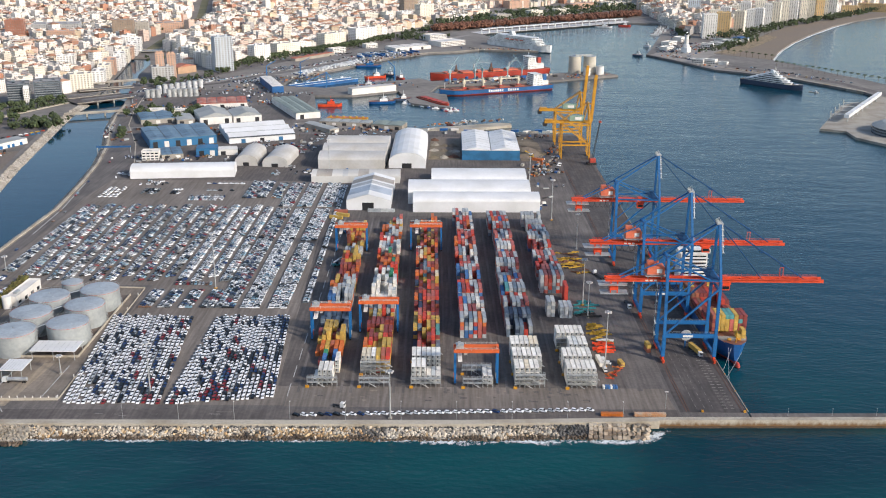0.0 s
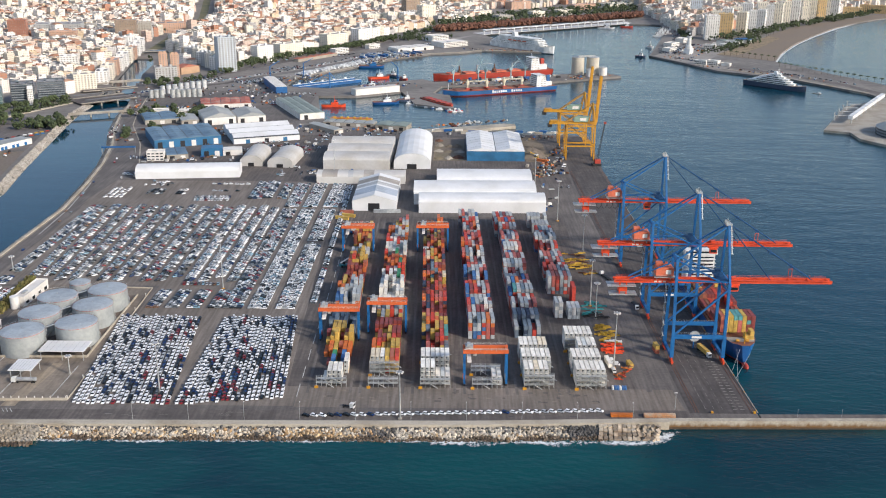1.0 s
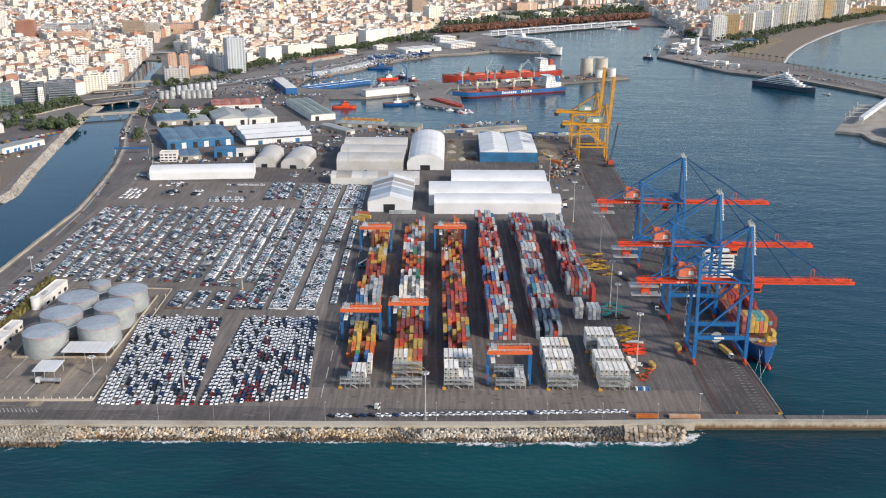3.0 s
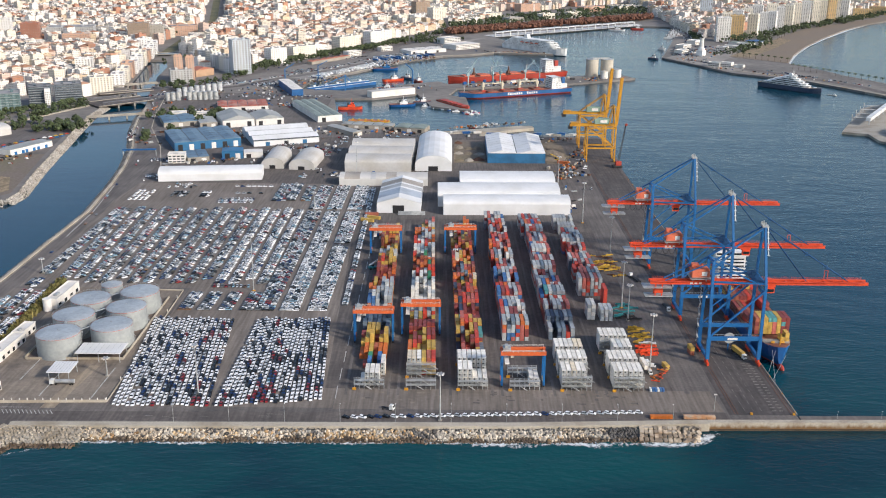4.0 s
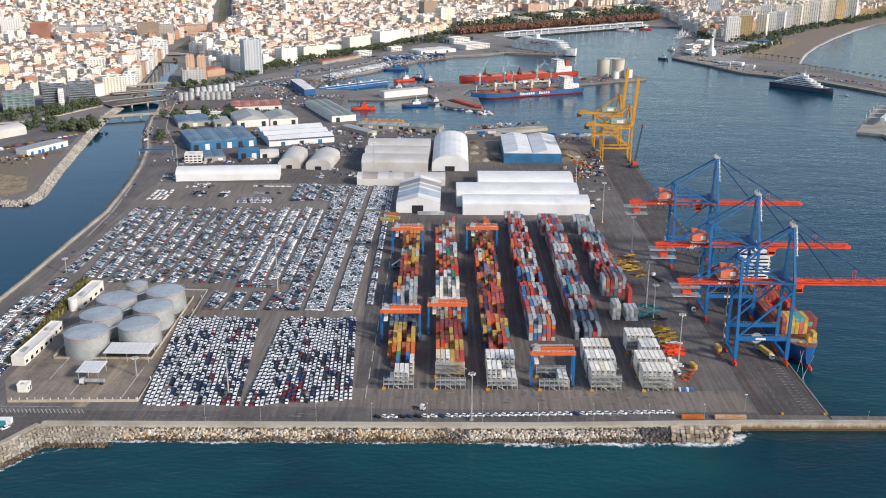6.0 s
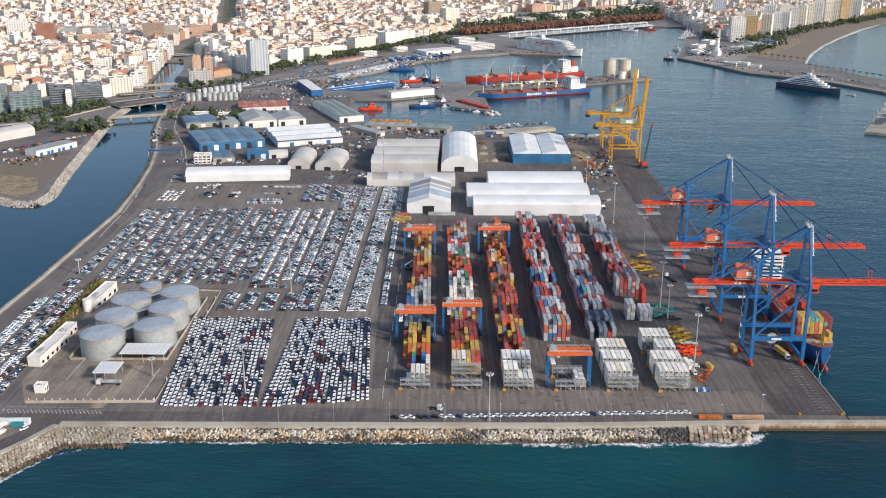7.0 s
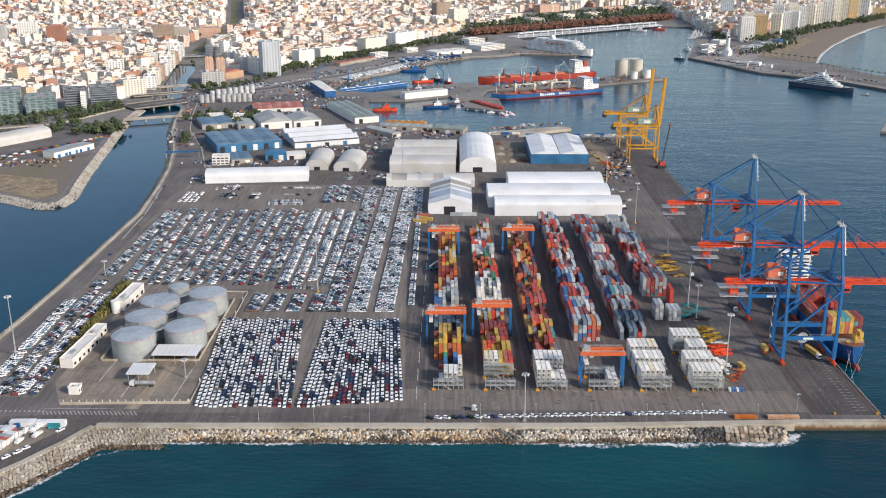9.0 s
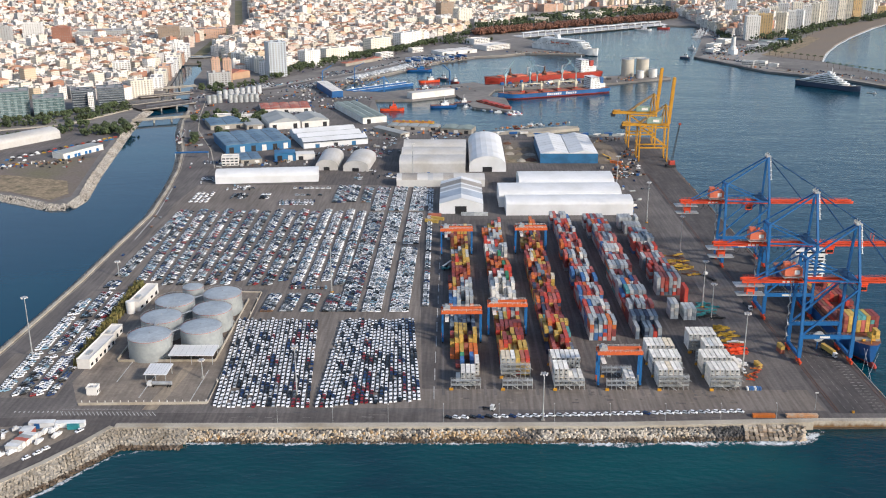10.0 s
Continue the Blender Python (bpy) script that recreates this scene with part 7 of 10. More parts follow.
truck(147, 563, 195, "yellow", "terminal truck pulling a yellow container")
truck(-69, 489, 250, None, "white lorry tractor parked behind the new cars", False)
truck(106, 697, 20, None, "white terminal truck on the open quay")
truck(118, 640, 182, None, "white terminal truck near the crane rail")
for x, y, z, c, rz in ((117, 562, 0.09, "rust", 8), (117, 562, 2.83, "yellow", 8), (97.5, 541, 0.09, "yellow", 12), (85, 541, 0.09, "white", 5), (95, 1058, 0.1, "orange", 60), (-97, 858, 0.1, "rust", 90), (-67, 861, 0.1, "grey", 90), (-55, 861, 0.1, "pale", 90), (-95, 845, 0.1, "yellow", 70), (-100, 842, 2.8, "yellow", 70)):
    ob = container_thing(c, False, 0, 0, 0, False)
    ob.matrix_basis = pose(x, y, z if z < 1 else 2.83, 0, 0, rz)
    if x > 90 and y < 600:
        ob.matrix_basis = ob.matrix_basis @ Matrix.Diagonal((1, 0.5, 1, 1))
    if z > 1 and x < 0:
        ob.matrix_basis = pose(x, y - 5, 0.1, 0, 0, rz)
    tagged(ob, {"pale": "pale grey", "rust": "rust-red"}.get(c, c) + " shipping container standing alone on the asphalt", "container", "loose containers")


def forklift(x, y, rz, m, label):
    e = thing("reach_stacker", x, y, 0.1, rz, label, "reach stacker", "reach stackers")
    bm = bmesh.new()
    prism(bm, [(-3.5, 0.9), (3.2, 0.9), (3.2, 1.9), (-1.5, 2.2), (-3.5, 2.6)], "x", -1.6, 1.6)
    part("chassis", bm, m, e)
    bm = bmesh.new()
    box(bm, -0.8, 0.8, -0.8, 0.9, 2.0, 3.8)
    part("cab", bm, M["glass"], e)
    bm = bmesh.new()
    beam(bm, (0, -3, 3.4), (0, 6.5, 7.5), 0.8)
    part("boom", bm, M["ship_white"] if m is M["mach_teal"] else m, e)
    bm = bmesh.new()
    box(bm, -3, 3, 6.2, 7.0, 6.2, 7.0)
    part("grab", bm, M["dark"], e)
    for yy in (-2.4, 2.3):
        for s in (-1.5, 1.5):
            bm = bmesh.new()
            tube(bm, (s - 0.3, yy, 0.8), (s + 0.3, yy, 0.8), 0.8, n=10)
            part("wheel", bm, M["tyre"], e)


forklift(-91, 716, -60, M["mach_teal"], "teal reach stacker with a white boom")
forklift(-93, 800, 20, M["blue"], "blue reach stacker parked by the cars")
forklift(60, 1075, 30, M["mach_yellow"], "yellow reach stacker near the sand heap")
forklift(84, 1075, 80, M["mach_yellow"], "yellow loader near the yellow cranes")
M["barrier_pale"] = mat("faded_orange_paint", (0.52, 0.26, 0.12), 0.7, vary=0.2, big=0.3, small=1.5, col2=(0.48, 0.38, 0.28))
# drums, vans and lifting gear lying beside the last reefer stack
crng = random.Random(64)
for k in range(12):
    bm = bmesh.new()
    tube(bm, (0, 0, 0), (0, 0, 1.5), 0.62, n=12)
    tube(bm, (0, 0, 1.5), (0, 0, 1.62), 0.66, n=12)
    ob = tagged(obj("drum", bm, PAINTS["blue"] if k % 3 else M["ship_white"]), "upright blue or white drum on the asphalt", "drum", "stored drums")
    ob.location = (83.2 + (k % 6) * 1.45, 512.4 + (k // 6) * 1.6, 0.1)
for x, y, rz, L2 in ((88.3, 549, 12, 5.2), (87.2, 536, 6, 4.8), (90, 545, 70, 4.6)):
    e = thing("white_van", x, y, 0.1, rz, "small white service van beside the reefers", "van", "service vans")
    bm = bmesh.new()
    prism(bm, [(-L2 / 2, 0.4), (L2 / 2, 0.4), (L2 / 2, 2.1), (-L2 / 2 + 1.2, 2.2), (-L2 / 2 + 0.5, 1.2), (-L2 / 2, 1.1)], "x", -0.95, 0.95)
    vb = part("body", bm, M["ship_white"], e)
    bm = bmesh.new()
    box(bm, -0.8, 0.8, -L2 / 2 + 0.45, -L2 / 2 + 0.95, 1.25, 1.95)
    part("windscreen", bm, M["glass"], vb)
    for yy in (-L2 * 0.3, L2 * 0.3):
        for s in (-0.9, 0.9):
            bm = bmesh.new()
            tube(bm, (s - 0.12, yy, 0.36), (s + 0.12, yy, 0.36), 0.36, n=10)
            part("wheel", bm, M["tyre"], e)
for k in range(14):
    f = k / 13
    spreader(88 + 9 * f + crng.uniform(-2, 2), 526 + 13 * f + crng.uniform(-2, 2), 0.1 + (k % 2) * 0.9, crng.uniform(0, 180), (M["orange"], M["rust"], M["mach_orange"])[k % 3], "red-orange lifting frame thrown on a heap").scale = (crng.uniform(0.3, 0.5),) * 3
for k in range(5):
    spreader(92, 563.5 + k * 2.6, 0.1 + (k % 2) * 1.1, 14, M["orange"], "orange spreader stacked beside the reefers").scale = (0.95, 0.8, 0.9)
for k in range(7):
    spreader(87 + crng.uniform(-2, 9), 578 + crng.uniform(-2, 24), 0.1, crng.uniform(-40, 40), M["mach_yellow"], "yellow lifting frame lying in a heap").scale = (0.6, 0.6, 0.8)
# orange barriers and small sheds beside the sea wall
for x0, x1, c in ((77, 89, "mach_orange"), (95, 112, "barrier_pale")):
    bm = bmesh.new()
    box(bm, x0, x1, 479.5, 481.8, 0.1, 1.8)
    for k in range(int((x1 - x0) / 2)):
        box(bm, x0 + 2 * k + 0.1, x0 + 2 * k + 0.3, 479.3, 479.48, 0.2, 1.7)
    tagged(obj("barrier_stack", bm, M[c]), "stack of orange steel barriers by the wall", "barriers")
for x in (133, 156):
    bm = bmesh.new()
    box(bm, x - 0.6, x + 0.6, 485.0, 486.2, 0.1, 1.1)
    tagged(obj("rail_buffer", bm, M["yellow"]), "yellow crane rail end buffer", "buffer", "rail buffers")
# white tanker truck under the small canopy
tk = thing("tanker_truck", -255, 514.5, 0.1, 90, "silver tanker truck with a white cab", "truck")
bm = bmesh.new()
tube(bm, (0, -8, 2.2), (0, 3, 2.2), 1.2, n=14)
part("tank", bm, M["steel_grey"], tk, smooth=False)
bm = bmesh.new()
prism(bm, [(3.6, 0.7), (6.2, 0.7), (6.2, 2.2), (5.8, 3.4), (3.6, 3.5)], "x", -1.2, 1.2)
part("cab", bm, M["ship_white"], tk)
for yy in (-7, -5.7, 2.5, 5.2):
    for s in (-1.0, 1.0):
        bm = bmesh.new()
        tube(bm, (s - 0.2, yy, 0.5), (s + 0.2, yy, 0.5), 0.5, n=10)
        part("wheel", bm, M["tyre"], tk)
# heaps of scrap and sand behind the white tents
slab("bare_earth_yard", [(-27, 1064), (5, 1064), (5, 1180), (-27, 1180)], 0.1, 0.14, M["dirt"], "brown scrap yard between the sheds", "earth")


def mound(x, y, r, h, m, label, seed):
    rng2 = random.Random(seed)
    bm = bmesh.new()
    n, k = 28, 8
    rings = []
    for i in range(k):
        f = i / (k - 1)
        rings.append([bm.verts.new((x + r * (1 - f) * math.cos(j * 6.283 / n) * (1 + 0.2 * math.sin(j * 1.7 + seed)) + rng2.uniform(-0.3, 0.3), y + r * (1 - f) * math.sin(j * 6.283 / n) + rng2.uniform(-0.3, 0.3), 0.1 + h * (1 - (1 - f) ** 1.5) + (rng2.uniform(-0.4, 0.5) if 0 < i else 0))) for j in range(n)])
    for a, b in zip(rings, rings[1:]):
        for j in range(n):
            bm.faces.new((a[j], a[(j + 1) % n], b[(j + 1) % n], b[j]))
    bm.faces.new(rings[-1])
    tagged(obj("sand_mound", bm, m), label, "mound", "mounds")


slab("ground_scrap_yard", [(-29, 1062), (6, 1063), (6, 1176), (-28, 1174)], 0.06, 0.075, M["earth_yard"], "brown bare earth strewn with scrap", "earth")
slab("ground_sand_yard", [(73, 1058), (100, 1064), (98, 1150), (86, 1186), (72, 1184)], 0.06, 0.075, M["earth_yard"], "brown bare earth beside the sand heap", "earth")
mound(80, 1090, 19, 9, M["dirt"], "cone of pale sand on the quay", 1)
mound(68, 1120, 12, 5, M["dirt"], "brown earth mound beside the sand", 2)
for k in range(10):
    mound(-22 + (k % 3) * 10 + random.uniform(-2, 2), 1072 + (k // 3) * 30 + random.uniform(-5, 5), random.uniform(4, 7), random.uniform(1.5, 3.5), random.choice((M["dirt"], M["rust"], M["concrete"])), "heap of scrap in the yard", 5 + k)

# odds and ends round the sheds
random.seed(52)
for k in range(90):
    zone = random.choice(((-345, -235, 1045, 1075), (-165, -110, 1005, 1014), (-110, -75, 1200, 1216), (-215, -165, 1105, 1150), (74, 92, 870, 960), (60, 116, 1000, 1060), (-420, -360, 1140, 1215), (-30, 60, 1186, 1200)))
    bm = bmesh.new()
    a, b, h = random.uniform(0.8, 3.2), random.uniform(0.8, 1.6), random.uniform(0.8, 2.6)
    box(bm, -a, a, -b, b, 0, h)
    bmesh.ops.bevel(bm, geom=bm.edges[:], offset=0.08, segments=1, affect="EDGES")
    ob = tagged(obj("crate", bm, random.choice((M["rust"], M["plaster"], M["galv"], M["hull_blue"], M["concrete"], M["dark"], M["roof_grey"]))), "loose crate of goods beside the sheds", "crate", "loose crates")
    ob.matrix_basis = pose(random.uniform(zone[0], zone[1]), random.uniform(zone[2], zone[3]), 0.09, 0, 0, random.uniform(0, 90))

# ---- ships in the harbour ----
def vessel(name, bow, stern, beam, deck, hull_m, low_m, deck_m, label, category, split=1.5, group="moored vessels", boot=False):
    """An empty hull; local +y runs from bow to stern."""
    d = Vector((stern[0] - bow[0], stern[1] - bow[1]))
    L, w = d.length, beam / 2
    e = thing(name, bow[0], bow[1], 0, math.degrees(math.atan2(-d.x, d.y)), label, category, group)
    bm = bmesh.new()
    hull_rings(bm, [(0, w * 0.2, 0.1, deck * 1.25 + 1), (L * 0.04, w * 0.6, w * 0.25, deck * 1.18 + 0.8), (L * 0.1, w * 0.92, w * 0.65, deck * 1.08 + 0.3), (L * 0.18, w, w * 0.95, deck), (L * 0.85, w, w * 0.95, deck), (L * 0.95, w * 0.95, w * 0.8, deck), (L, w * 0.85, w * 0.6, deck)], split=split, boot=boot)
    part("hull", bm, [hull_m, low_m, deck_m], e)
    return e, L, w


def block(e, name, x0, x1, y0, y1, z0, z1, m, label="", taper=0.0):
    bm = bmesh.new()
    if taper:
        prism(bm, [(y0, z0), (y1, z0), (y1, z1), (y0 + taper, z1)], "x", x0, x1)
    else:
        box(bm, x0, x1, y0, y1, z0, z1)
    return part(name, bm, m, e, label)


def decks(e, w, y0, y1, z0, n, m, step=2.8, inset=0.15):
    """A stepped superstructure with a narrow window band on every deck, an overhanging deck edge and bridge wings."""
    for k in range(n):
        a, b, ww = y0 + k * inset * 1.5, y1 - k * inset * 4, w - k * inset * 0.5
        top = k == n - 1
        block(e, "wheelhouse" if top else "deck_house", -ww, ww, a, b, z0 + k * step + 0.02, z0 + (k + 1) * step - 0.2, m)
        block(e, "deck_edge", -ww - (2.2 if top else 0.5), ww + (2.2 if top else 0.5), a - 0.6, b + 0.5, z0 + (k + 1) * step - 0.19, z0 + (k + 1) * step, m)
        bm = bmesh.new()
        z = z0 + k * step + 1.2
        h = 1.0 if top else 0.6
        for q in range(max(2, int((b - a) / 5))):
            c = a + (b - a) * (q + 0.5) / max(2, int((b - a) / 5))
            box(bm, -ww - 0.05, -ww + 0.02, c - 1.5, c + 1.5, z, z + h)
            box(bm, ww - 0.02, ww + 0.05, c - 1.5, c + 1.5, z, z + h)
        box(bm, -ww + 1.0, ww - 1.0, a - 0.05, a + 0.02, z, z + h)
        part("window_band", bm, M["glass"], e)


M["bulk_blue"] = mat("bulk_hull_blue", (0.015, 0.11, 0.30), 0.45, vary=0.08, big=0.05, small=0.6)
M["cream_steel"] = mat("cream_steel", (0.60, 0.55, 0.42), 0.5, vary=0.08)
e, L, w = vessel("bulk_carrier", (-21, 1482), (150, 1553), 28, 4.6, M["bulk_blue"], M["hull_red"], M["deck"], "long blue bulk carrier with cream deck cranes", "ship", split=-1.2, boot=True)
for k in range(5):
    block(e, "hatch_cover", -9, 9, 18 + k * 25.5, 35 + k * 25.5, 4.65, 6.4, M["deck"])
    block(e, "hatch_coaming", -9.5, 9.5, 17.4 + k * 25.5, 35.6 + k * 25.5, 4.64, 5.2, M["hull_red"])
for k, (a, b) in enumerate(((39, 58), (71, 52), (100, 118), (130, 112))):
    bm = bmesh.new()
    tube(bm, (0, a, 4.6), (0, a, 19.8), 1.6, 1.3, n=10)
    beam(bm, (0, a, 16.8), (2.0 if k % 2 else -2.0, b, 17.2), 1.3)
    box(bm, -2.2, 2.2, a - 2.0, a + 2.0, 12.5, 16.5)
    part("deck_crane", bm, M["cream_steel"], e)
    block(e, "crane_base", -3, 3, a - 3, a + 3, 4.62, 7.6, M["hull_red"])
decks(e, 11, 150, 168, 4.6, 6, M["ship_white"], 2.9)
block(e, "funnel", -3, 3, 172, 177, 4.7, 20, M["bulk_blue"])
block(e, "engine_casing", -6, 6, 169.5, 179, 4.66, 11, M["ship_white"])
for k, y in enumerate((74, 77.6, 81.2, 84.8, 88.4, 92, 95.6, 106, 109.8, 113.6, 117.4, 121.2)):
    block(e, "hull_marking", w + 0.02, w + 0.12, y, y + 2.6, 0.2, 4.0 if k in (0, 7) else 3.2, M["ship_white"], "plain white marking on the hull")
bm = bmesh.new()
tube(bm, (0, 8, 6), (0, 8, 16), 0.4, n=8)
part("foremast", bm, M["ship_white"], e)
e, L, w = vessel("cargo_ship", (-38, 1625), (160, 1713), 27, 6.5, M["hull_red"], M["hull_red"], M["deck"], "long red cargo ship moored at the pier", "ship")
for k in range(5):
    block(e, "hatch_cover", -9, 9, 26 + k * 28, 44 + k * 28, 6.55, 8.6, M["house_orange"])
for k, y in enumerate((46, 78, 110, 143)):
    bm = bmesh.new()
    tube(bm, (0, y, 6.5), (0, y, 19.5), 1.5, 1.2, n=8)
    if k % 2 == 0:
        box(bm, -2.4, 2.4, y - 2.4, y + 2.4, 6.6, 12)
    part("derrick", bm, M["steel_grey"] if k % 2 else M["rust"], e)
    bm = bmesh.new()
    beam(bm, (0, y, 18.5), (3, y + (16 if k % 2 else -16), 22), 0.6)
    part("boom", bm, M["steel_grey"], e)
decks(e, 10, 174, 192, 6.5, 7, M["ship_white"], 2.9)
block(e, "engine_casing", -7, 7, 193, 206, 6.56, 15, M["ship_white"])
block(e, "funnel", -2.5, 2.5, 197, 203, 15.02, 24, M["hull_red"])
bm = bmesh.new()
tube(bm, (0, 180, 26.8), (0, 180, 34), 0.4, n=6)
beam(bm, (-2.5, 180, 31), (2.5, 180, 31), 0.3)
part("radar_mast", bm, M["ship_white"], e)
e, L, w = vessel("ferry", (190, 1961), (78, 2080), 26, 9, M["ship_white"], PAINTS["navy"], M["concrete"], "large white car ferry berthed by the terminal", "ferry", split=-1.5, boot=True)
for k in range(5):
    y0, y1, ww = 20 + k * 2.6 + (6 if k > 3 else 0), L - 6 - k * 5, 12.6 - 0.2 * k
    bm = bmesh.new()
    prism(bm, [(-ww * 0.45, y0), (ww * 0.45, y0), (ww * 0.85, y0 + 6), (ww, y0 + 14), (ww, y1), (-ww, y1), (-ww, y0 + 14), (-ww * 0.85, y0 + 6)], "z", 9 + k * 2.9 + 0.02, 9 + (k + 1) * 2.9 - 0.25)
    part("deck_house", bm, M["ship_white"], e)
    bm = bmesh.new()
    prism(bm, [(-ww * 0.47, y0 - 0.8), (ww * 0.47, y0 - 0.8), (ww * 0.9, y0 + 5.4), (ww + 0.5, y0 + 14), (ww + 0.5, y1 + 1), (-ww - 0.5, y1 + 1), (-ww - 0.5, y0 + 14), (-ww * 0.9, y0 + 5.4)], "z", 9 + (k + 1) * 2.9 - 0.24, 9 + (k + 1) * 2.9)
    part("deck_edge", bm, M["ship_white"], e)
    bm = bmesh.new()
    for q in range(26 - 3 * k):
        c = y0 + 17 + q * 4.2
        for sx in (-1, 1):
            box(bm, sx * (ww + 0.03) - 0.03, sx * (ww + 0.03) + 0.03, c, c + (2.4 if k % 2 else 1.6), 10.2 + k * 2.9, 10.9 + k * 2.9)
    box(bm, -ww * 0.4, ww * 0.4, y0 - 0.06, y0 - 0.005, 10.2 + k * 2.9, 11.1 + k * 2.9)
    tagged(part("window_band", bm, M["glass"], e), kind="stuff")
for sx in (-1, 1):
    for q in range(4):
        bm = bmesh.new()
        tube(bm, (sx * 13.4, 62 + q * 13, 16.6), (sx * 13.4, 70 + q * 13, 16.6), 1.2, n=8)
        part("lifeboat", bm, M["house_orange"], e)
block(e, "funnel", -4.5, 4.5, 98, 108, 23.6, 31, M["ship_white"], taper=3)
block(e, "hull_stripe", w + 0.02, w + 0.1, 34, L - 18, 4.2, 4.9, M["hull_red"])
bm = bmesh.new()
tube(bm, (0, 44, 23.5), (0, 44, 31), 0.5, 0.3, n=6)
beam(bm, (-3, 44, 28), (3, 44, 28), 0.4)
part("radar_mast", bm, M["ship_white"], e)
e, L, w = vessel("motor_yacht", (540, 1542), (468, 1622), 16, 4.6, PAINTS["navy"], PAINTS["navy"], M["sand"], "dark-hulled motor yacht with white stepped decks", "yacht")
for k, (a, b, ww) in enumerate(((20, 92, 7.2), (25, 84, 6.8), (31, 76, 6.2), (38, 68, 5.4), (44, 60, 4.0))):
    z = 4.7 + k * 2.9
    bm = bmesh.new()
    prism(bm, [(-ww * 0.45, a), (ww * 0.45, a), (ww, a + 7), (ww, b), (-ww, b), (-ww, a + 7)], "z", z + 0.02, z + 2.5)
    part("deck_house", bm, M["ship_white"], e)
    bm = bmesh.new()
    prism(bm, [(-ww * 0.5, a - 1.5), (ww * 0.5, a - 1.5), (ww + 0.5, a + 6), (ww + 0.5, b + 5), (-ww - 0.5, b + 5), (-ww - 0.5, a + 6)], "z", z + 2.52, z + 2.85)
    part("deck_overhang", bm, M["ship_white"], e)
    bm = bmesh.new()
    for sx in (-1, 1):
        box(bm, sx * ww - 0.04, sx * ww + 0.04, a + 8, b - 2, z + 0.9, z + 1.9)
    part("window_band", bm, M["glass"], e)
block(e, "funnel", -2.2, 2.2, 50, 57, 19.3, 23.5, M["ship_white"], taper=2.5)
for s in (-2.6, 2.6):
    bm = bmesh.new()
    bmesh.ops.create_uvsphere(bm, u_segments=10, v_segments=8, radius=1.5, matrix=Matrix.Translation((s, 47, 20.6)))
    part("radar_dome", bm, M["ship_white"], e)
bm = bmesh.new()
tube(bm, (0, 49, 19.3), (0, 50, 30), 0.5, 0.25, n=6)
for z in (24, 27):
    beam(bm, (-2.6, 49.5, z), (2.6, 49.5, z), 0.35)
part("mast", bm, M["ship_white"], e)
block(e, "foredeck_hatch", -2.2, 2.2, 9, 14, 5.2, 6.2, M["ship_white"])
block(e, "stern_garage", -6, 6, 93, 100, 4.65, 6.4, M["ship_white"])
gw = thing("gangway_float", 548, 1536, SEA_Z, -40, "pale floating landing stage at the yacht's bow", "landing stage")
block(gw, "deck", 0, 14, -2, 2, -0.4, 0.6, M["concrete"])
block(gw, "hut", 9, 12, -1.2, 1.2, 0.62, 2.8, M["ship_white"])


def tug(x, y, rz, L, hull_m, label, house=None):
    a = radians(rz)
    e, L, w = vessel("tug_boat", (x, y), (x - math.sin(a) * L, y + math.cos(a) * L), L * 0.3, 0.4, hull_m, hull_m, M["deck"], label, "tug boat", split=-1.0, group="harbour boats")
    hm = house or M["ship_white"]
    block(e, "deck_house", -w * 0.6, w * 0.6, L * 0.3, L * 0.6, 0.4, 3.4, hm)
    block(e, "wheelhouse", -w * 0.45, w * 0.45, L * 0.34, L * 0.48, 3.42, 6.2, hm)
    bm = bmesh.new()
    box(bm, -w * 0.47, w * 0.47, L * 0.335, L * 0.4, 4.6, 5.6)
    part("wheelhouse_window", bm, M["glass"], e)
    bm = bmesh.new()
    tube(bm, (0, L * 0.45, 6.2), (0, L * 0.45, 12), 0.25, n=6)
    part("mast", bm, hm, e)
    block(e, "funnel", -0.8, 0.8, L * 0.55, L * 0.62, 0.45, 6, M["dark"])


tug(-158, 1393, 95, 34, M["orange"], "bright orange rescue tug", M["orange"])
tug(-112, 1652, 110, 36, M["orange"], "orange salvage tug with white wheelhouse")
tug(-84, 1420, 100, 38, M["hull_blue"], "dark blue tug by the white store")
tug(-62, 1442, 105, 26, PAINTS["navy"], "small dark workboat by the quay")
tug(-97, 1660, 60, 22, PAINTS["navy"], "small dark tug in the slip")
tug(-82, 1620, 20, 30, M["hull_red"], "red-hulled supply boat with white house")
tug(-128, 1770, 95, 44, M["hull_blue"], "blue fishing vessel with tall masts", M["blue"])
tug(362, 1922, 60, 20, PAINTS["navy"], "dark pilot boat at the mole head")
tug(-120, 1556, 85, 30, M["hull_blue"], "dark blue boat beside the pier")
tug(380, 2420, 70, 40, M["ship_white"], "white excursion boat near the palm walk")
tug(430, 2455, 80, 30, M["hull_red"], "small red boat near the palm walk")
for k in range(7):
    tug(462 + (k % 3) * 9 + k * 6, 2270 + k * 20, 80, 20, M["ship_white"], "white sailing yacht in the marina")
tug(404, 2062, 60, 16, M["ship_white"], "white sailing yacht by the mole steps")
random.seed(12)


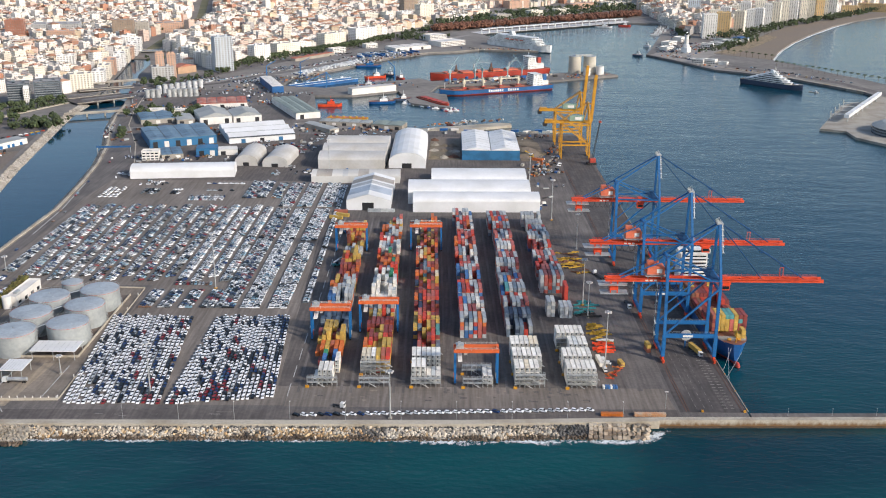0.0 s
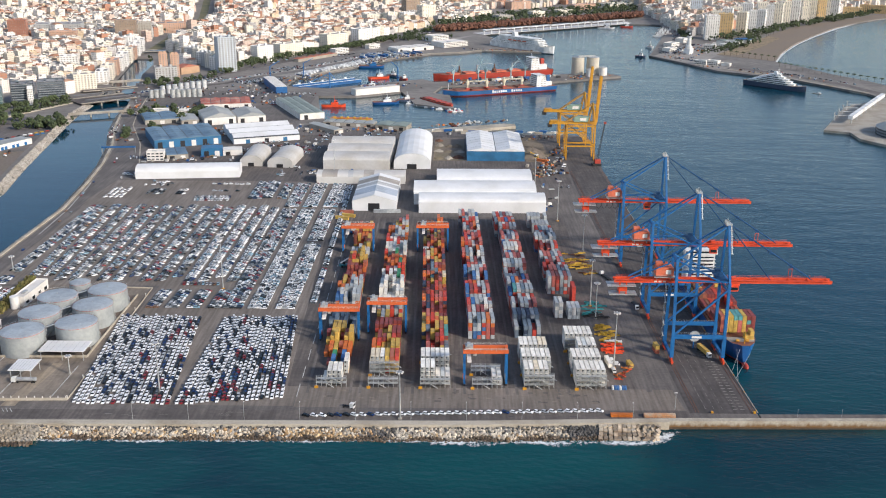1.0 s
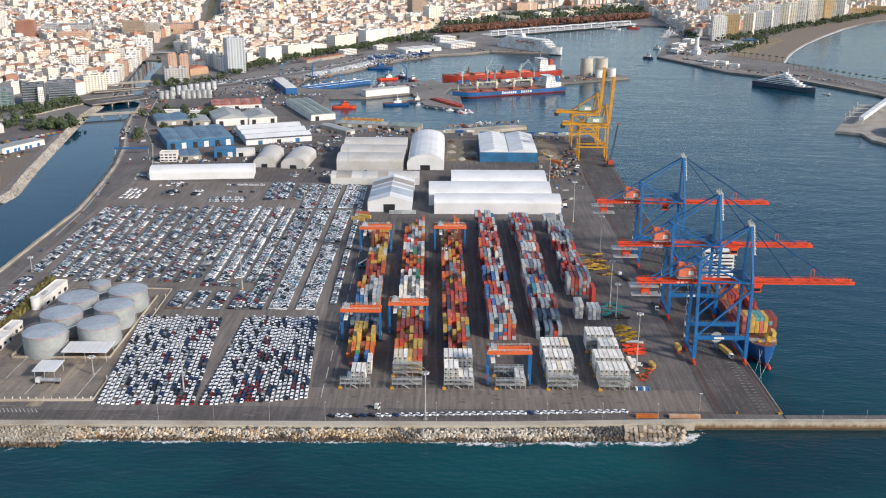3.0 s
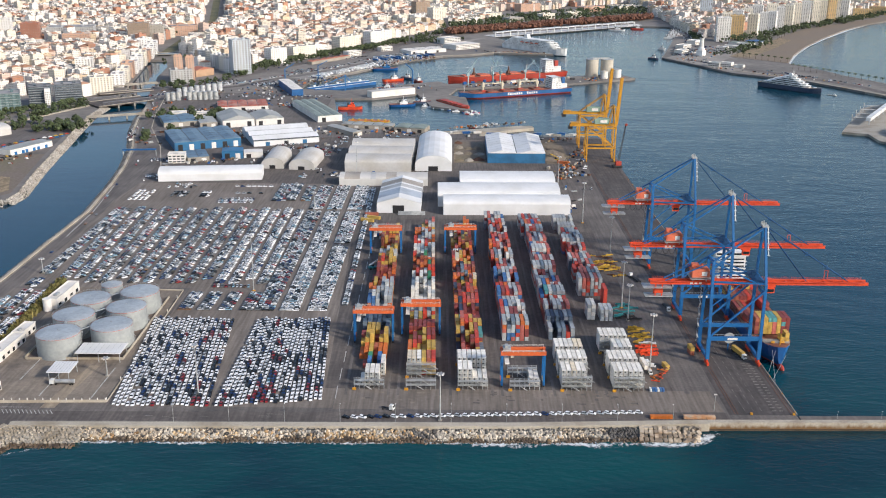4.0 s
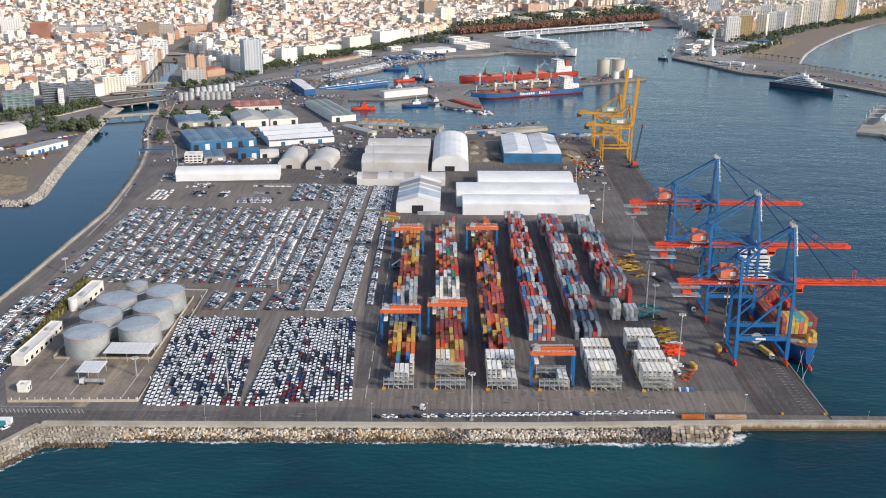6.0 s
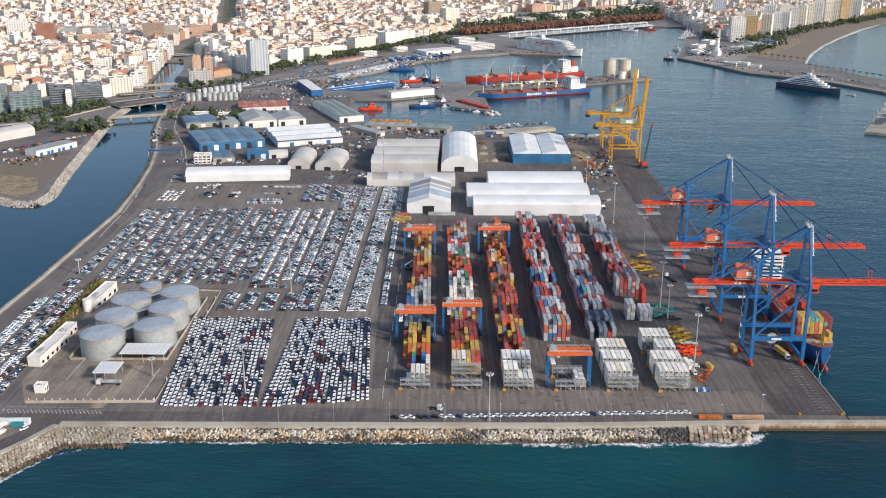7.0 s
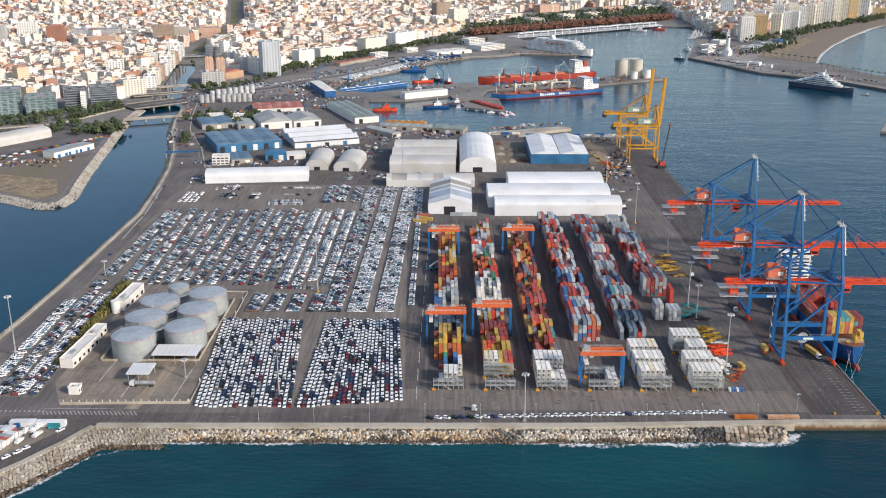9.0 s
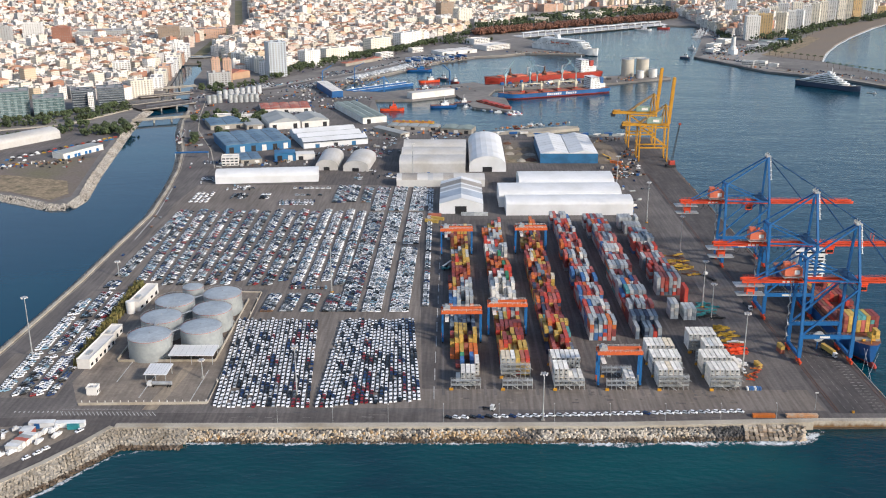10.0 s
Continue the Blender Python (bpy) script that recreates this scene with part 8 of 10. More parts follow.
def launch(x, y, rz, L, hull_m):
    """A small open boat with a low cabin."""
    e = thing("launch", x, y, -3.0, rz, "small moored harbour launch with a low cabin", "boat", "harbour boats")
    w = L * 0.17
    bm = bmesh.new()
    prism(bm, [(0, -L / 2), (w * 0.8, -L / 4), (w, 0), (w * 0.9, L / 2), (-w * 0.9, L / 2), (-w, 0), (-w * 0.8, -L / 4)], "z", -0.3, 1.1)
    part("hull", bm, hull_m, e)
    bm = bmesh.new()
    prism(bm, [(-L * 0.18, 1.12), (L * 0.2, 1.12), (L * 0.16, 2.5), (-L * 0.08, 2.5)], "x", -w * 0.6, w * 0.6)
    part("cabin", bm, M["ship_white"], e)


for a, b, n in (((-78, 1478), (-66, 1418), 9), ((-64, 1410), (-36, 1396), 10), ((-36, 1394), (2, 1356), 15), ((-20, 1388), (8, 1362), 7), ((-8, 1268), (28, 1290), 9)):
    for k in range(n):
        f = (k + random.random()) / n
        launch(a[0] + (b[0] - a[0]) * f + random.uniform(-4, 4), a[1] + (b[1] - a[1]) * f + random.uniform(-7, 7), random.uniform(40, 120), random.uniform(7, 12), random.choice((M["ship_white"], M["ship_white"], M["ship_white"], M["hull_red"], M["hull_blue"])))
# red floating barge and yellow dredger shed
e, L, w = vessel("barge", (-8, 1385), (-50, 1450), 14, 1.8, M["hull_red"], M["hull_red"], M["rust"], "long rusty red barge at the pier head", "barge", split=-1.0)
for k in range(5):
    block(e, "hatch", -5, 5, 8 + k * 13, 18 + k * 13, 1.85, 3.2, M["hull_red"])
# floating dock
fd = thing("floating_dock", -250, 1538, 0, math.degrees(math.atan2(91, 104)) , "blue floating dock with white side walls", "floating dock")
for s, m in ((-9, M["bulk_blue"]), (9, M["bulk_blue"])):
    block(fd, "side_wall", 0, 118, s - 1.2, s + 1.2, -4, 1.6, m)
    block(fd, "walkway", 0, 118, s - 1.4, s + 1.4, 1.62, 1.9, M["ship_white"])
block(fd, "pontoon", 0.5, 117.5, -7.4, 7.4, -4.2, -2.0, M["steel_grey"])
for k in range(5):
    block(fd, "deck_hut", 10 + k * 22, 14 + k * 22, 7.9, 10.1, 1.92, 4.2, M["ship_white"])
fdc = thing("dock_crane", -196, 1530, 0.05, 20, "slim blue harbour crane on the pier", "crane", "dock cranes")
for nm, a, b in (("tower", (0, 0, 0), (0, 0, 24)), ("jib", (0, 0, 23), (-34, 0, 9)), ("backstay", (0, 0, 24), (8, 0, 14))):
    bm = bmesh.new()
    beam(bm, a, b, 1.4 if nm == "tower" else 0.9)
    part(nm, bm, M["blue"], fdc)
for x, y in ((-252, 1640), (-300, 1600), (-95, 1600)):
    c = thing("dock_crane", x, y, 0.05, random.uniform(0, 180), "blue lattice harbour crane on the quay", "crane", "dock cranes")
    for nm, a, b in (("tower", (0, 0, 0), (0, 0, 22)), ("jib", (0, 0, 22), (16, 0, 30)), ("portal", (-4, 0, 6), (4, 0, 6))):
        bm = bmesh.new()
        beam(bm, a, b, 1.3 if nm == "tower" else 1.0)
        part(nm, bm, M["blue"], c)

# ---- pier buildings ----
hall(-150, 1464, 74, 15, 9, 32, M["offwhite"], M["plaster"], "white windowed store on the inner pier", 1, 0.6, doors=False)
yp = thing("dredging_pontoon", -168, 1290, SEA_Z, -6, "bright yellow dredging pontoon moored at the quay", "pontoon")
block(yp, "hull", 0, 54, 0, 12, -1, 3.6, M["mach_yellow"])
block(yp, "deck", 1, 53, 1, 11, 3.62, 3.9, M["mach_orange"])
for k in range(6):
    block(yp, "winch", 4 + k * 8.6, 6.4 + k * 8.6, 3, 8, 3.92, 5.4, M["mach_yellow"])
hall(-270, 1476, 17, 100, 10, 20.7, M["plaster"], M["bulk_blue"], "blue clad warehouse with white roof", 1, 0.8, doors=False)
hall(-172, 1248, 66, 18, 4.5, -10, M["roof_grey"], M["concrete"], "row of low grey quay huts", 5, 1.0)
hall(-104, 1226, 40, 24, 5.5, -14, M["roof_green"], M["concrete"], "green-roofed boat repair shed", 2, 1.4)
bm = bmesh.new()
prism(bm, [(-62, 1203), (-56, 1222), (58, 1266), (72, 1264), (73, 1252), (10, 1224)], "z", -5, 0.4)
tagged(obj("old_jetty", bm, M["wall_cap"]), "ochre stone jetty reaching into the basin", "jetty", kind="structure")
for k in range(26):
    bm = bmesh.new()
    box(bm, -5, 5, -1.25, 1.25, 0, 2.6)
    ob = tagged(obj("site_cabin", bm, (M["plaster"], M["concrete"], M["hull_blue"], M["roof_grey"])[k % 4]), "small site cabin on the north quay", "cabin", "site cabins")
    ob.matrix_basis = pose(-60 + k * 7.5 + random.uniform(-2, 2), 1206 + random.uniform(-8, 8) - (0.0 if k > 8 else -8), 0.02, 0, 0, random.uniform(-15, 25))


def silo(x, y, r, h, m, label, group):
    e = thing("silo", x, y, 0.05, 0, label, "silo", group)
    bm = bmesh.new()
    tube(bm, (0, 0, 0), (0, 0, h), r, n=24)
    part("shell", bm, m, e)
    bm = bmesh.new()
    tube(bm, (0, 0, h + 0.02), (0, 0, h + r * 0.22), r * 1.01, 0.4, n=24)
    part("roof", bm, M["galv"], e)


M["silo_white"] = mat("pale_silo_steel", (0.62, 0.63, 0.63), 0.4, 0.2, vary=0.1, big=0.2, small=1.0)
M["silo_cream"] = mat("silo_concrete", (0.50, 0.46, 0.38), 0.8, vary=0.08, big=0.05, small=0.5, col2=(0.40, 0.36, 0.3))
for x in (204, 229):
    silo(x, 1689, 10.5, 29, M["silo_cream"], "tall cream concrete grain silo on the pier", "grain silos")
silo(222, 1668, 6, 12, M["plaster"], "small white silo beside the big ones", "grain silos")
silo(245, 1676, 6.5, 14, M["plaster"], "white cement silo at the pier head", "grain silos")
bm = bmesh.new()
beam(bm, (204, 1684, 31), (232, 1688, 31), 3, 2.4)
tagged(obj("conveyor_bridge", bm, M["galv"]), "grey conveyor gallery over the silos", "conveyor")
for k in range(30):
    bm = bmesh.new()
    s = random.uniform(2, 5)
    box(bm, -s, s, -1.5, 1.5, 0, random.uniform(2, 4))
    ob = tagged(obj("cargo_stack", bm, random.choice((M["plaster"], M["dark"], M["rust"], M["hull_blue"], M["concrete"]))), "stacked cargo on the bulk pier", "cargo", "pier cargo")
    f = random.random()
    ob.matrix_basis = pose(-20 + 200 * f, 1600 + 66 * f + random.uniform(-14, 10), 0.05, 0, 0, random.uniform(0, 60))
for k in range(10):
    if k != 3:
        silo(-444 + 7.4 * k, 1434 + 1.6 * k, 3.6, 11 + (k % 3) * 0.5, M["galv"], "dull steel storage silo near the river", "steel silos")
for k in range(8):
    silo(-436 + 7.0 * k, 1466 + 7.6 * k, 3.6, 12 + (k % 2) * 0.8, M["silo_white"], "pale steel storage silo in the rear row", "steel silos")
M["red_roof"] = mat("red_tile_roof", (0.40, 0.13, 0.08), 0.8, vary=0.2, big=0.06, small=0.4, col2=(0.36, 0.2, 0.14))
PL_BRICK = mat("ochre_render", (0.46, 0.30, 0.19), 0.85, vary=0.1, big=0.05, small=0.4)
# pale shore cranes of the bulk pier
M["crane_teal"] = mat("pale_teal_steel", (0.30, 0.42, 0.44), 0.5, vary=0.1)
for x, y, rz, up in ((-6, 1588, 30, 40), (34, 1606, 60, 36), (46, 1612, 150, 38), (88, 1630, 20, 34), (112, 1640, 160, 36)):
    c = thing("dock_crane", x, y, 0.02, rz, "slim pale teal jib crane on the bulk pier", "crane", "dock cranes")
    for nm, a, b, t in (("tower", (0, 0, 0), (0, 0, 20), 1.6), ("jib", (0, 0, 18), (16, 0, up), 0.7), ("backstay", (-3, 0, 20), (16, 0, up), 0.3)):
        bm = bmesh.new()
        beam(bm, a, b, t)
        part(nm, bm, M["crane_teal"], c)
    block(c, "cab", -3, 2, -1.5, 1.5, 15, 19, M["crane_teal"])
# cruise terminal and sheds on the north quay
hall(-112, 1952, 82, 40, 6, 34, M["plaster"], M["plaster"], "white-roofed quay market shed", 3, 1.0)
flat_house(-48, 2112, 40, 30, 12, 32, "cream old customs house with flat roof", 6)
flat_house(-24, 2022, 62, 44, 9, 38, "low grey cruise terminal with terraces", 8)
hall(-285, 1806, 107, 12, 5, 56, M["red_roof"], M["concrete"], "long low harbour office with a red tiled end", 6, 1.6, doors=False)
flat_house(-229, 1911, 33, 16, 9, 47, "cream square harbour building by the avenue", 6)
flat_house(-172, 1993, 27, 14, 8, 40, "small cream customs house on the avenue", 5)
hall(-456, 1650, 38, 20, 11, 53, M["red_roof"], PL_BRICK, "ochre house with a red hipped roof by the river", 1, 4, doors=False)
# boats and trucks laid up on the north quay
for k in range(130):
    f, g = random.random(), random.random()
    x, y = -262 + 92 * f + 10 * g, 1660 + 150 * f - 22 * g + 8
    bm = bmesh.new()
    L2, w2 = random.uniform(7, 12), random.uniform(2.2, 3.2)
    prism(bm, [(0, 0.6), (L2 * 0.85, 0.6), (L2, 1.8), (L2 * 0.5, 2.3), (0, 2.0)], "x", -w2 / 2, w2 / 2)
    box(bm, -w2 * 0.3, w2 * 0.3, L2 * 0.2, L2 * 0.5, 2.1, 3.2)
    ob = tagged(obj("laid_up_boat", bm, M["ship_white"]), "white motor boat laid up ashore", "boat", "laid-up boats")
    ob.matrix_basis = pose(x, y, 0.05, 0, 0, 60 + random.uniform(-15, 15))
for k in range(46):
    f = k / 46
    bm = bmesh.new()
    box(bm, -1.3, 1.3, -6, 6, 0.9, 4)
    ob = tagged(obj("lorry_trailer", bm, random.choice((M["ship_white"], M["hull_blue"], M["blue"], M["ship_white"], M["roof_grey"]))), "box lorry trailer parked on the quay", "trailer", "lorry trailers")
    ob.matrix_basis = pose(-176 + 96 * f + random.uniform(-12, 12), 1880 + 66 * f + random.uniform(-24, 14), 0.05, 0, 0, 50 + random.uniform(-10, 10))

# ---- city ----
# glass: default pane colour is paled for shutters and for distant haze
def facade(name, col, col2, glass=(0.20, 0.185, 0.175), wx=3.3, wz=3.1, fill=0.38):
    """Rendered wall with storeys of small windows for houses seen from far off."""
    m = mat(name, col, 0.85, vary=0.08, big=0.02, small=0.25, col2=col2, island=0.16)
    n, l = m.node_tree.nodes, m.node_tree.links
    b = n["Principled BSDF"]
    src = b.inputs["Base Color"].links[0].from_socket
    geo = n.new("ShaderNodeNewGeometry")
    cr, dt = n.new("ShaderNodeVectorMath"), n.new("ShaderNodeVectorMath")
    cr.operation, dt.operation = "CROSS_PRODUCT", "DOT_PRODUCT"
    l.new(geo.outputs["Normal"], cr.inputs[0])
    cr.inputs[1].default_value = (0, 0, 1)
    l.new(cr.outputs[0], dt.inputs[0])
    l.new(geo.outputs["Position"], dt.inputs[1])
    sp = n.new("ShaderNodeSeparateXYZ")
    l.new(geo.outputs["Position"], sp.inputs[0])

    def band(sock, size, width):
        a, f, c = n.new("ShaderNodeMath"), n.new("ShaderNodeMath"), n.new("ShaderNodeMath")
        a.operation, f.operation, c.operation = "DIVIDE", "FRACT", "LESS_THAN"
        a.inputs[1].default_value, c.inputs[1].default_value = size, width
        l.new(sock, a.inputs[0])
        l.new(a.outputs[0], f.inputs[0])
        l.new(f.outputs[0], c.inputs[0])
        return c.outputs[0]

    mu = n.new("ShaderNodeMath")
    mu.operation = "MULTIPLY"
    l.new(band(dt.outputs["Value"], wx, fill), mu.inputs[0])
    l.new(band(sp.outputs[2], wz, 0.5), mu.inputs[1])
    mix = n.new("ShaderNodeMix")
    mix.data_type = "RGBA"
    l.new(mu.outputs[0], mix.inputs["Factor"])
    l.new(src, mix.inputs["A"])
    mix.inputs["B"].default_value = (*glass, 1)
    l.new(mix.outputs["Result"], b.inputs["Base Color"])
    return m


CITY = [facade("house_white", (0.82, 0.765, 0.70), (0.74, 0.68, 0.60)), facade("house_cream", (0.74, 0.67, 0.55), (0.66, 0.58, 0.46)), facade("house_ochre", (0.68, 0.53, 0.36), (0.58, 0.45, 0.3)), facade("house_pink", (0.70, 0.52, 0.42), (0.60, 0.45, 0.36)), facade("house_grey", (0.50, 0.48, 0.46), (0.42, 0.40, 0.38)), facade("house_brick", (0.46, 0.22, 0.13), (0.40, 0.18, 0.11)),
        mat("roof_terracotta", (0.42, 0.215, 0.125), 0.9, vary=0.15, big=0.03, small=0.3, col2=(0.36, 0.25, 0.19), island=0.25), mat("roof_white", (0.74, 0.69, 0.62), 0.85, vary=0.1, big=0.03, small=0.2, col2=(0.6, 0.56, 0.5), island=0.2), mat("roof_clay_terrace", (0.52, 0.42, 0.34), 0.9, vary=0.12, big=0.03, small=0.2, island=0.25), mat("roof_gravel", (0.36, 0.35, 0.34), 0.9, vary=0.12, big=0.03, small=0.2, island=0.25)]


def house(w, d, h, wall, roof, hip, rng, mats=True):
    """Walls, a flat terrace with parapet and stair hut, or a hipped tile roof. Returns vertices, faces, materials."""
    V, F, K = [], [], []

    def bx(x0, x1, y0, y1, z0, z1, m, top=None):
        n = len(V)
        V.extend([(x0, y0, z0), (x1, y0, z0), (x1, y1, z0), (x0, y1, z0), (x0, y0, z1), (x1, y0, z1), (x1, y1, z1), (x0, y1, z1)])
        for f in ((0, 1, 5, 4), (1, 2, 6, 5), (2, 3, 7, 6), (3, 0, 4, 7)):
            F.append(tuple(n + i for i in f))
            K.append(m)
        F.append((n + 4, n + 5, n + 6, n + 7))
        K.append(m if top is None else top)

    x, y = w / 2, d / 2
    bx(-x, x, -y, y, 0, h, wall, roof)
    if hip:
        n = len(V)
        r = min(x, y) * 0.45
        V.extend([(-x - 0.4, -y - 0.4, h + 0.02), (x + 0.4, -y - 0.4, h + 0.02), (x + 0.4, y + 0.4, h + 0.02), (-x - 0.4, y + 0.4, h + 0.02)])
        if w > d:
            V.extend([(-x + y, 0, h + r), (x - y, 0, h + r)])
            fs = ((0, 1, 5, 4), (1, 2, 5), (2, 3, 4, 5), (3, 0, 4))
        else:
            V.extend([(0, -y + x, h + r), (0, y - x, h + r)])
            fs = ((0, 1, 4), (1, 2, 5, 4), (2, 3, 5), (3, 0, 4, 5))
        for f in fs:
            F.append(tuple(n + i for i in f))
            K.append(6)
    else:
        t = 0.35
        for a in ((-x, x, -y, -y + t), (-x, x, y - t, y), (-x, -x + t, -y + t, y - t), (x - t, x, -y + t, y - t)):
            bx(*a, h + 0.01, h + 1.1, wall)
        for _ in range(rng.choice((1, 1, 2, 3))):
            cx, cy, s = rng.uniform(-x * 0.55, x * 0.55), rng.uniform(-y * 0.55, y * 0.55), rng.uniform(1.5, 3.2)
            bx(cx - s, cx + s, cy - s * 0.8, cy + s * 0.8, h + 0.02, h + rng.uniform(2, 3.4), wall if rng.random() < 0.7 else 7, 7 if rng.random() < 0.5 else 6)
    return V, F, K


def near_poly(x, y, pts, dist):
    p = Vector((x, y))
    for a, b in zip(pts, pts[1:]):
        a, b = Vector(a), Vector(b)
        t = max(0, min(1, (p - a).dot(b - a) / (b - a).length_squared))
        if (p - (a + (b - a) * t)).length < dist:
            return True
    return False


CHANNEL = [(-577, 1850), (-606, 2060), (-622, 2400), (-632, 2570), (-700, 2860), (-790, 3290), (-900, 3800)]
AVENUE = [(-500, 1500), (-440, 1620), (-372, 1752), (-290, 1905), (-222, 1990), (-150, 2130), (-60, 2330), (60, 2480)]
LANDMARKS = []          # (x, y, half width, half depth)


def city_free(x, y):
    """Whether an ordinary house may stand here."""
    if abs(x + 35) > y * 0.47 + 90:
        return False
    if near_poly(x, y, CHANNEL, 34) or near_poly(x, y, WEST_BANK[8:], 42) or near_poly(x, y, EAST_BANK[:5], 55):
        return False
    for lx, ly, hw, hd in LANDMARKS:
        if abs(x - lx) < hw + 12 and abs(y - ly) < hd + 12:
            return False
    if x < -500 and y < 2050 and x < -520 - (y - 1400) * 0.14:
        return y > 1465 + max(0, (-620 - x)) * 0.05
    if x <= -590:
        return y > 1950
    if x < -60:
        return y > 1735 + 1.92 * (x + 400) + 20 and y > 1735
    if x < 520:
        return y > 2460 + 0.93 * (x + 60) + (200 if x > 60 else 0) and (x < 60 or math.sin(x * 0.03) + math.sin(y * 0.037) > 0.1 or y > 3050)
    return y > 2300 + 1.07 * (x - 560) and x < 1500


M["shutter"] = mat("shuttered_glass", (0.20, 0.185, 0.17), 0.5, vary=0.2, big=0.1, small=0.5, col2=(0.36, 0.33, 0.29), island=0.5)


def balcony_block(name, x, y, w, d, h, rz, wall_m, label, cat="apartment block", roof_m=None, rail=None, group="city blocks", storeys=None, front_only=False, bays=0):
    """A taller block: walls, a window band on each storey and face, floor slabs, parapet and roof huts."""
    LANDMARKS.append((x, y, w / 2, d / 2))
    e = thing(name, x, y, 0.0, rz, label, cat, group)
    bm = bmesh.new()
    box(bm, -w / 2, w / 2, -d / 2, d / 2, 0, h)
    wl = part("wall", bm, wall_m, e)
    n = storeys or max(2, int(h / 3.1))
    far = y > 1760 or group == "beach towers"
    bal, win = bmesh.new(), bmesh.new()
    for k in range(n):
        z = h * k / n
        s = h / n
        if not far and k:
            bal, win = bmesh.new(), bmesh.new()
        box(bal, -w / 2 - 0.7, w / 2 + 0.4, -d / 2 - 0.9, -d / 2 - 0.02, z + s - 0.3, z + s - 0.02)
        box(bal, -w / 2 - 0.7, w / 2 + 0.4, -d / 2 - 0.9, -d / 2 - 0.78, z + s - 0.02, z + s + 0.7)
        q = max(0, bays or max(3, int(w / 4.5)))
        for i in range(q):
            c = -w / 2 + w * (i + 0.5) / q
            box(win, c - w / q * (0.17 if far else 0.26), c + w / q * (0.17 if far else 0.26), -d / 2 - 0.06, -d / 2 - 0.005, z + 0.8, z + s - 0.7)
        qd = max(2, int(d / 5)) if q else 0
        for i in range(qd):
            c = -d / 2 + d * (i + 0.5) / qd
            for sx in (-1, 1):
                xx = sx * (w / 2 + 0.03)
                box(win, xx - 0.025, xx + 0.025, c - d / qd * 0.24, c + d / qd * 0.24, z + 0.9, z + s - 0.8)
        if not q:
            bal.free()
            win.free()
            block(e, "floor_band", -w / 2 - 0.15, w / 2 + 0.15, -d / 2 - 0.15, d / 2 + 0.15, z + s - 0.25, z + s - 0.02, PL["grey"])
            bal, win = bmesh.new(), bmesh.new()
        elif not far:
            part("balcony", bal, rail or wall_m, e)
            tagged(part("window_strip", win, M["shutter"], e), kind="stuff")
    if far and q:
        tagged(part("balcony_band", bal, rail or wall_m, e), kind="stuff")
        tagged(part("window_grid", win, M["shutter"], e), kind="stuff")
    bm = bmesh.new()
    for a in ((-w / 2, w / 2, -d / 2, -d / 2 + 0.4), (-w / 2, w / 2, d / 2 - 0.4, d / 2), (-w / 2, -w / 2 + 0.4, -d / 2 + 0.4, d / 2 - 0.4), (w / 2 - 0.4, w / 2, -d / 2 + 0.4, d / 2 - 0.4)):
        box(bm, *a, h + 0.01, h + 1.2)
    part("parapet", bm, wall_m, e)
    bm = bmesh.new()
    box(bm, -w / 2 + 0.45, w / 2 - 0.45, -d / 2 + 0.45, d / 2 - 0.45, h + 0.01, h + 0.15)
    part("roof", bm, roof_m or CITY[9], e)
    for c in (-0.2, 0.25):
        bm = bmesh.new()
        box(bm, w * c - 2, w * c + 2, -2, 2.4, h + 0.16, h + 3.4)
        part("roof_hut", bm, wall_m, e)


PL = {k: mat("plaster_" + k, c, 0.85, vary=0.07, big=0.03, small=0.3, col2=tuple(v * 0.85 for v in c)) for k, c in dict(white=(0.84, 0.82, 0.78), cream=(0.84, 0.78, 0.66), ochre=(0.70, 0.50, 0.25), brown=(0.36, 0.27, 0.20), brick=(0.40, 0.17, 0.11), salmon=(0.60, 0.38, 0.27), grey=(0.50, 0.50, 0.49), bluewhite=(0.66, 0.70, 0.73), bluegrey=(0.52, 0.57, 0.61), concrete=(0.45, 0.42, 0.37)).items()}
# harbour front, left to right: x, y, width, height, depth, turn, colour
for x, y, w, h, d, rz, c, lab in ((-391, 1695, 30, 57, 24, 28, "bluegrey", "slim white tower block with pale blue balconies"), (-353, 1822, 34, 27, 22, 45, "white", "white apartment block on the harbour avenue"), (-316, 1890, 52, 23, 22, 45, "cream", "cream apartment block with regular windows"),
                                  (-244, 2016, 55, 27, 24, 48, "cream", "cream civic block facing the harbour"), (-188, 2100, 60, 29, 24, 48, "white", "white apartment block with many windows"), (-200, 2458, 46, 24, 22, 40, "cream", "cream block behind the avenue"),
                                  (-155, 2460, 34, 28, 22, 40, "cream", "pale yellow block behind the avenue"), (-118, 2462, 32, 28, 22, 40, "white", "white block by the park"), (-71, 2515, 40, 41, 26, 35, "cream", "tall cream hotel with banded floors"), (-116, 2670, 42, 43, 24, 35, "brown", "brown hotel tower in the old town")):
    balcony_block("apartment_block", x, y, w, d, h, rz, PL[c], lab)
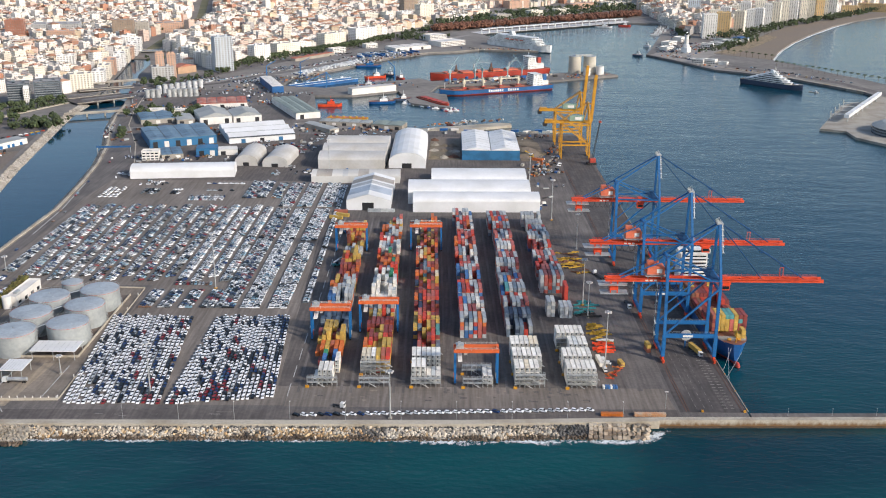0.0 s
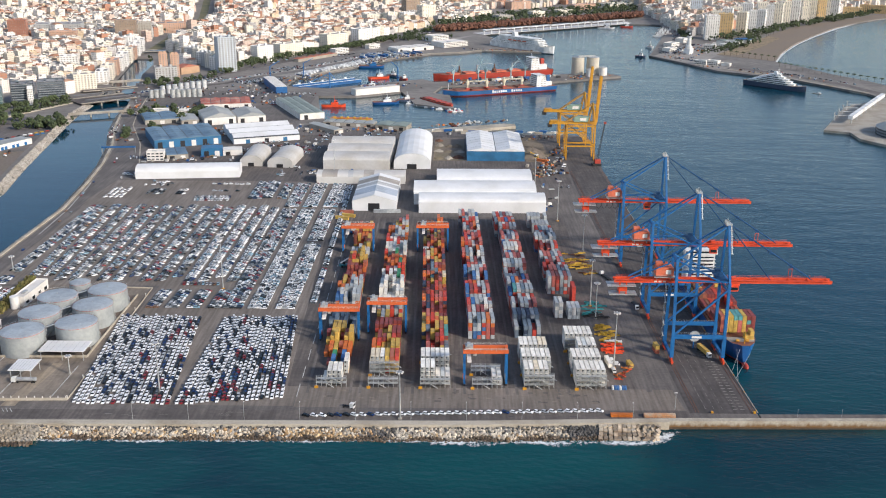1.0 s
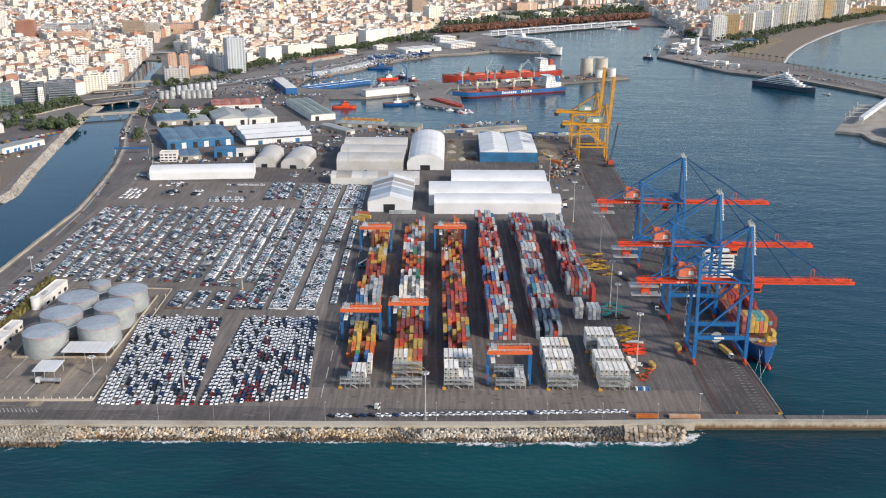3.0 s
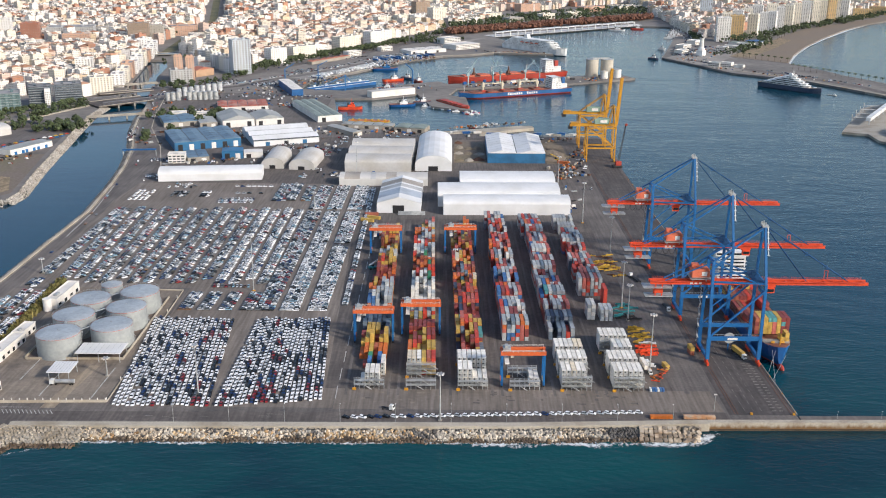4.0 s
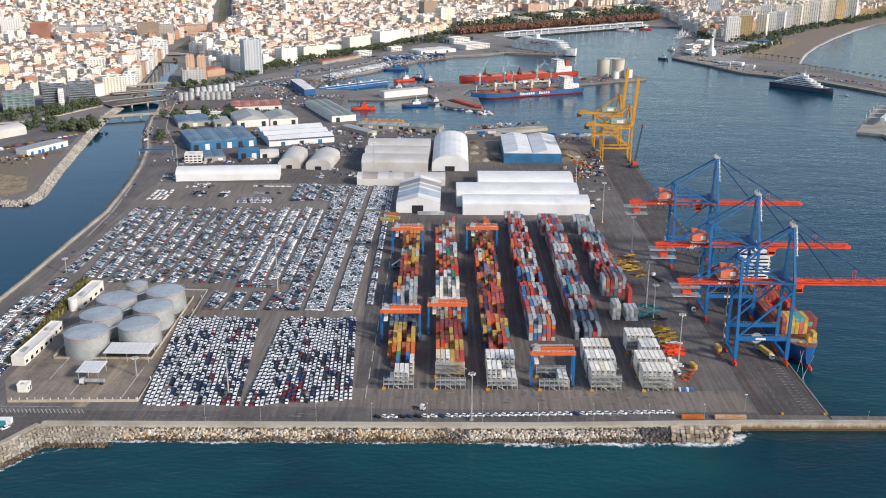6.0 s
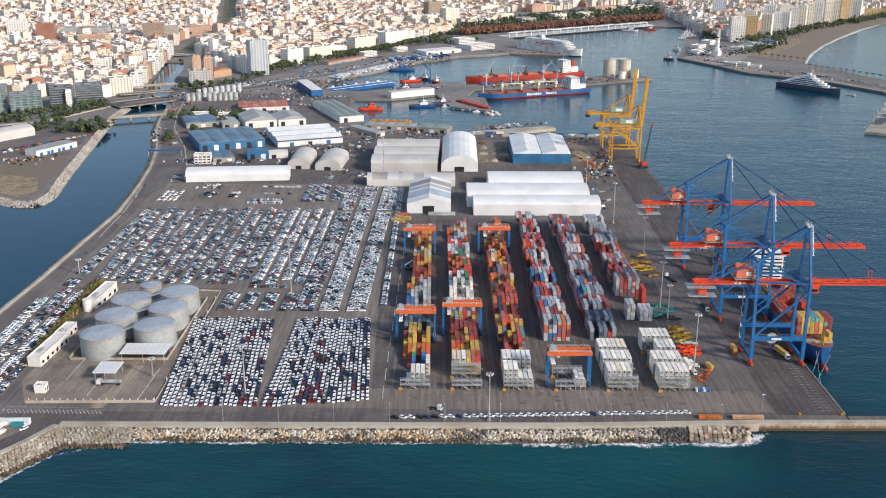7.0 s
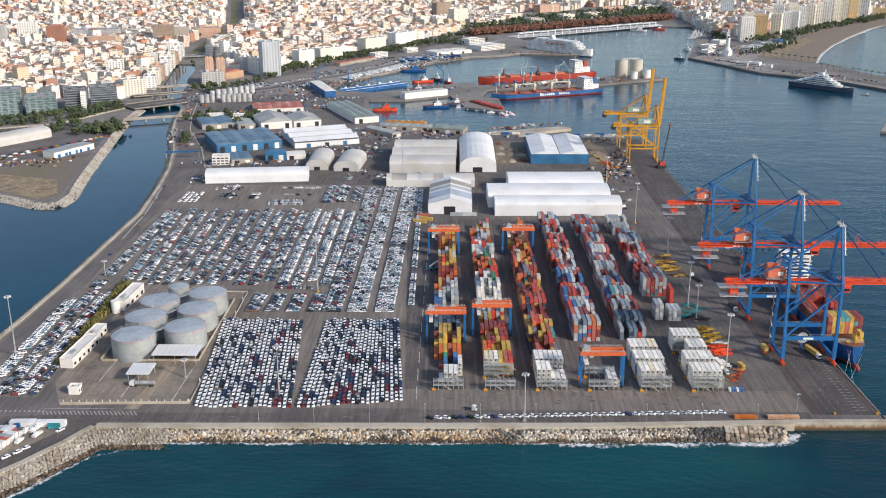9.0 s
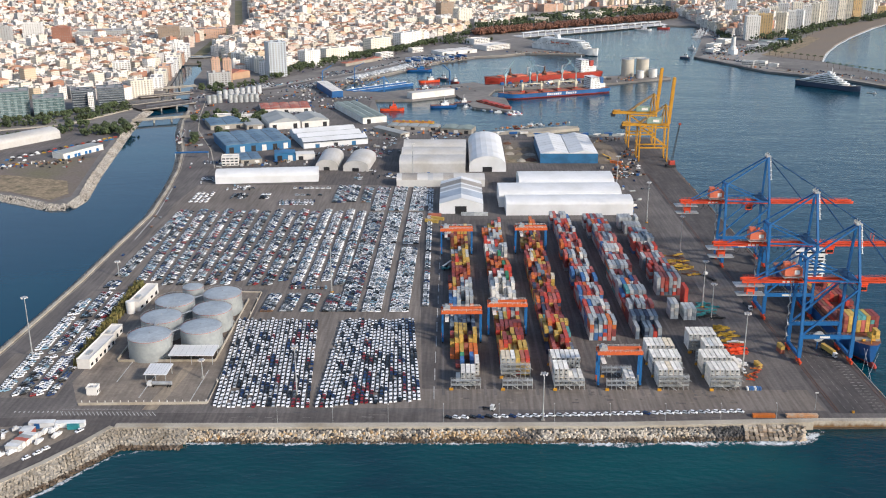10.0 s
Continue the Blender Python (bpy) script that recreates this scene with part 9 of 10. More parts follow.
for x, y, w, h, d, rz, c, lab in ((-640, 1650, 28, 30, 20, 20, "white", "white balcony tower near the river"), (-899, 2074, 36, 43, 22, 12, "brick", "red brick apartment tower"), (-969, 2100, 38, 49, 22, 12, "white", "white apartment tower with rows of balconies"), (-1015, 2060, 34, 45, 22, 12, "grey", "grey apartment tower with small windows"),
                                  (-843, 2150, 94, 29, 50, 12, "grey", "large grey department store block"), (-682, 2092, 42, 43, 26, 12, "brown", "brown slab office tower"), (-654, 2128, 26, 35, 24, 12, "concrete", "beige office wing beside the tower"), (-561, 1492, 32, 25, 22, 30, "cream", "cream corner building by the bridge"),
                                  (-791, 2034, 52, 26, 20, 12, "salmon", "orange-brown stepped apartment block"), (-815, 1970, 38, 15, 18, 12, "salmon", "low orange apartment block"), (-710, 2016, 66, 14, 18, 12, "brick", "row of orange brick flats"), (-643, 1974, 22, 23, 18, 20, "white", "white corner block by the river"),
                                  (-637, 2268, 58, 20, 40, 25, "salmon", "orange court building by the river"), (-778, 2228, 70, 20, 24, 12, "concrete", "long beige slab block"), (-468, 1602, 34, 20, 26, 20, "grey", "grey office block with twin tan towers"), (-474, 1612, 13, 40, 12, 20, "salmon", "tan service tower with flat roof"), (-457, 1618, 13, 38, 12, 20, "salmon", "tan service tower with flat roof")):
    balcony_block("city_block", x, y, w, d, h, rz, PL[c], lab)
# terraces along the river's east side
for k in range(7):
    balcony_block("river_terrace", -486 + k * 12.5, 1840 - k * 21, 20, 16, 21 + (k % 3) * 1.5, 60, PL[("white", "grey", "cream")[k % 3]], "grey and white terrace house facing the river")
for k in range(9):
    balcony_block("river_terrace", -556 - k * 6.5, 1560 + k * 46, 30, 18, 20 + (k % 3) * 2, 102, PL[("white", "cream", "salmon", "white")[k % 4]], "pale apartment house on the river embankment")
# beach towers
for i, (x, y, w, h, c) in enumerate(((556, 2207, 29, 50, "white"), (598, 2252, 30, 50, "ochre"), (641, 2275, 22, 51, "cream"), (684, 2345, 18, 48, "white"), (727, 2418, 20, 44, "white"), (761, 2468, 18, 50, "white"), (790, 2495, 22, 52, "cream"), (828, 2549, 16, 53, "cream"), (859, 2578, 22, 55, "white"), (893, 2607, 18, 54, "cream"), (924, 2640, 19, 54, "cream"), (956, 2668, 20, 54, "ochre"), (990, 2735, 26, 54, "cream"), (1030, 2770, 22, 54, "white"), (1080, 2776, 46, 21, "ochre"), (1167, 2846, 76, 21, "ochre"), (635, 2690, 30, 84, "bluewhite"), (648, 2655, 36, 24, "grey"), (620, 2420, 24, 40, "cream"), (660, 2470, 24, 42, "white"), (700, 2540, 26, 40, "cream"), (745, 2600, 26, 44, "white"), (800, 2660, 26, 42, "cream"), (590, 2360, 24, 36, "salmon"))):
    balcony_block("beach_tower", x, y, w, 20 if i else 26, h, (-30 + (i * 37) % 24) if i else -5, PL[c], ("white", "tall " + c)[i > 0] + " beachfront apartment tower with stacked balconies", rail=PL["white"] if i == 0 else None, group="beach towers")
# glass offices on the west bank
M["office_glass"] = facade("green_office_glass", (0.20, 0.27, 0.27), (0.10, 0.16, 0.165), (0.05, 0.09, 0.09), 9.0, 1.7, 0.62)
M["office_dark"] = facade("dark_office_glass", (0.15, 0.175, 0.20), (0.11, 0.13, 0.15), (0.03, 0.04, 0.05), 2.2, 3.4, 0.8)
for nm in ("office_glass", "office_dark"):
    M[nm].node_tree.nodes["Principled BSDF"].inputs["Roughness"].default_value = 0.25
for x, y, w, d, h, m, lab in ((-700, 1345, 58, 40, 33, "office_glass", "green glass office block with streaked panes"), (-645, 1352, 40, 40, 24, "office_glass", "stepped green glass office block"), (-612, 1392, 30, 30, 27, "office_dark", "dark glass office block with banded floors"), (-578, 1408, 36, 30, 28, "office_dark", "grey glass office block with banded floors")):
    balcony_block("office_block", x, y, w, d, h, 22, M[m], lab, "office building", rail=M[m], bays=-1)
balcony_block("stair_tower", -596, 1378, 7, 8, 22, 22, PL["white"], "slim white stair tower between glass offices", "tower")

# ordinary houses in crooked blocks
rng = random.Random(77)
heap = Heap()
placed = 0
for (ox, oy, ang, i0, i1, j0, j1, region) in ((-500, 1450, 0.95, -20, 190, -40, 200, 0),):
    ca, sa = math.cos(ang), math.sin(ang)
    for i in range(i0, i1):
        for j in range(j0, j1):
            u = i * 15.2 + (i // 4) * 5.5 + 5 * math.sin(j * 0.33) + rng.uniform(-2, 2)
            v = j * 14.2 + (j // 3) * 5.5 + 8 * math.sin(i * 0.41) + rng.uniform(-2, 2)
            x, y = ox + u * ca - v * sa, oy + u * sa + v * ca
            if y > 3450 or not city_free(x, y):
                continue
            if rng.random() < 0.04:
                continue
            old = -480 < x < 100 and y > 1800
            h = rng.choice((9, 12, 12, 15, 15, 18)) if old else rng.choice((12, 15, 18, 18, 21, 24))
            if rng.random() < 0.04:
                h += 12
            h += rng.uniform(-1, 1)
            wall = rng.choice((0, 0, 0, 0, 0, 0, 1, 1, 1, 2, 3, 4) if old else (0, 0, 0, 0, 0, 1, 1, 2, 3, 4, 5))
            hip = rng.random() < (0.32 if old else 0.16)
            roof = rng.choice((7, 7, 7, 8, 8, 9, 6))
            V, F, K = house(rng.uniform(12.5, 19), rng.uniform(11, 17.5), h, wall, roof, hip, rng)
            a = ang + rng.gauss(0, 0.08) + (0.35 * math.sin(x * 0.004) if old else 0)
            c, s = math.cos(a), math.sin(a)
            V = np.array(V)
            P = np.stack((V[:, 0] * c - V[:, 1] * s + x, V[:, 0] * s + V[:, 1] * c + y, V[:, 2]), 1)
            if y < 1725 and placed < 60:
                me = bpy.data.meshes.new("walls_and_roof")
                placed += 1
                e = tagged(new("town_house"), ("white", "cream", "ochre", "pink", "grey", "brick")[wall] + " rendered town house " + ("with a tiled hip roof" if hip else "with a flat roof terrace"), "house", "town houses")
                e.matrix_basis = pose(x, y, 0, 0, 0, math.degrees(a))
                for nm, keep in (("wall", (0, 1, 2, 3, 4, 5)), ("roof", (6, 7, 8, 9))):
                    idx = [q for q in range(len(F)) if K[q] in keep]
                    me = bpy.data.meshes.new(nm)
                    me.from_pydata(V.tolist(), [], [F[q] for q in idx])
                    for mm in CITY:
                        me.materials.append(mm)
                    me.polygons.foreach_set("material_index", np.array([K[q] for q in idx], dtype=np.int32))
                    ob = new(nm, me)
                    ob.parent = e
                continue
            heap.add(P, F, K)
heap.build("city_houses", CITY, "dense old town of white and cream houses with tiled roofs", "houses")


# ---- trees ----
ICO = rock_arrays(3, False)


def crown_points(x, y, z, r, h, n, rr, hp, mi):
    for _ in range(n):
        a, b, c = rr.uniform(0, 6.283), rr.random() ** 0.5, rr.uniform(-1, 1)
        k = math.sqrt(max(0.05, 1 - c * c))
        p = np.array((x + r * b * k * math.cos(a), y + r * b * k * math.sin(a), z + c * h / 2))
        q = rr.randrange(8)
        hp.add(turned(ROCKS[q][0], r * rr.uniform(0.4, 0.75), rr) + p, ROCKS[q][1], [mi] * len(ROCKS[q][1]))


_trees = []


def make_tree(h, r, m, seed, label, kind_name="street_tree"):
    rr = random.Random(seed)
    e = thing(kind_name, 0, 0, -50, 0, label, "tree", "street trees")
    bm = bmesh.new()
    tube(bm, (0, 0, 0), (0.15, 0.1, h * 0.55), 0.35, 0.18, n=7)
    for k in range(5):
        a = k * 1.3 + rr.uniform(-0.3, 0.3)
        tube(bm, (0.1, 0.05, h * (0.38 + 0.04 * k)), (r * 0.6 * math.cos(a), r * 0.6 * math.sin(a), h * 0.75), 0.14, 0.05, n=5)
    part("trunk", bm, M["trunk"], e)
    hp = Heap()
    crown_points(0, 0, h * 0.7, r, h * 0.6, 46, rr, hp, 0)
    me = bpy.data.meshes.new("crown")
    me.from_pydata(np.concatenate(hp.v).tolist(), [], hp.f)
    me.materials.append(m)
    ob = new("crown", me)
    ob.parent = e
    return e


TREES = [make_tree(9 + s, 4.2 + 0.3 * s, M["leaf"], 40 + s, "dark green leafy street tree on the avenue") for s in range(3)]
rng = random.Random(9)
_first = [True] * 3


def plant(x, y):
    k = rng.randrange(3)
    m = pose(x, y, 0, 0, 0, rng.uniform(0, 360))
    if _first[k]:
        TREES[k].matrix_basis = m
        _first[k] = False
    else:
        copy_thing(TREES[k], m)


def line_of(pts, step, jit):
    for a, b in zip(pts, pts[1:]):
        L = math.hypot(b[0] - a[0], b[1] - a[1])
        for k in range(int(L / step)):
            f = k * step / L
            yield a[0] + (b[0] - a[0]) * f + rng.uniform(-jit, jit), a[1] + (b[1] - a[1]) * f + rng.uniform(-jit, jit)


for x, y in line_of([(-372, 1776), (-290, 1925), (-222, 2003), (-181, 2066), (-132, 2165)], 8, 2):
    plant(x, y)
for x, y in line_of([(-690, 1270), (-640, 1300), (-590, 1355), (-545, 1420)], 9, 3):
    plant(x, y)
for x, y in ((-505, 1215), (-512, 1222), (-520, 1210), (-515, 1235), (-525, 1228), (-500, 1232), (-530, 1240), (-522, 1250), (-508, 1250), (-516, 1262), (-560, 1255), (-570, 1262), (-580, 1250), (-585, 1262), (-398, 1170), (-402, 1185), (-395, 1320), (-386, 1335), (-470, 1545), (-462, 1560), (-452, 1552), (-440, 1560), (-478, 1530), (-486, 1560), (-430, 1290), (-416, 1294), (-402, 1292), (-374, 1300), (-352, 1304), (-344, 1300), (-338, 1290), (-332, 1296), (-408, 1330), (-420, 1322), (-352, 1322), (-346, 1330), (-438, 1500), (-446, 1512), (-430, 1520), (-455, 1520), (-460, 1535), (-366, 1196), (-378, 1206), (-500, 1205), (-533, 1225), (-540, 1235)):
    plant(x, y)
hp = Heap()
# plane trees of the park, brown in winter, and green woods behind
for k in range(560):
    f = rng.random()
    g = rng.uniform(0, 1)
    x, y = -45 + 545 * f, 2235 + 395 * f + 40 + g * 55
    crown_points(x, y, 8 + rng.uniform(-1, 2), 7, 9, 9, rr := rng, hp, 0)
hp.build("park_trees", [M["leaf_red"]], "rows of brown winter plane trees in the park", "trees")
hp = Heap()
for k in range(620):
    f = rng.random()
    g = rng.uniform(0, 1)
    x, y = -60 + 600 * f, 2330 + 480 * f + 20 + g * (190 + 60 * f)
    if rng.random() < 0.25:
        x, y = rng.uniform(540, 1200), 0
        y = 2130 + 1.09 * (x - 540) + rng.uniform(0, 45)
    crown_points(x, y, 7 + rng.uniform(-1, 3), 6, 9, 8, rng, hp, 0)
for k in range(200):
    x, y = rng.uniform(-1100, 0), rng.uniform(1750, 3200)
    if abs(x + 35) < y * 0.47 + 60 and not (-380 < x < -100 and y < 2000) and y > 1800 + 1.9 * (x + 400) or near_poly(x, y, CHANNEL, 60):
        if not near_poly(x, y, CHANNEL, 30):
            crown_points(x, y, 9 + rng.uniform(-1, 4), 6, 9, 7, rng, hp, 0)
for pts, n, wd in ((AVENUE[2:], 240, 14), ([(-430, 1560), (-395, 1640), (-372, 1752)], 30, 10), ([(-24, 2160), (-140, 2160)], 40, 40), ([(-540, 1200), (-500, 1250)], 26, 14), ([(-700, 1245), (-590, 1300), (-545, 1400)], 60, 9), ([(-362, 1265), (-335, 1300)], 16, 8), ([(-400, 1150), (-405, 1190)], 8, 4), ([(488, 1956), (560, 2060), (640, 2150)], 26, 14), ([(530, 1990), (640, 2190), (752, 2400), (988, 2681)], 66, 16), ([(-640, 1180), (-560, 1240)], 26, 10), ([(500, 2180), (540, 2420)], 60, 12)):
    for a, b in zip(pts, pts[1:]):
        for k in range(int(n / (len(pts) - 1))):
            f = rng.random()
            crown_points(a[0] + (b[0] - a[0]) * f + rng.uniform(-wd, wd), a[1] + (b[1] - a[1]) * f + rng.uniform(-wd, wd), 4.5 + rng.uniform(-1, 1.5), rng.uniform(3, 5.5), 7, 9, rng, hp, 0)
hp.build("city_trees", [M["leaf"]], "dark green trees of the parks and squares", "trees")
# houses among the trees of the park
for x, y, w, h, d, c, lab in ((60, 2640, 60, 18, 40, "cream", "cream town hall among the park trees"), (120, 2560, 44, 14, 30, "concrete", "old customs palace with grey roof"), (215, 2690, 40, 12, 24, "cream", "pale villa among trees"), (290, 2740, 46, 12, 22, "cream", "pale college building among trees"), (360, 2900, 80, 14, 30, "salmon", "long ochre fortress wall on the hill"), (470, 2960, 90, 12, 40, "cream", "bullring wall in cream plaster"), (180, 2900, 70, 20, 30, "salmon", "ochre fortress on the hill"), (30, 2800, 60, 24, 30, "cream", "cream palace block in the old town")):
    balcony_block("civic_building", x, y, w, d, h, 35, PL[c], lab, "civic building", group="civic buildings")

# ---- palm walk, mole and beach ----
slab("promenade_quay", [(64, 2252), (422, 2506), (440, 2530), (430, 2560), (40, 2290)], 0.0, 0.12, M["plaster"], "pale paved waterside promenade", "promenade")
pg = thing("pergola", 62, 2256, 0.12, math.degrees(math.atan2(252, 358)), "long white undulating promenade pergola", "pergola")
for k in range(20):
    bm = bmesh.new()
    box(bm, k * 21.5 + 0.3, k * 21.5 + 21.2, -6, 6, 9.4 + (k % 3) * 0.5, 10.6 + (k % 3) * 0.5)
    part("canopy_panel", bm, M["ship_white"], pg)
for k in range(21):
    bm = bmesh.new()
    beam(bm, (k * 21.5 - 0.6, -2.5, 0), (k * 21.5 + 0.4, -2.5, 9.5), 2.0, 1.6)
    part("post", bm, M["ship_white"], pg)
slab("beach", [(505, 1950), (520, 1930), (591, 1866), (640, 1983), (708, 2118), (798, 2273), (915, 2452), (1023, 2588), (1093, 2662), (1300, 2840), (1270, 2880), (1145, 2790), (968, 2604), (909, 2556), (821, 2460), (716, 2302), (598, 2094)], 0.0, 0.15, M["sand"], "wide brown sandy beach", "beach")
slab("beach_slope", [(591, 1864), (640, 1981), (708, 2116), (798, 2271), (915, 2450), (1023, 2586), (1093, 2660), (1300, 2838), (1306, 2830), (1101, 2650), (1032, 2577), (925, 2441), (808, 2262), (718, 2107), (650, 1973), (600, 1856)], -5, -3.25, M["sand"], "wet sand at the waterline", "beach")
slab("beach_grass", [(506, 1956), (545, 1945), (640, 2095), (715, 2230), (700, 2270), (600, 2096)], 0.15, 0.2, M["scrub"], "patchy dry grass edge of the beach", "grass")
ribbon("mole_road", [(420, 1900), (490, 1790), (560, 1700), (620, 1600), (650, 1500), (690, 1380)], -8, 16, 0.02, 0.08, M["asphalt"], "grey promenade road along the mole", "road")
ribbon("mole_rocks", [(470, 1765), (500, 1728), (548, 1668), (580, 1610), (628, 1522)], -3, 7, -3, 3.4, M["rock_stuff"], "stone edge of the mole", "stone edge")
lh = thing("lighthouse", 452, 1960, 0.0, 0, "white stone lighthouse with a square base", "lighthouse")
lh.scale = (1.15, 1.15, 1.18)
for nm, z0, z1, r0, r1, n in (("base", 0, 9, 8.5, 8.2, 4), ("plinth", 9.02, 13, 6, 5.6, 8), ("tower", 13.02, 28, 3.9, 3.1, 18), ("gallery", 28.02, 29, 4.2, 4.2, 18), ("lantern", 29.02, 32, 2.0, 1.9, 12), ("dome", 32.02, 33.6, 2.2, 0.3, 12)):
    bm = bmesh.new()
    tube(bm, (0, 0, z0), (0, 0, z1), r0, r1, n=n)
    part(nm, bm, M["glass"] if nm == "lantern" else M["ship_white"], lh)
for x, y, w, d, h, rz, lab in ((432, 1822, 22, 12, 7, -35, "white harbour club pavilion by the water"), (452, 1812, 20, 14, 8, -35, "white arcaded waterside house"), (474, 1800, 16, 10, 5, -35, "small white boat club house"), (420, 1985, 30, 16, 6, 50, "low white marina building"), (440, 2060, 34, 18, 7, 50, "low grey marina hall"), (500, 2040, 22, 16, 8, -30, "beige flat-roofed house on the mole"), (525, 2070, 26, 14, 7, -30, "low red-roofed beach house"), (560, 2105, 30, 16, 7, -30, "white beach bar with terrace"), (480, 2130, 30, 20, 8, 50, "grey roofed market hall by the marina")):
    flat_house(x, y, w, d, h, rz, lab, 4)
hall(590, 2150, 34, 22, 7, -35, M["blue"], M["plaster"], "bright blue-roofed sports hall near the beach", 1, 2, doors=False)
hall(552, 2140, 50, 26, 5, -35, M["roof_green"], M["plaster"], "green-roofed clubhouse near the beach", 2, 1, doors=False)
# palms along the mole and the beach
_pv = {}


def palm(x, y, h):
    if "t" not in _pv:
        e = thing("palm_tree", 0, 0, 0, 0, "tall palm with a tuft of drooping fronds", "palm", "palms")
        bm = bmesh.new()
        tube(bm, (0, 0, 0), (0.3, 0, 9), 0.35, 0.22, n=7)
        part("trunk", bm, M["trunk"], e)
        bm = bmesh.new()
        for k in range(12):
            a = k * 0.5236
            pts = [(0.3, 0, 9), (0.3 + 1.6 * math.cos(a), 1.6 * math.sin(a), 9.9), (0.3 + 3.0 * math.cos(a), 3.0 * math.sin(a), 9.2), (0.3 + 3.6 * math.cos(a), 3.6 * math.sin(a), 7.8)]
            for p, q in zip(pts, pts[1:]):
                beam(bm, p, q, 0.7, 0.12)
        part("crown", bm, M["leaf"], e)
        _pv["t"] = e
        e.matrix_basis = pose(x, y, 0.1)
        return
    copy_thing(_pv["t"], pose(x, y, 0.1, 0, 0, rng.uniform(0, 360)))


for k in range(18):
    f = k / 17
    palm(575 + 115 * f, 1788 - 190 * f, 9)
for k in range(20):
    f = k / 19
    palm(520 + 210 * f + rng.uniform(-4, 4), 1985 + 330 * f + rng.uniform(-6, 6), 9)
for k in range(9):
    f = k / 8
    palm(520 + 70 * f, 1950 - 84 * f, 9)

# coal jetty with its conveyor at the far side
slab("jetty_deck", [(462, 1244), (490, 1230), (488, 1192), (512, 1150), (560, 1120), (660, 1180), (650, 1440), (632, 1500), (618, 1460), (551, 1409)], -6, 0.05, M["concrete"], "grey concrete jetty of the bulk terminal", "jetty")
bm = bmesh.new()
beam(bm, (508, 1280, 9), (622, 1455, 9), 6, 4.5)
cv = thing("conveyor", 0, 0, 0, 0, "white enclosed conveyor gallery on steel posts", "conveyor")
part("gallery", bm, M["ship_white"], cv)
for k in range(7):
    f = (k + 0.3) / 7
    bm = bmesh.new()
    beam(bm, (508 + 114 * f, 1280 + 175 * f, 0), (508 + 114 * f, 1280 + 175 * f, 6.8), 1.2)
    part("post", bm, M["galv"], cv)
for k in range(4):
    bm = bmesh.new()
    beam(bm, (495 + k * 16, 1300 + k * 28, 0), (495 + k * 16, 1300 + k * 28, 12), 1.0)
    beam(bm, (495 + k * 16, 1300 + k * 28, 8), (516 + k * 16, 1300 + k * 28, 8), 1.0)
    tagged(obj("loading_arm", bm, M["galv"]), "grey steel loading arm on the jetty", "loading arm", "loading arms")
dm = thing("storage_dome", 560, 1215, 0.05, 0, "wide low dark storage dome with a pale roof", "dome")
bm = bmesh.new()
tube(bm, (0, 0, 0), (0, 0, 9), 42, 42, n=40)
part("wall", bm, M["office_dark"], dm)
bm = bmesh.new()
tube(bm, (0, 0, 9.02), (0, 0, 14), 42.4, 30, n=40)
tube(bm, (0, 0, 14), (0, 0, 17), 30, 4, n=40)
part("roof", bm, M["roof_grey"], dm)

# ---- roads, bridges and west bank ----
ribbon("avenue", AVENUE, -34, 24, 0.02, 0.06, M["asphalt"], "wide grey harbour avenue", "avenue")
BOULEVARD = [(-480, 1470), (-420, 1530), (-330, 1650), (-262, 1740), (-204, 1833), (-158, 1926), (-107, 2012), (-51, 2091), (-24, 2141), (40, 2240)]
ribbon("boulevard", BOULEVARD, -8, 16, 0.09, 0.03, M["pale_paving"], "pale grey harbour boulevard with traffic", "avenue")
ribbon("quay_edge", BASIN_NORTH[1:9], 0, 5, 0.02, 0.25, M["wall_cap"], "pale stone coping of the harbour quay", "quay edge")
slab("quay_paving", [(-262, 1640), (-190, 1735), (-140, 1830), (-60, 1935), (-90, 1960), (-170, 1850), (-230, 1740), (-300, 1650)], 0.01, 0.07, M["pale_paving"], "pale worn paving of the fishing quay", "paving")
slab("mole_paving", [(400, 1960), (378, 1930), (418, 1845), (458, 1760), (500, 1790), (470, 1880), (520, 1960), (560, 2080), (520, 2120)], 0.01, 0.05, M["pale_paving"], "pale paving round the lighthouse", "paving")
ribbon("quay_road", [(-480, 1470), (-360, 1560), (-300, 1680), (-210, 1800), (-130, 1910), (-30, 2040)], 2, 12, 0.03, 0.06, M["asphalt_dark"], "harbour access road on the quay", "road")
slab("lot_north", [(-424, 1226), (-205, 1226), (-208, 1450), (-285, 1500), (-470, 1500), (-444, 1374), (-434, 1300)], 0.02, 0.04, M["asphalt"], "worn asphalt between old sheds", "asphalt")
slab("river_channel_grass", [(-576, 1945), (-600, 1945), (-640, 2400), (-650, 2575), (-712, 2865), (-802, 3290), (-780, 3290), (-690, 2860), (-628, 2565), (-612, 2390)], 0.02, 0.06, M["grass"], "green dry river channel", "grass")


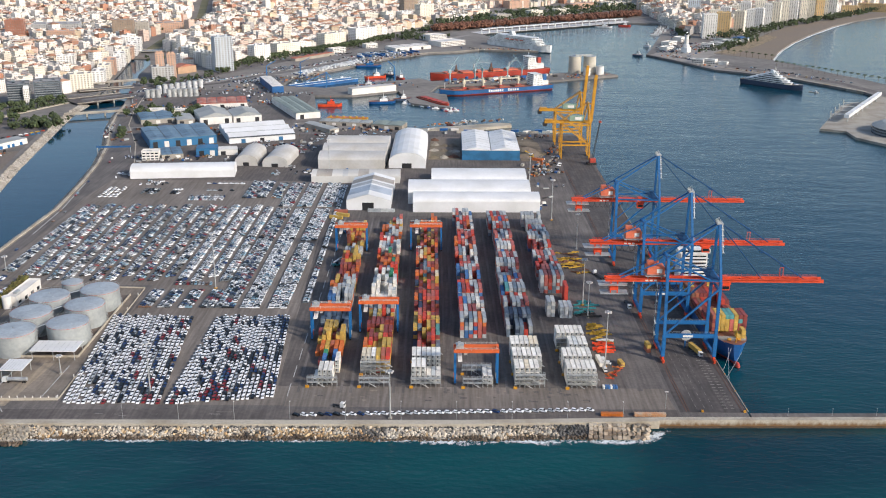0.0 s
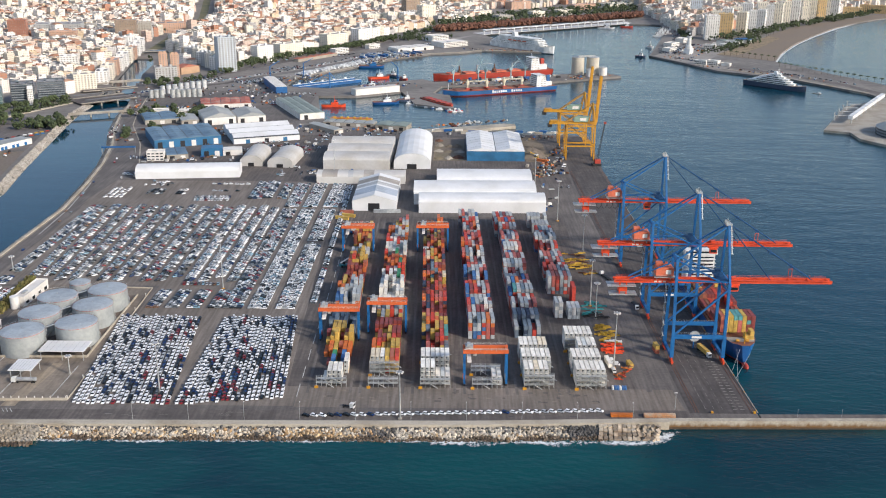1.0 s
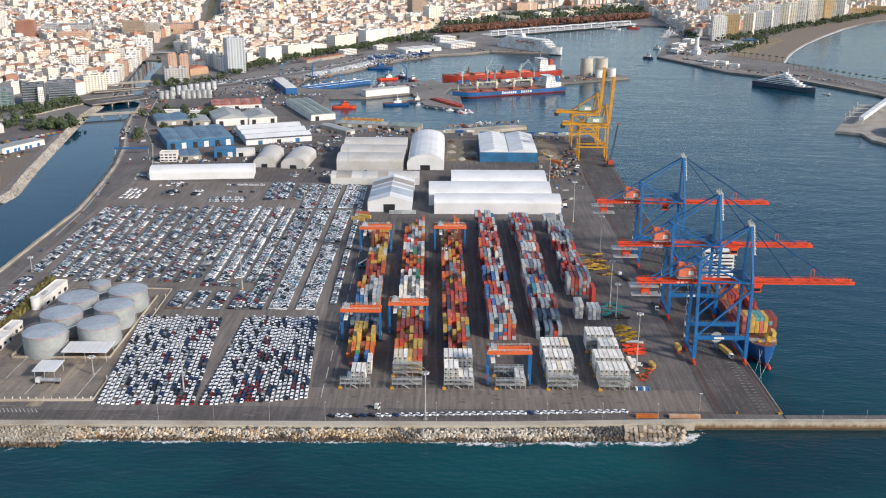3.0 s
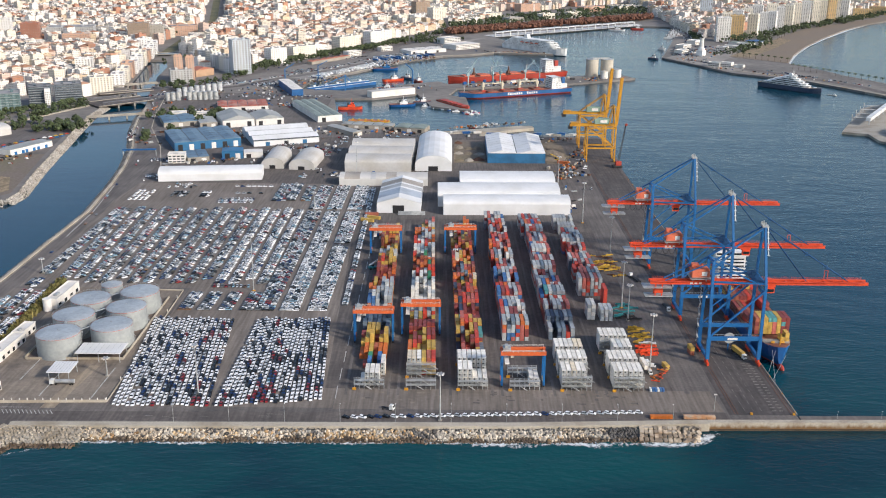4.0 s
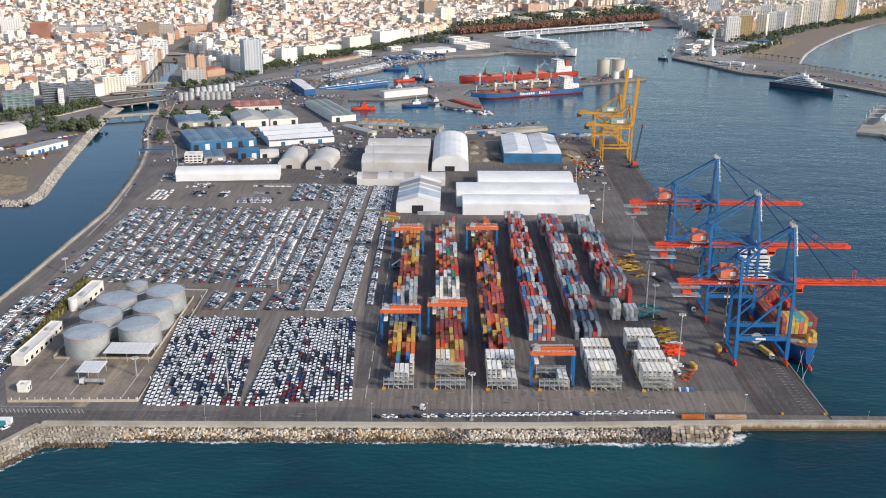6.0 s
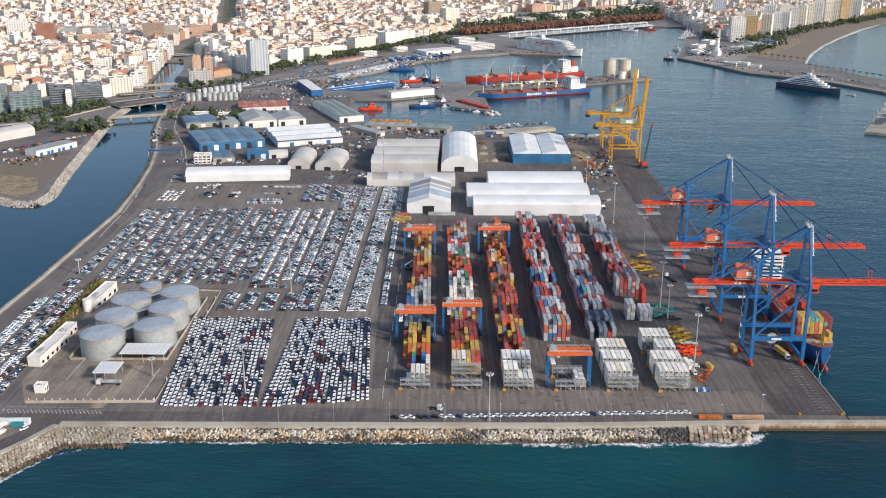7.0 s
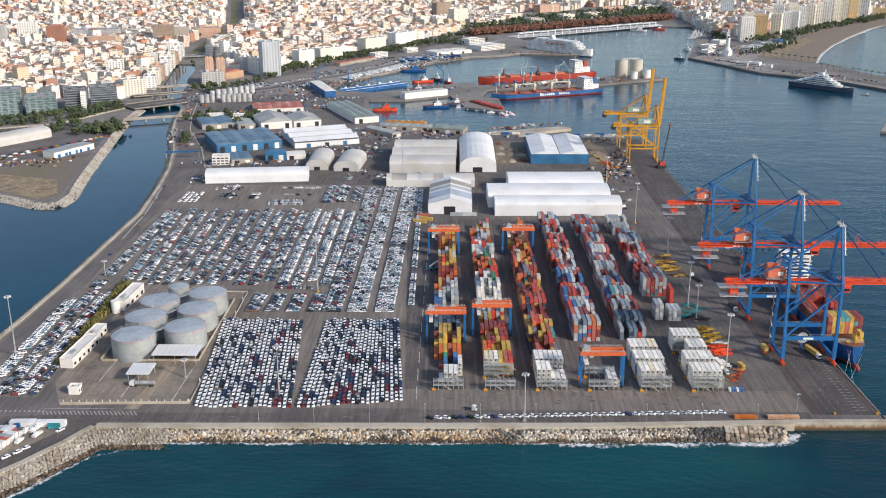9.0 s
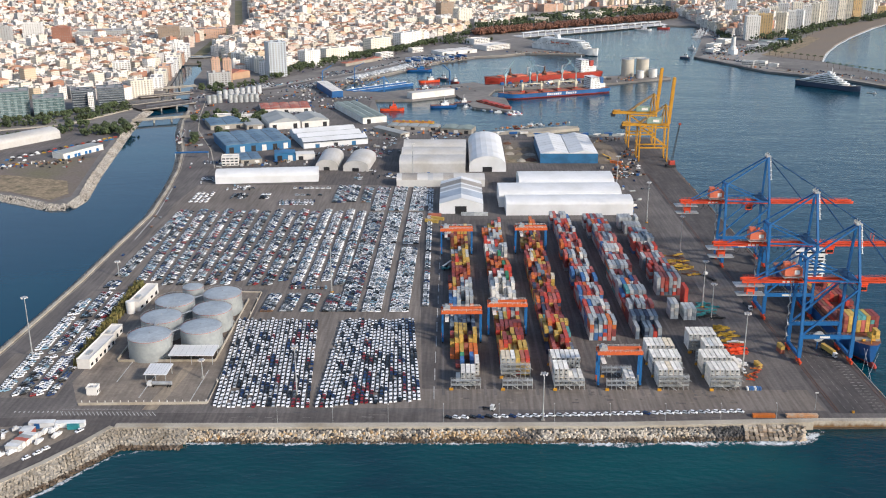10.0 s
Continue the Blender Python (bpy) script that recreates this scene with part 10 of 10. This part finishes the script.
def bridge(a, b, width, z, m, label, arches=0):
    d = Vector((b[0] - a[0], b[1] - a[1]))
    L = d.length
    e = thing("bridge", a[0], a[1], 0, math.degrees(math.atan2(d.y, d.x)), label, "bridge", "river bridges")
    block(e, "deck", -6, L + 6, -width / 2, width / 2, z - 1.0, z, m)
    for s in (-1, 1):
        block(e, "parapet", -6, L + 6, s * width / 2 - 0.2, s * width / 2 + 0.2, z + 0.01, z + 1.1, M["concrete"])
    for k in (0.33, 0.67):
        block(e, "pier", L * k - 1, L * k + 1, -width / 2 + 1, width / 2 - 1, -5, z - 1.02, M["concrete"])
    if arches:
        for s in (-1, 1):
            bm = bmesh.new()
            for k in range(12):
                beam(bm, (L * k / 12, s * width / 2, z + 0.5), (L * (k + 1) / 12, s * width / 2, z + (5 if k % 2 == 0 else 0.5)), 0.4)
                beam(bm, (L * k / 12, s * width / 2, z + 5), (L * (k + 1) / 12, s * width / 2, z + 5), 1.0)
                beam(bm, (L * k / 12, s * width / 2, z + 5), (L * (k + 1) / 12, s * width / 2, z + 0.5), 0.4)
            part("truss", bm, M["steel_dark"], e)


bridge((-508, 1296), (-446, 1322), 7, 2.2, M["concrete"], "low pale footbridge over the river")
bridge((-532, 1386), (-480, 1434), 44, 2.6, M["asphalt_dark"], "wide dark steel truss bridge over the river", 1)
bridge((-552, 1474), (-494, 1508), 16, 2.6, M["asphalt_dark"], "road bridge over the river")
bridge((-558, 1545), (-505, 1575), 10, 2.6, M["concrete"], "pale road bridge with balustrades")
bridge((-625, 1905), (-545, 1935), 26, 3, M["office_dark"], "wide dark bridge at the upper river")
slab("west_yard", [(-700, 1030), (-486, 1040), (-491, 1105), (-513, 1235), (-560, 1290), (-700, 1220)], 0.02, 0.06, M["asphalt"], "asphalt yard on the west bank", "asphalt")
slab("west_earth", [(-700, 965), (-524, 938), (-470, 905), (-458, 925), (-475, 1015), (-489, 1090), (-560, 1075), (-700, 1040)], 0.06, 0.12, M["dirt"], "bare brown earth on the west bank", "earth")
slab("west_scrub", [(-690, 972), (-524, 942), (-474, 912), (-464, 935), (-484, 985), (-560, 1010), (-690, 1010)], 0.12, 0.17, M["scrub"], "dry scrub at the river mouth", "scrub")
vault(-640, 1093, 123, 30, 7, 12.5, 55.6, M["offwhite"], "dusty white barrel storage tent on the west bank", along="x", door=False)
hall(-523, 1079, 58, 18, 6.5, 62, M["roof_grey"], M["plaster"], "long low boat shed with blue doors", 1, 0.6, doors=False)
for s in (7, 17, 22, 32, 38, 49):
    e = thing("shed_door", -523 + 0.469 * s, 1079 + 0.883 * s, 0.06, 62, "bright blue roller door of the boat shed", "door", "blue doors")
    block(e, "panel", -1.8, 1.8, -0.3, -0.05, 0, 3.6, M["blue"])
ribbon("west_promenade", [(-700, 1222), (-594, 1275), (-540, 1395)], -3, 6, 0.02, 1.0, M["wall_cap"], "pale promenade wall on the west bank", "wall")
random.seed(44)
for k in range(60):
    bm = bmesh.new()
    box(bm, -2.4, 2.4, -1.0, 1.0, 0.3, 1.0)
    box(bm, -1.3, 1.4, -0.85, 0.85, 1.0, 1.6)
    ob = tagged(obj("parked_van", bm, random.choice((M["ship_white"], M["ship_white"], M["hull_red"], M["blue"], M["mach_yellow"], M["dark"]))), "vehicle parked on the west bank yard", "van", "west bank vehicles")
    if k < 38:
        ob.matrix_basis = pose(-585 + (k % 19) * 4.5, 1075 + (k % 19) * 6 + 14 * (k // 19), 0.06, 0, 0, 20 + random.uniform(-8, 8))
    else:
        ob.matrix_basis = pose(random.uniform(-590, -500), random.uniform(1040, 1075), 0.12, 0, 0, random.uniform(0, 180))
# traffic on the roads
for k in range(70):
    bm = bmesh.new()
    car_body(bm)
    ob = tagged(obj("road_car", bm, random.choice(list(CAR_PAINT.values()))), "car on the harbour road", "car", "traffic")
    f = random.random()
    if k < 30:
        i = min(int(f * 9), 8)
        P = [(-505, 1560), (-478, 1450), (-452, 1374), (-440, 1300), (-424, 1223), (-398, 1128), (-381, 1034), (-370, 955), (-361, 864), (-361, 690)]
        a, b, g = P[i], P[i + 1], f * 9 - i
        ob.matrix_basis = pose(a[0] + (b[0] - a[0]) * g + random.choice((5, 11)), a[1] + (b[1] - a[1]) * g, 0.1, 0, 0, math.degrees(math.atan2(-(b[0] - a[0]), b[1] - a[1])))
    else:
        i = min(int(f * 7), 6)
        a, b, g = AVENUE[i], AVENUE[i + 1], f * 7 - i
        ob.matrix_basis = pose(a[0] + (b[0] - a[0]) * g + random.uniform(12, 26), a[1] + (b[1] - a[1]) * g - 9, 0.08, 0, 0, -30)
# blue sign gantry over the harbour road
e = thing("sign_gantry", -398, 1082, 0.1, 6, "blue sign gantry across the harbour road", "gantry")
for k in (0, 36):
    block(e, "post", k - 0.4, k + 0.4, -0.4, 0.4, 0, 6.5, M["galv"])
block(e, "sign_beam", -0.6, 36.6, -0.7, 0.7, 6.52, 8.2, M["bulk_blue"])
# white sheds and laid-up boats by the corner of the sea wall
slab("hard_standing", [(-345, 372), (-306, 419), (-297, 437), (-280, 462), (-283, 468), (-360, 468)], 0.05, 0.058, M["tank_yard"], "dusty pale hard standing for boats", "paving")
ribbon("corner_road", [(-262, 470), (-276, 451), (-290, 430), (-308, 405), (-380, 325)], -10.5, 9.5, 0.05, 0.04, M["asphalt_dark"], "dark asphalt road along the curved sea wall", "road")
hall(-310, 465, 13.5, 3.2, 2.8, 2, M["ship_white"], M["ship_white"], "white container shed with a blue panel", 1, 0.3, doors=False)
hall(-296, 465.3, 15.5, 3.0, 2.6, 2, M["ship_white"], M["ship_white"], "long low white harbour shed", 1, 0.3, doors=False)
hall(-288.7, 463.2, 6, 1.9, 2.4, 4, M["mach_teal"], M["mach_teal"], "teal tarpaulin shelter by the hard standing", 1, 0.3, doors=False)
hall(-306.5, 464.2, 2.6, 0.7, 2.4, 2, M["bulk_blue"], M["bulk_blue"], "bright blue door screen of the harbour shed", 1, 0.1, doors=False)
for k in range(5):
    hall(-312 + 0.9 * k, 441 + 2.9 * k, 7.5, 2.6, 3.0, -8, (M["ship_white"], M["tent_cream"], M["red_trim"], M["roof_grey"], M["ship_white"])[k], M["plaster"], "small net store with a striped sheet roof", 1, 0.4, doors=False)
hall(-311, 456, 6.5, 5, 3.2, -6, M["ship_white"], M["red_trim"], "white-roofed hut with red walls", 1, 0.5, doors=False)
for k, (x, y, rz, L2) in enumerate(((-301, 453.6, -12, 9), (-299.4, 457, -14, 9.5), (-296, 458, -16, 8), (-292.4, 453, -18, 9), (-298.7, 446.5, -14, 8), (-294.5, 461, -10, 7), (-309, 436, -30, 8), (-313, 433, -25, 7), (-304, 440, 10, 7), (-318, 452, 20, 8), (-322, 447, 15, 9), (-326, 456, 30, 8), (-317, 461, -60, 7), (-324, 438, 5, 9))):
    e = thing("laid_up_boat", x, y, 0.06, rz, "small white boat on the hard standing", "boat", "laid-up boats")
    L2 *= 0.74
    w2 = L2 * 0.16
    bm = bmesh.new()
    prism(bm, [(0, 0.5), (L2 * 0.85, 0.5), (L2, 1.5), (L2 * 0.5, 1.9), (0, 1.7)], "x", -w2, w2)
    part("hull", bm, (M["ship_white"], M["plaster"])[k % 2], e)
    bm = bmesh.new()
    prism(bm, [(L2 * 0.15, 1.75), (L2 * 0.6, 1.85), (L2 * 0.48, 2.8), (L2 * 0.2, 2.8)], "x", -w2 * 0.65, w2 * 0.65)
    part("cabin", bm, M["ship_white"], e)
    bm = bmesh.new()
    for yy in (L2 * 0.2, L2 * 0.7):
        box(bm, -w2 * 0.8, w2 * 0.8, yy - 0.1, yy + 0.1, 0, 0.5)
    part("cradle", bm, M["rust"], e)
for x, y, rz in ((-292, 442.6, -42), (-294.6, 438.4, -40), (-298.4, 433.6, -38), (-281.6, 461.4, -34), (-316, 440, 60), (-321, 460, 80), (-330, 462, 85), (-338, 463, 95), (-331, 452, 70)):
    car_thing("white" if x > -300 else "silver", x, y, rz)

# loose goods, pallets and gear lying about the old quays
rng = random.Random(202)
gear = Heap()
BOX = np.array([(x, y, z) for x in (-0.5, 0.5) for y in (-0.5, 0.5) for z in (0, 1)])
BOXF = [(0, 1, 3, 2), (4, 6, 7, 5), (0, 4, 5, 1), (2, 3, 7, 6), (1, 5, 7, 3)]
for x0, y0, x1, y1, spread, n in ((-345, 1050, -245, 1085, 12, 46), (-340, 1190, -180, 1240, 24, 110), (-420, 1330, -250, 1440, 34, 120), (-190, 1215, -60, 1225, 14, 70), (-420, 1500, -300, 1530, 26, 60), (-300, 1570, -230, 1650, 22, 80), (-140, 1530, -60, 1560, 20, 50), (-10, 1575, 150, 1640, 10, 80), (180, 1640, 250, 1690, 14, 40), (-190, 1770, -70, 1920, 16, 90), (20, 2000, 150, 1985, 12, 60), (410, 1880, 520, 2100, 26, 110), (440, 1800, 600, 1640, 8, 40), (-30, 1250, 70, 1285, 4, 40), (80, 990, 116, 1120, 10, 90), (20, 1165, 120, 1190, 12, 60), (-450, 1330, -435, 1420, 5, 20), (-590, 1040, -510, 1075, 14, 60)):
    for k in range(n):
        f = rng.random()
        a, sx, sy, sz = rng.uniform(0, 3.14), rng.uniform(0.8, 4.5), rng.uniform(0.8, 2.4), rng.uniform(0.5, 2.4)
        v = BOX * np.array((sx, sy, sz)) * (1 + np.array([rng.uniform(-0.08, 0.08) for _ in range(24)]).reshape(8, 3) * (BOX[:, 2:3] > 0))
        p = np.stack((v[:, 0] * math.cos(a) - v[:, 1] * math.sin(a) + x0 + (x1 - x0) * f + rng.uniform(-spread, spread), v[:, 0] * math.sin(a) + v[:, 1] * math.cos(a) + y0 + (y1 - y0) * f + rng.uniform(-spread, spread), v[:, 2] + 0.03), 1)
        gear.add(p, BOXF, [rng.choice((0, 0, 1, 1, 2, 3, 3, 4, 5, 6))] * 5)
gear.build("quay_gear", [M["dark"], M["rust"], M["plaster"], M["concrete"], M["hull_blue"], M["mach_orange"], M["scrub"]], "scattered pallets, crates and gear on the quays", "gear")
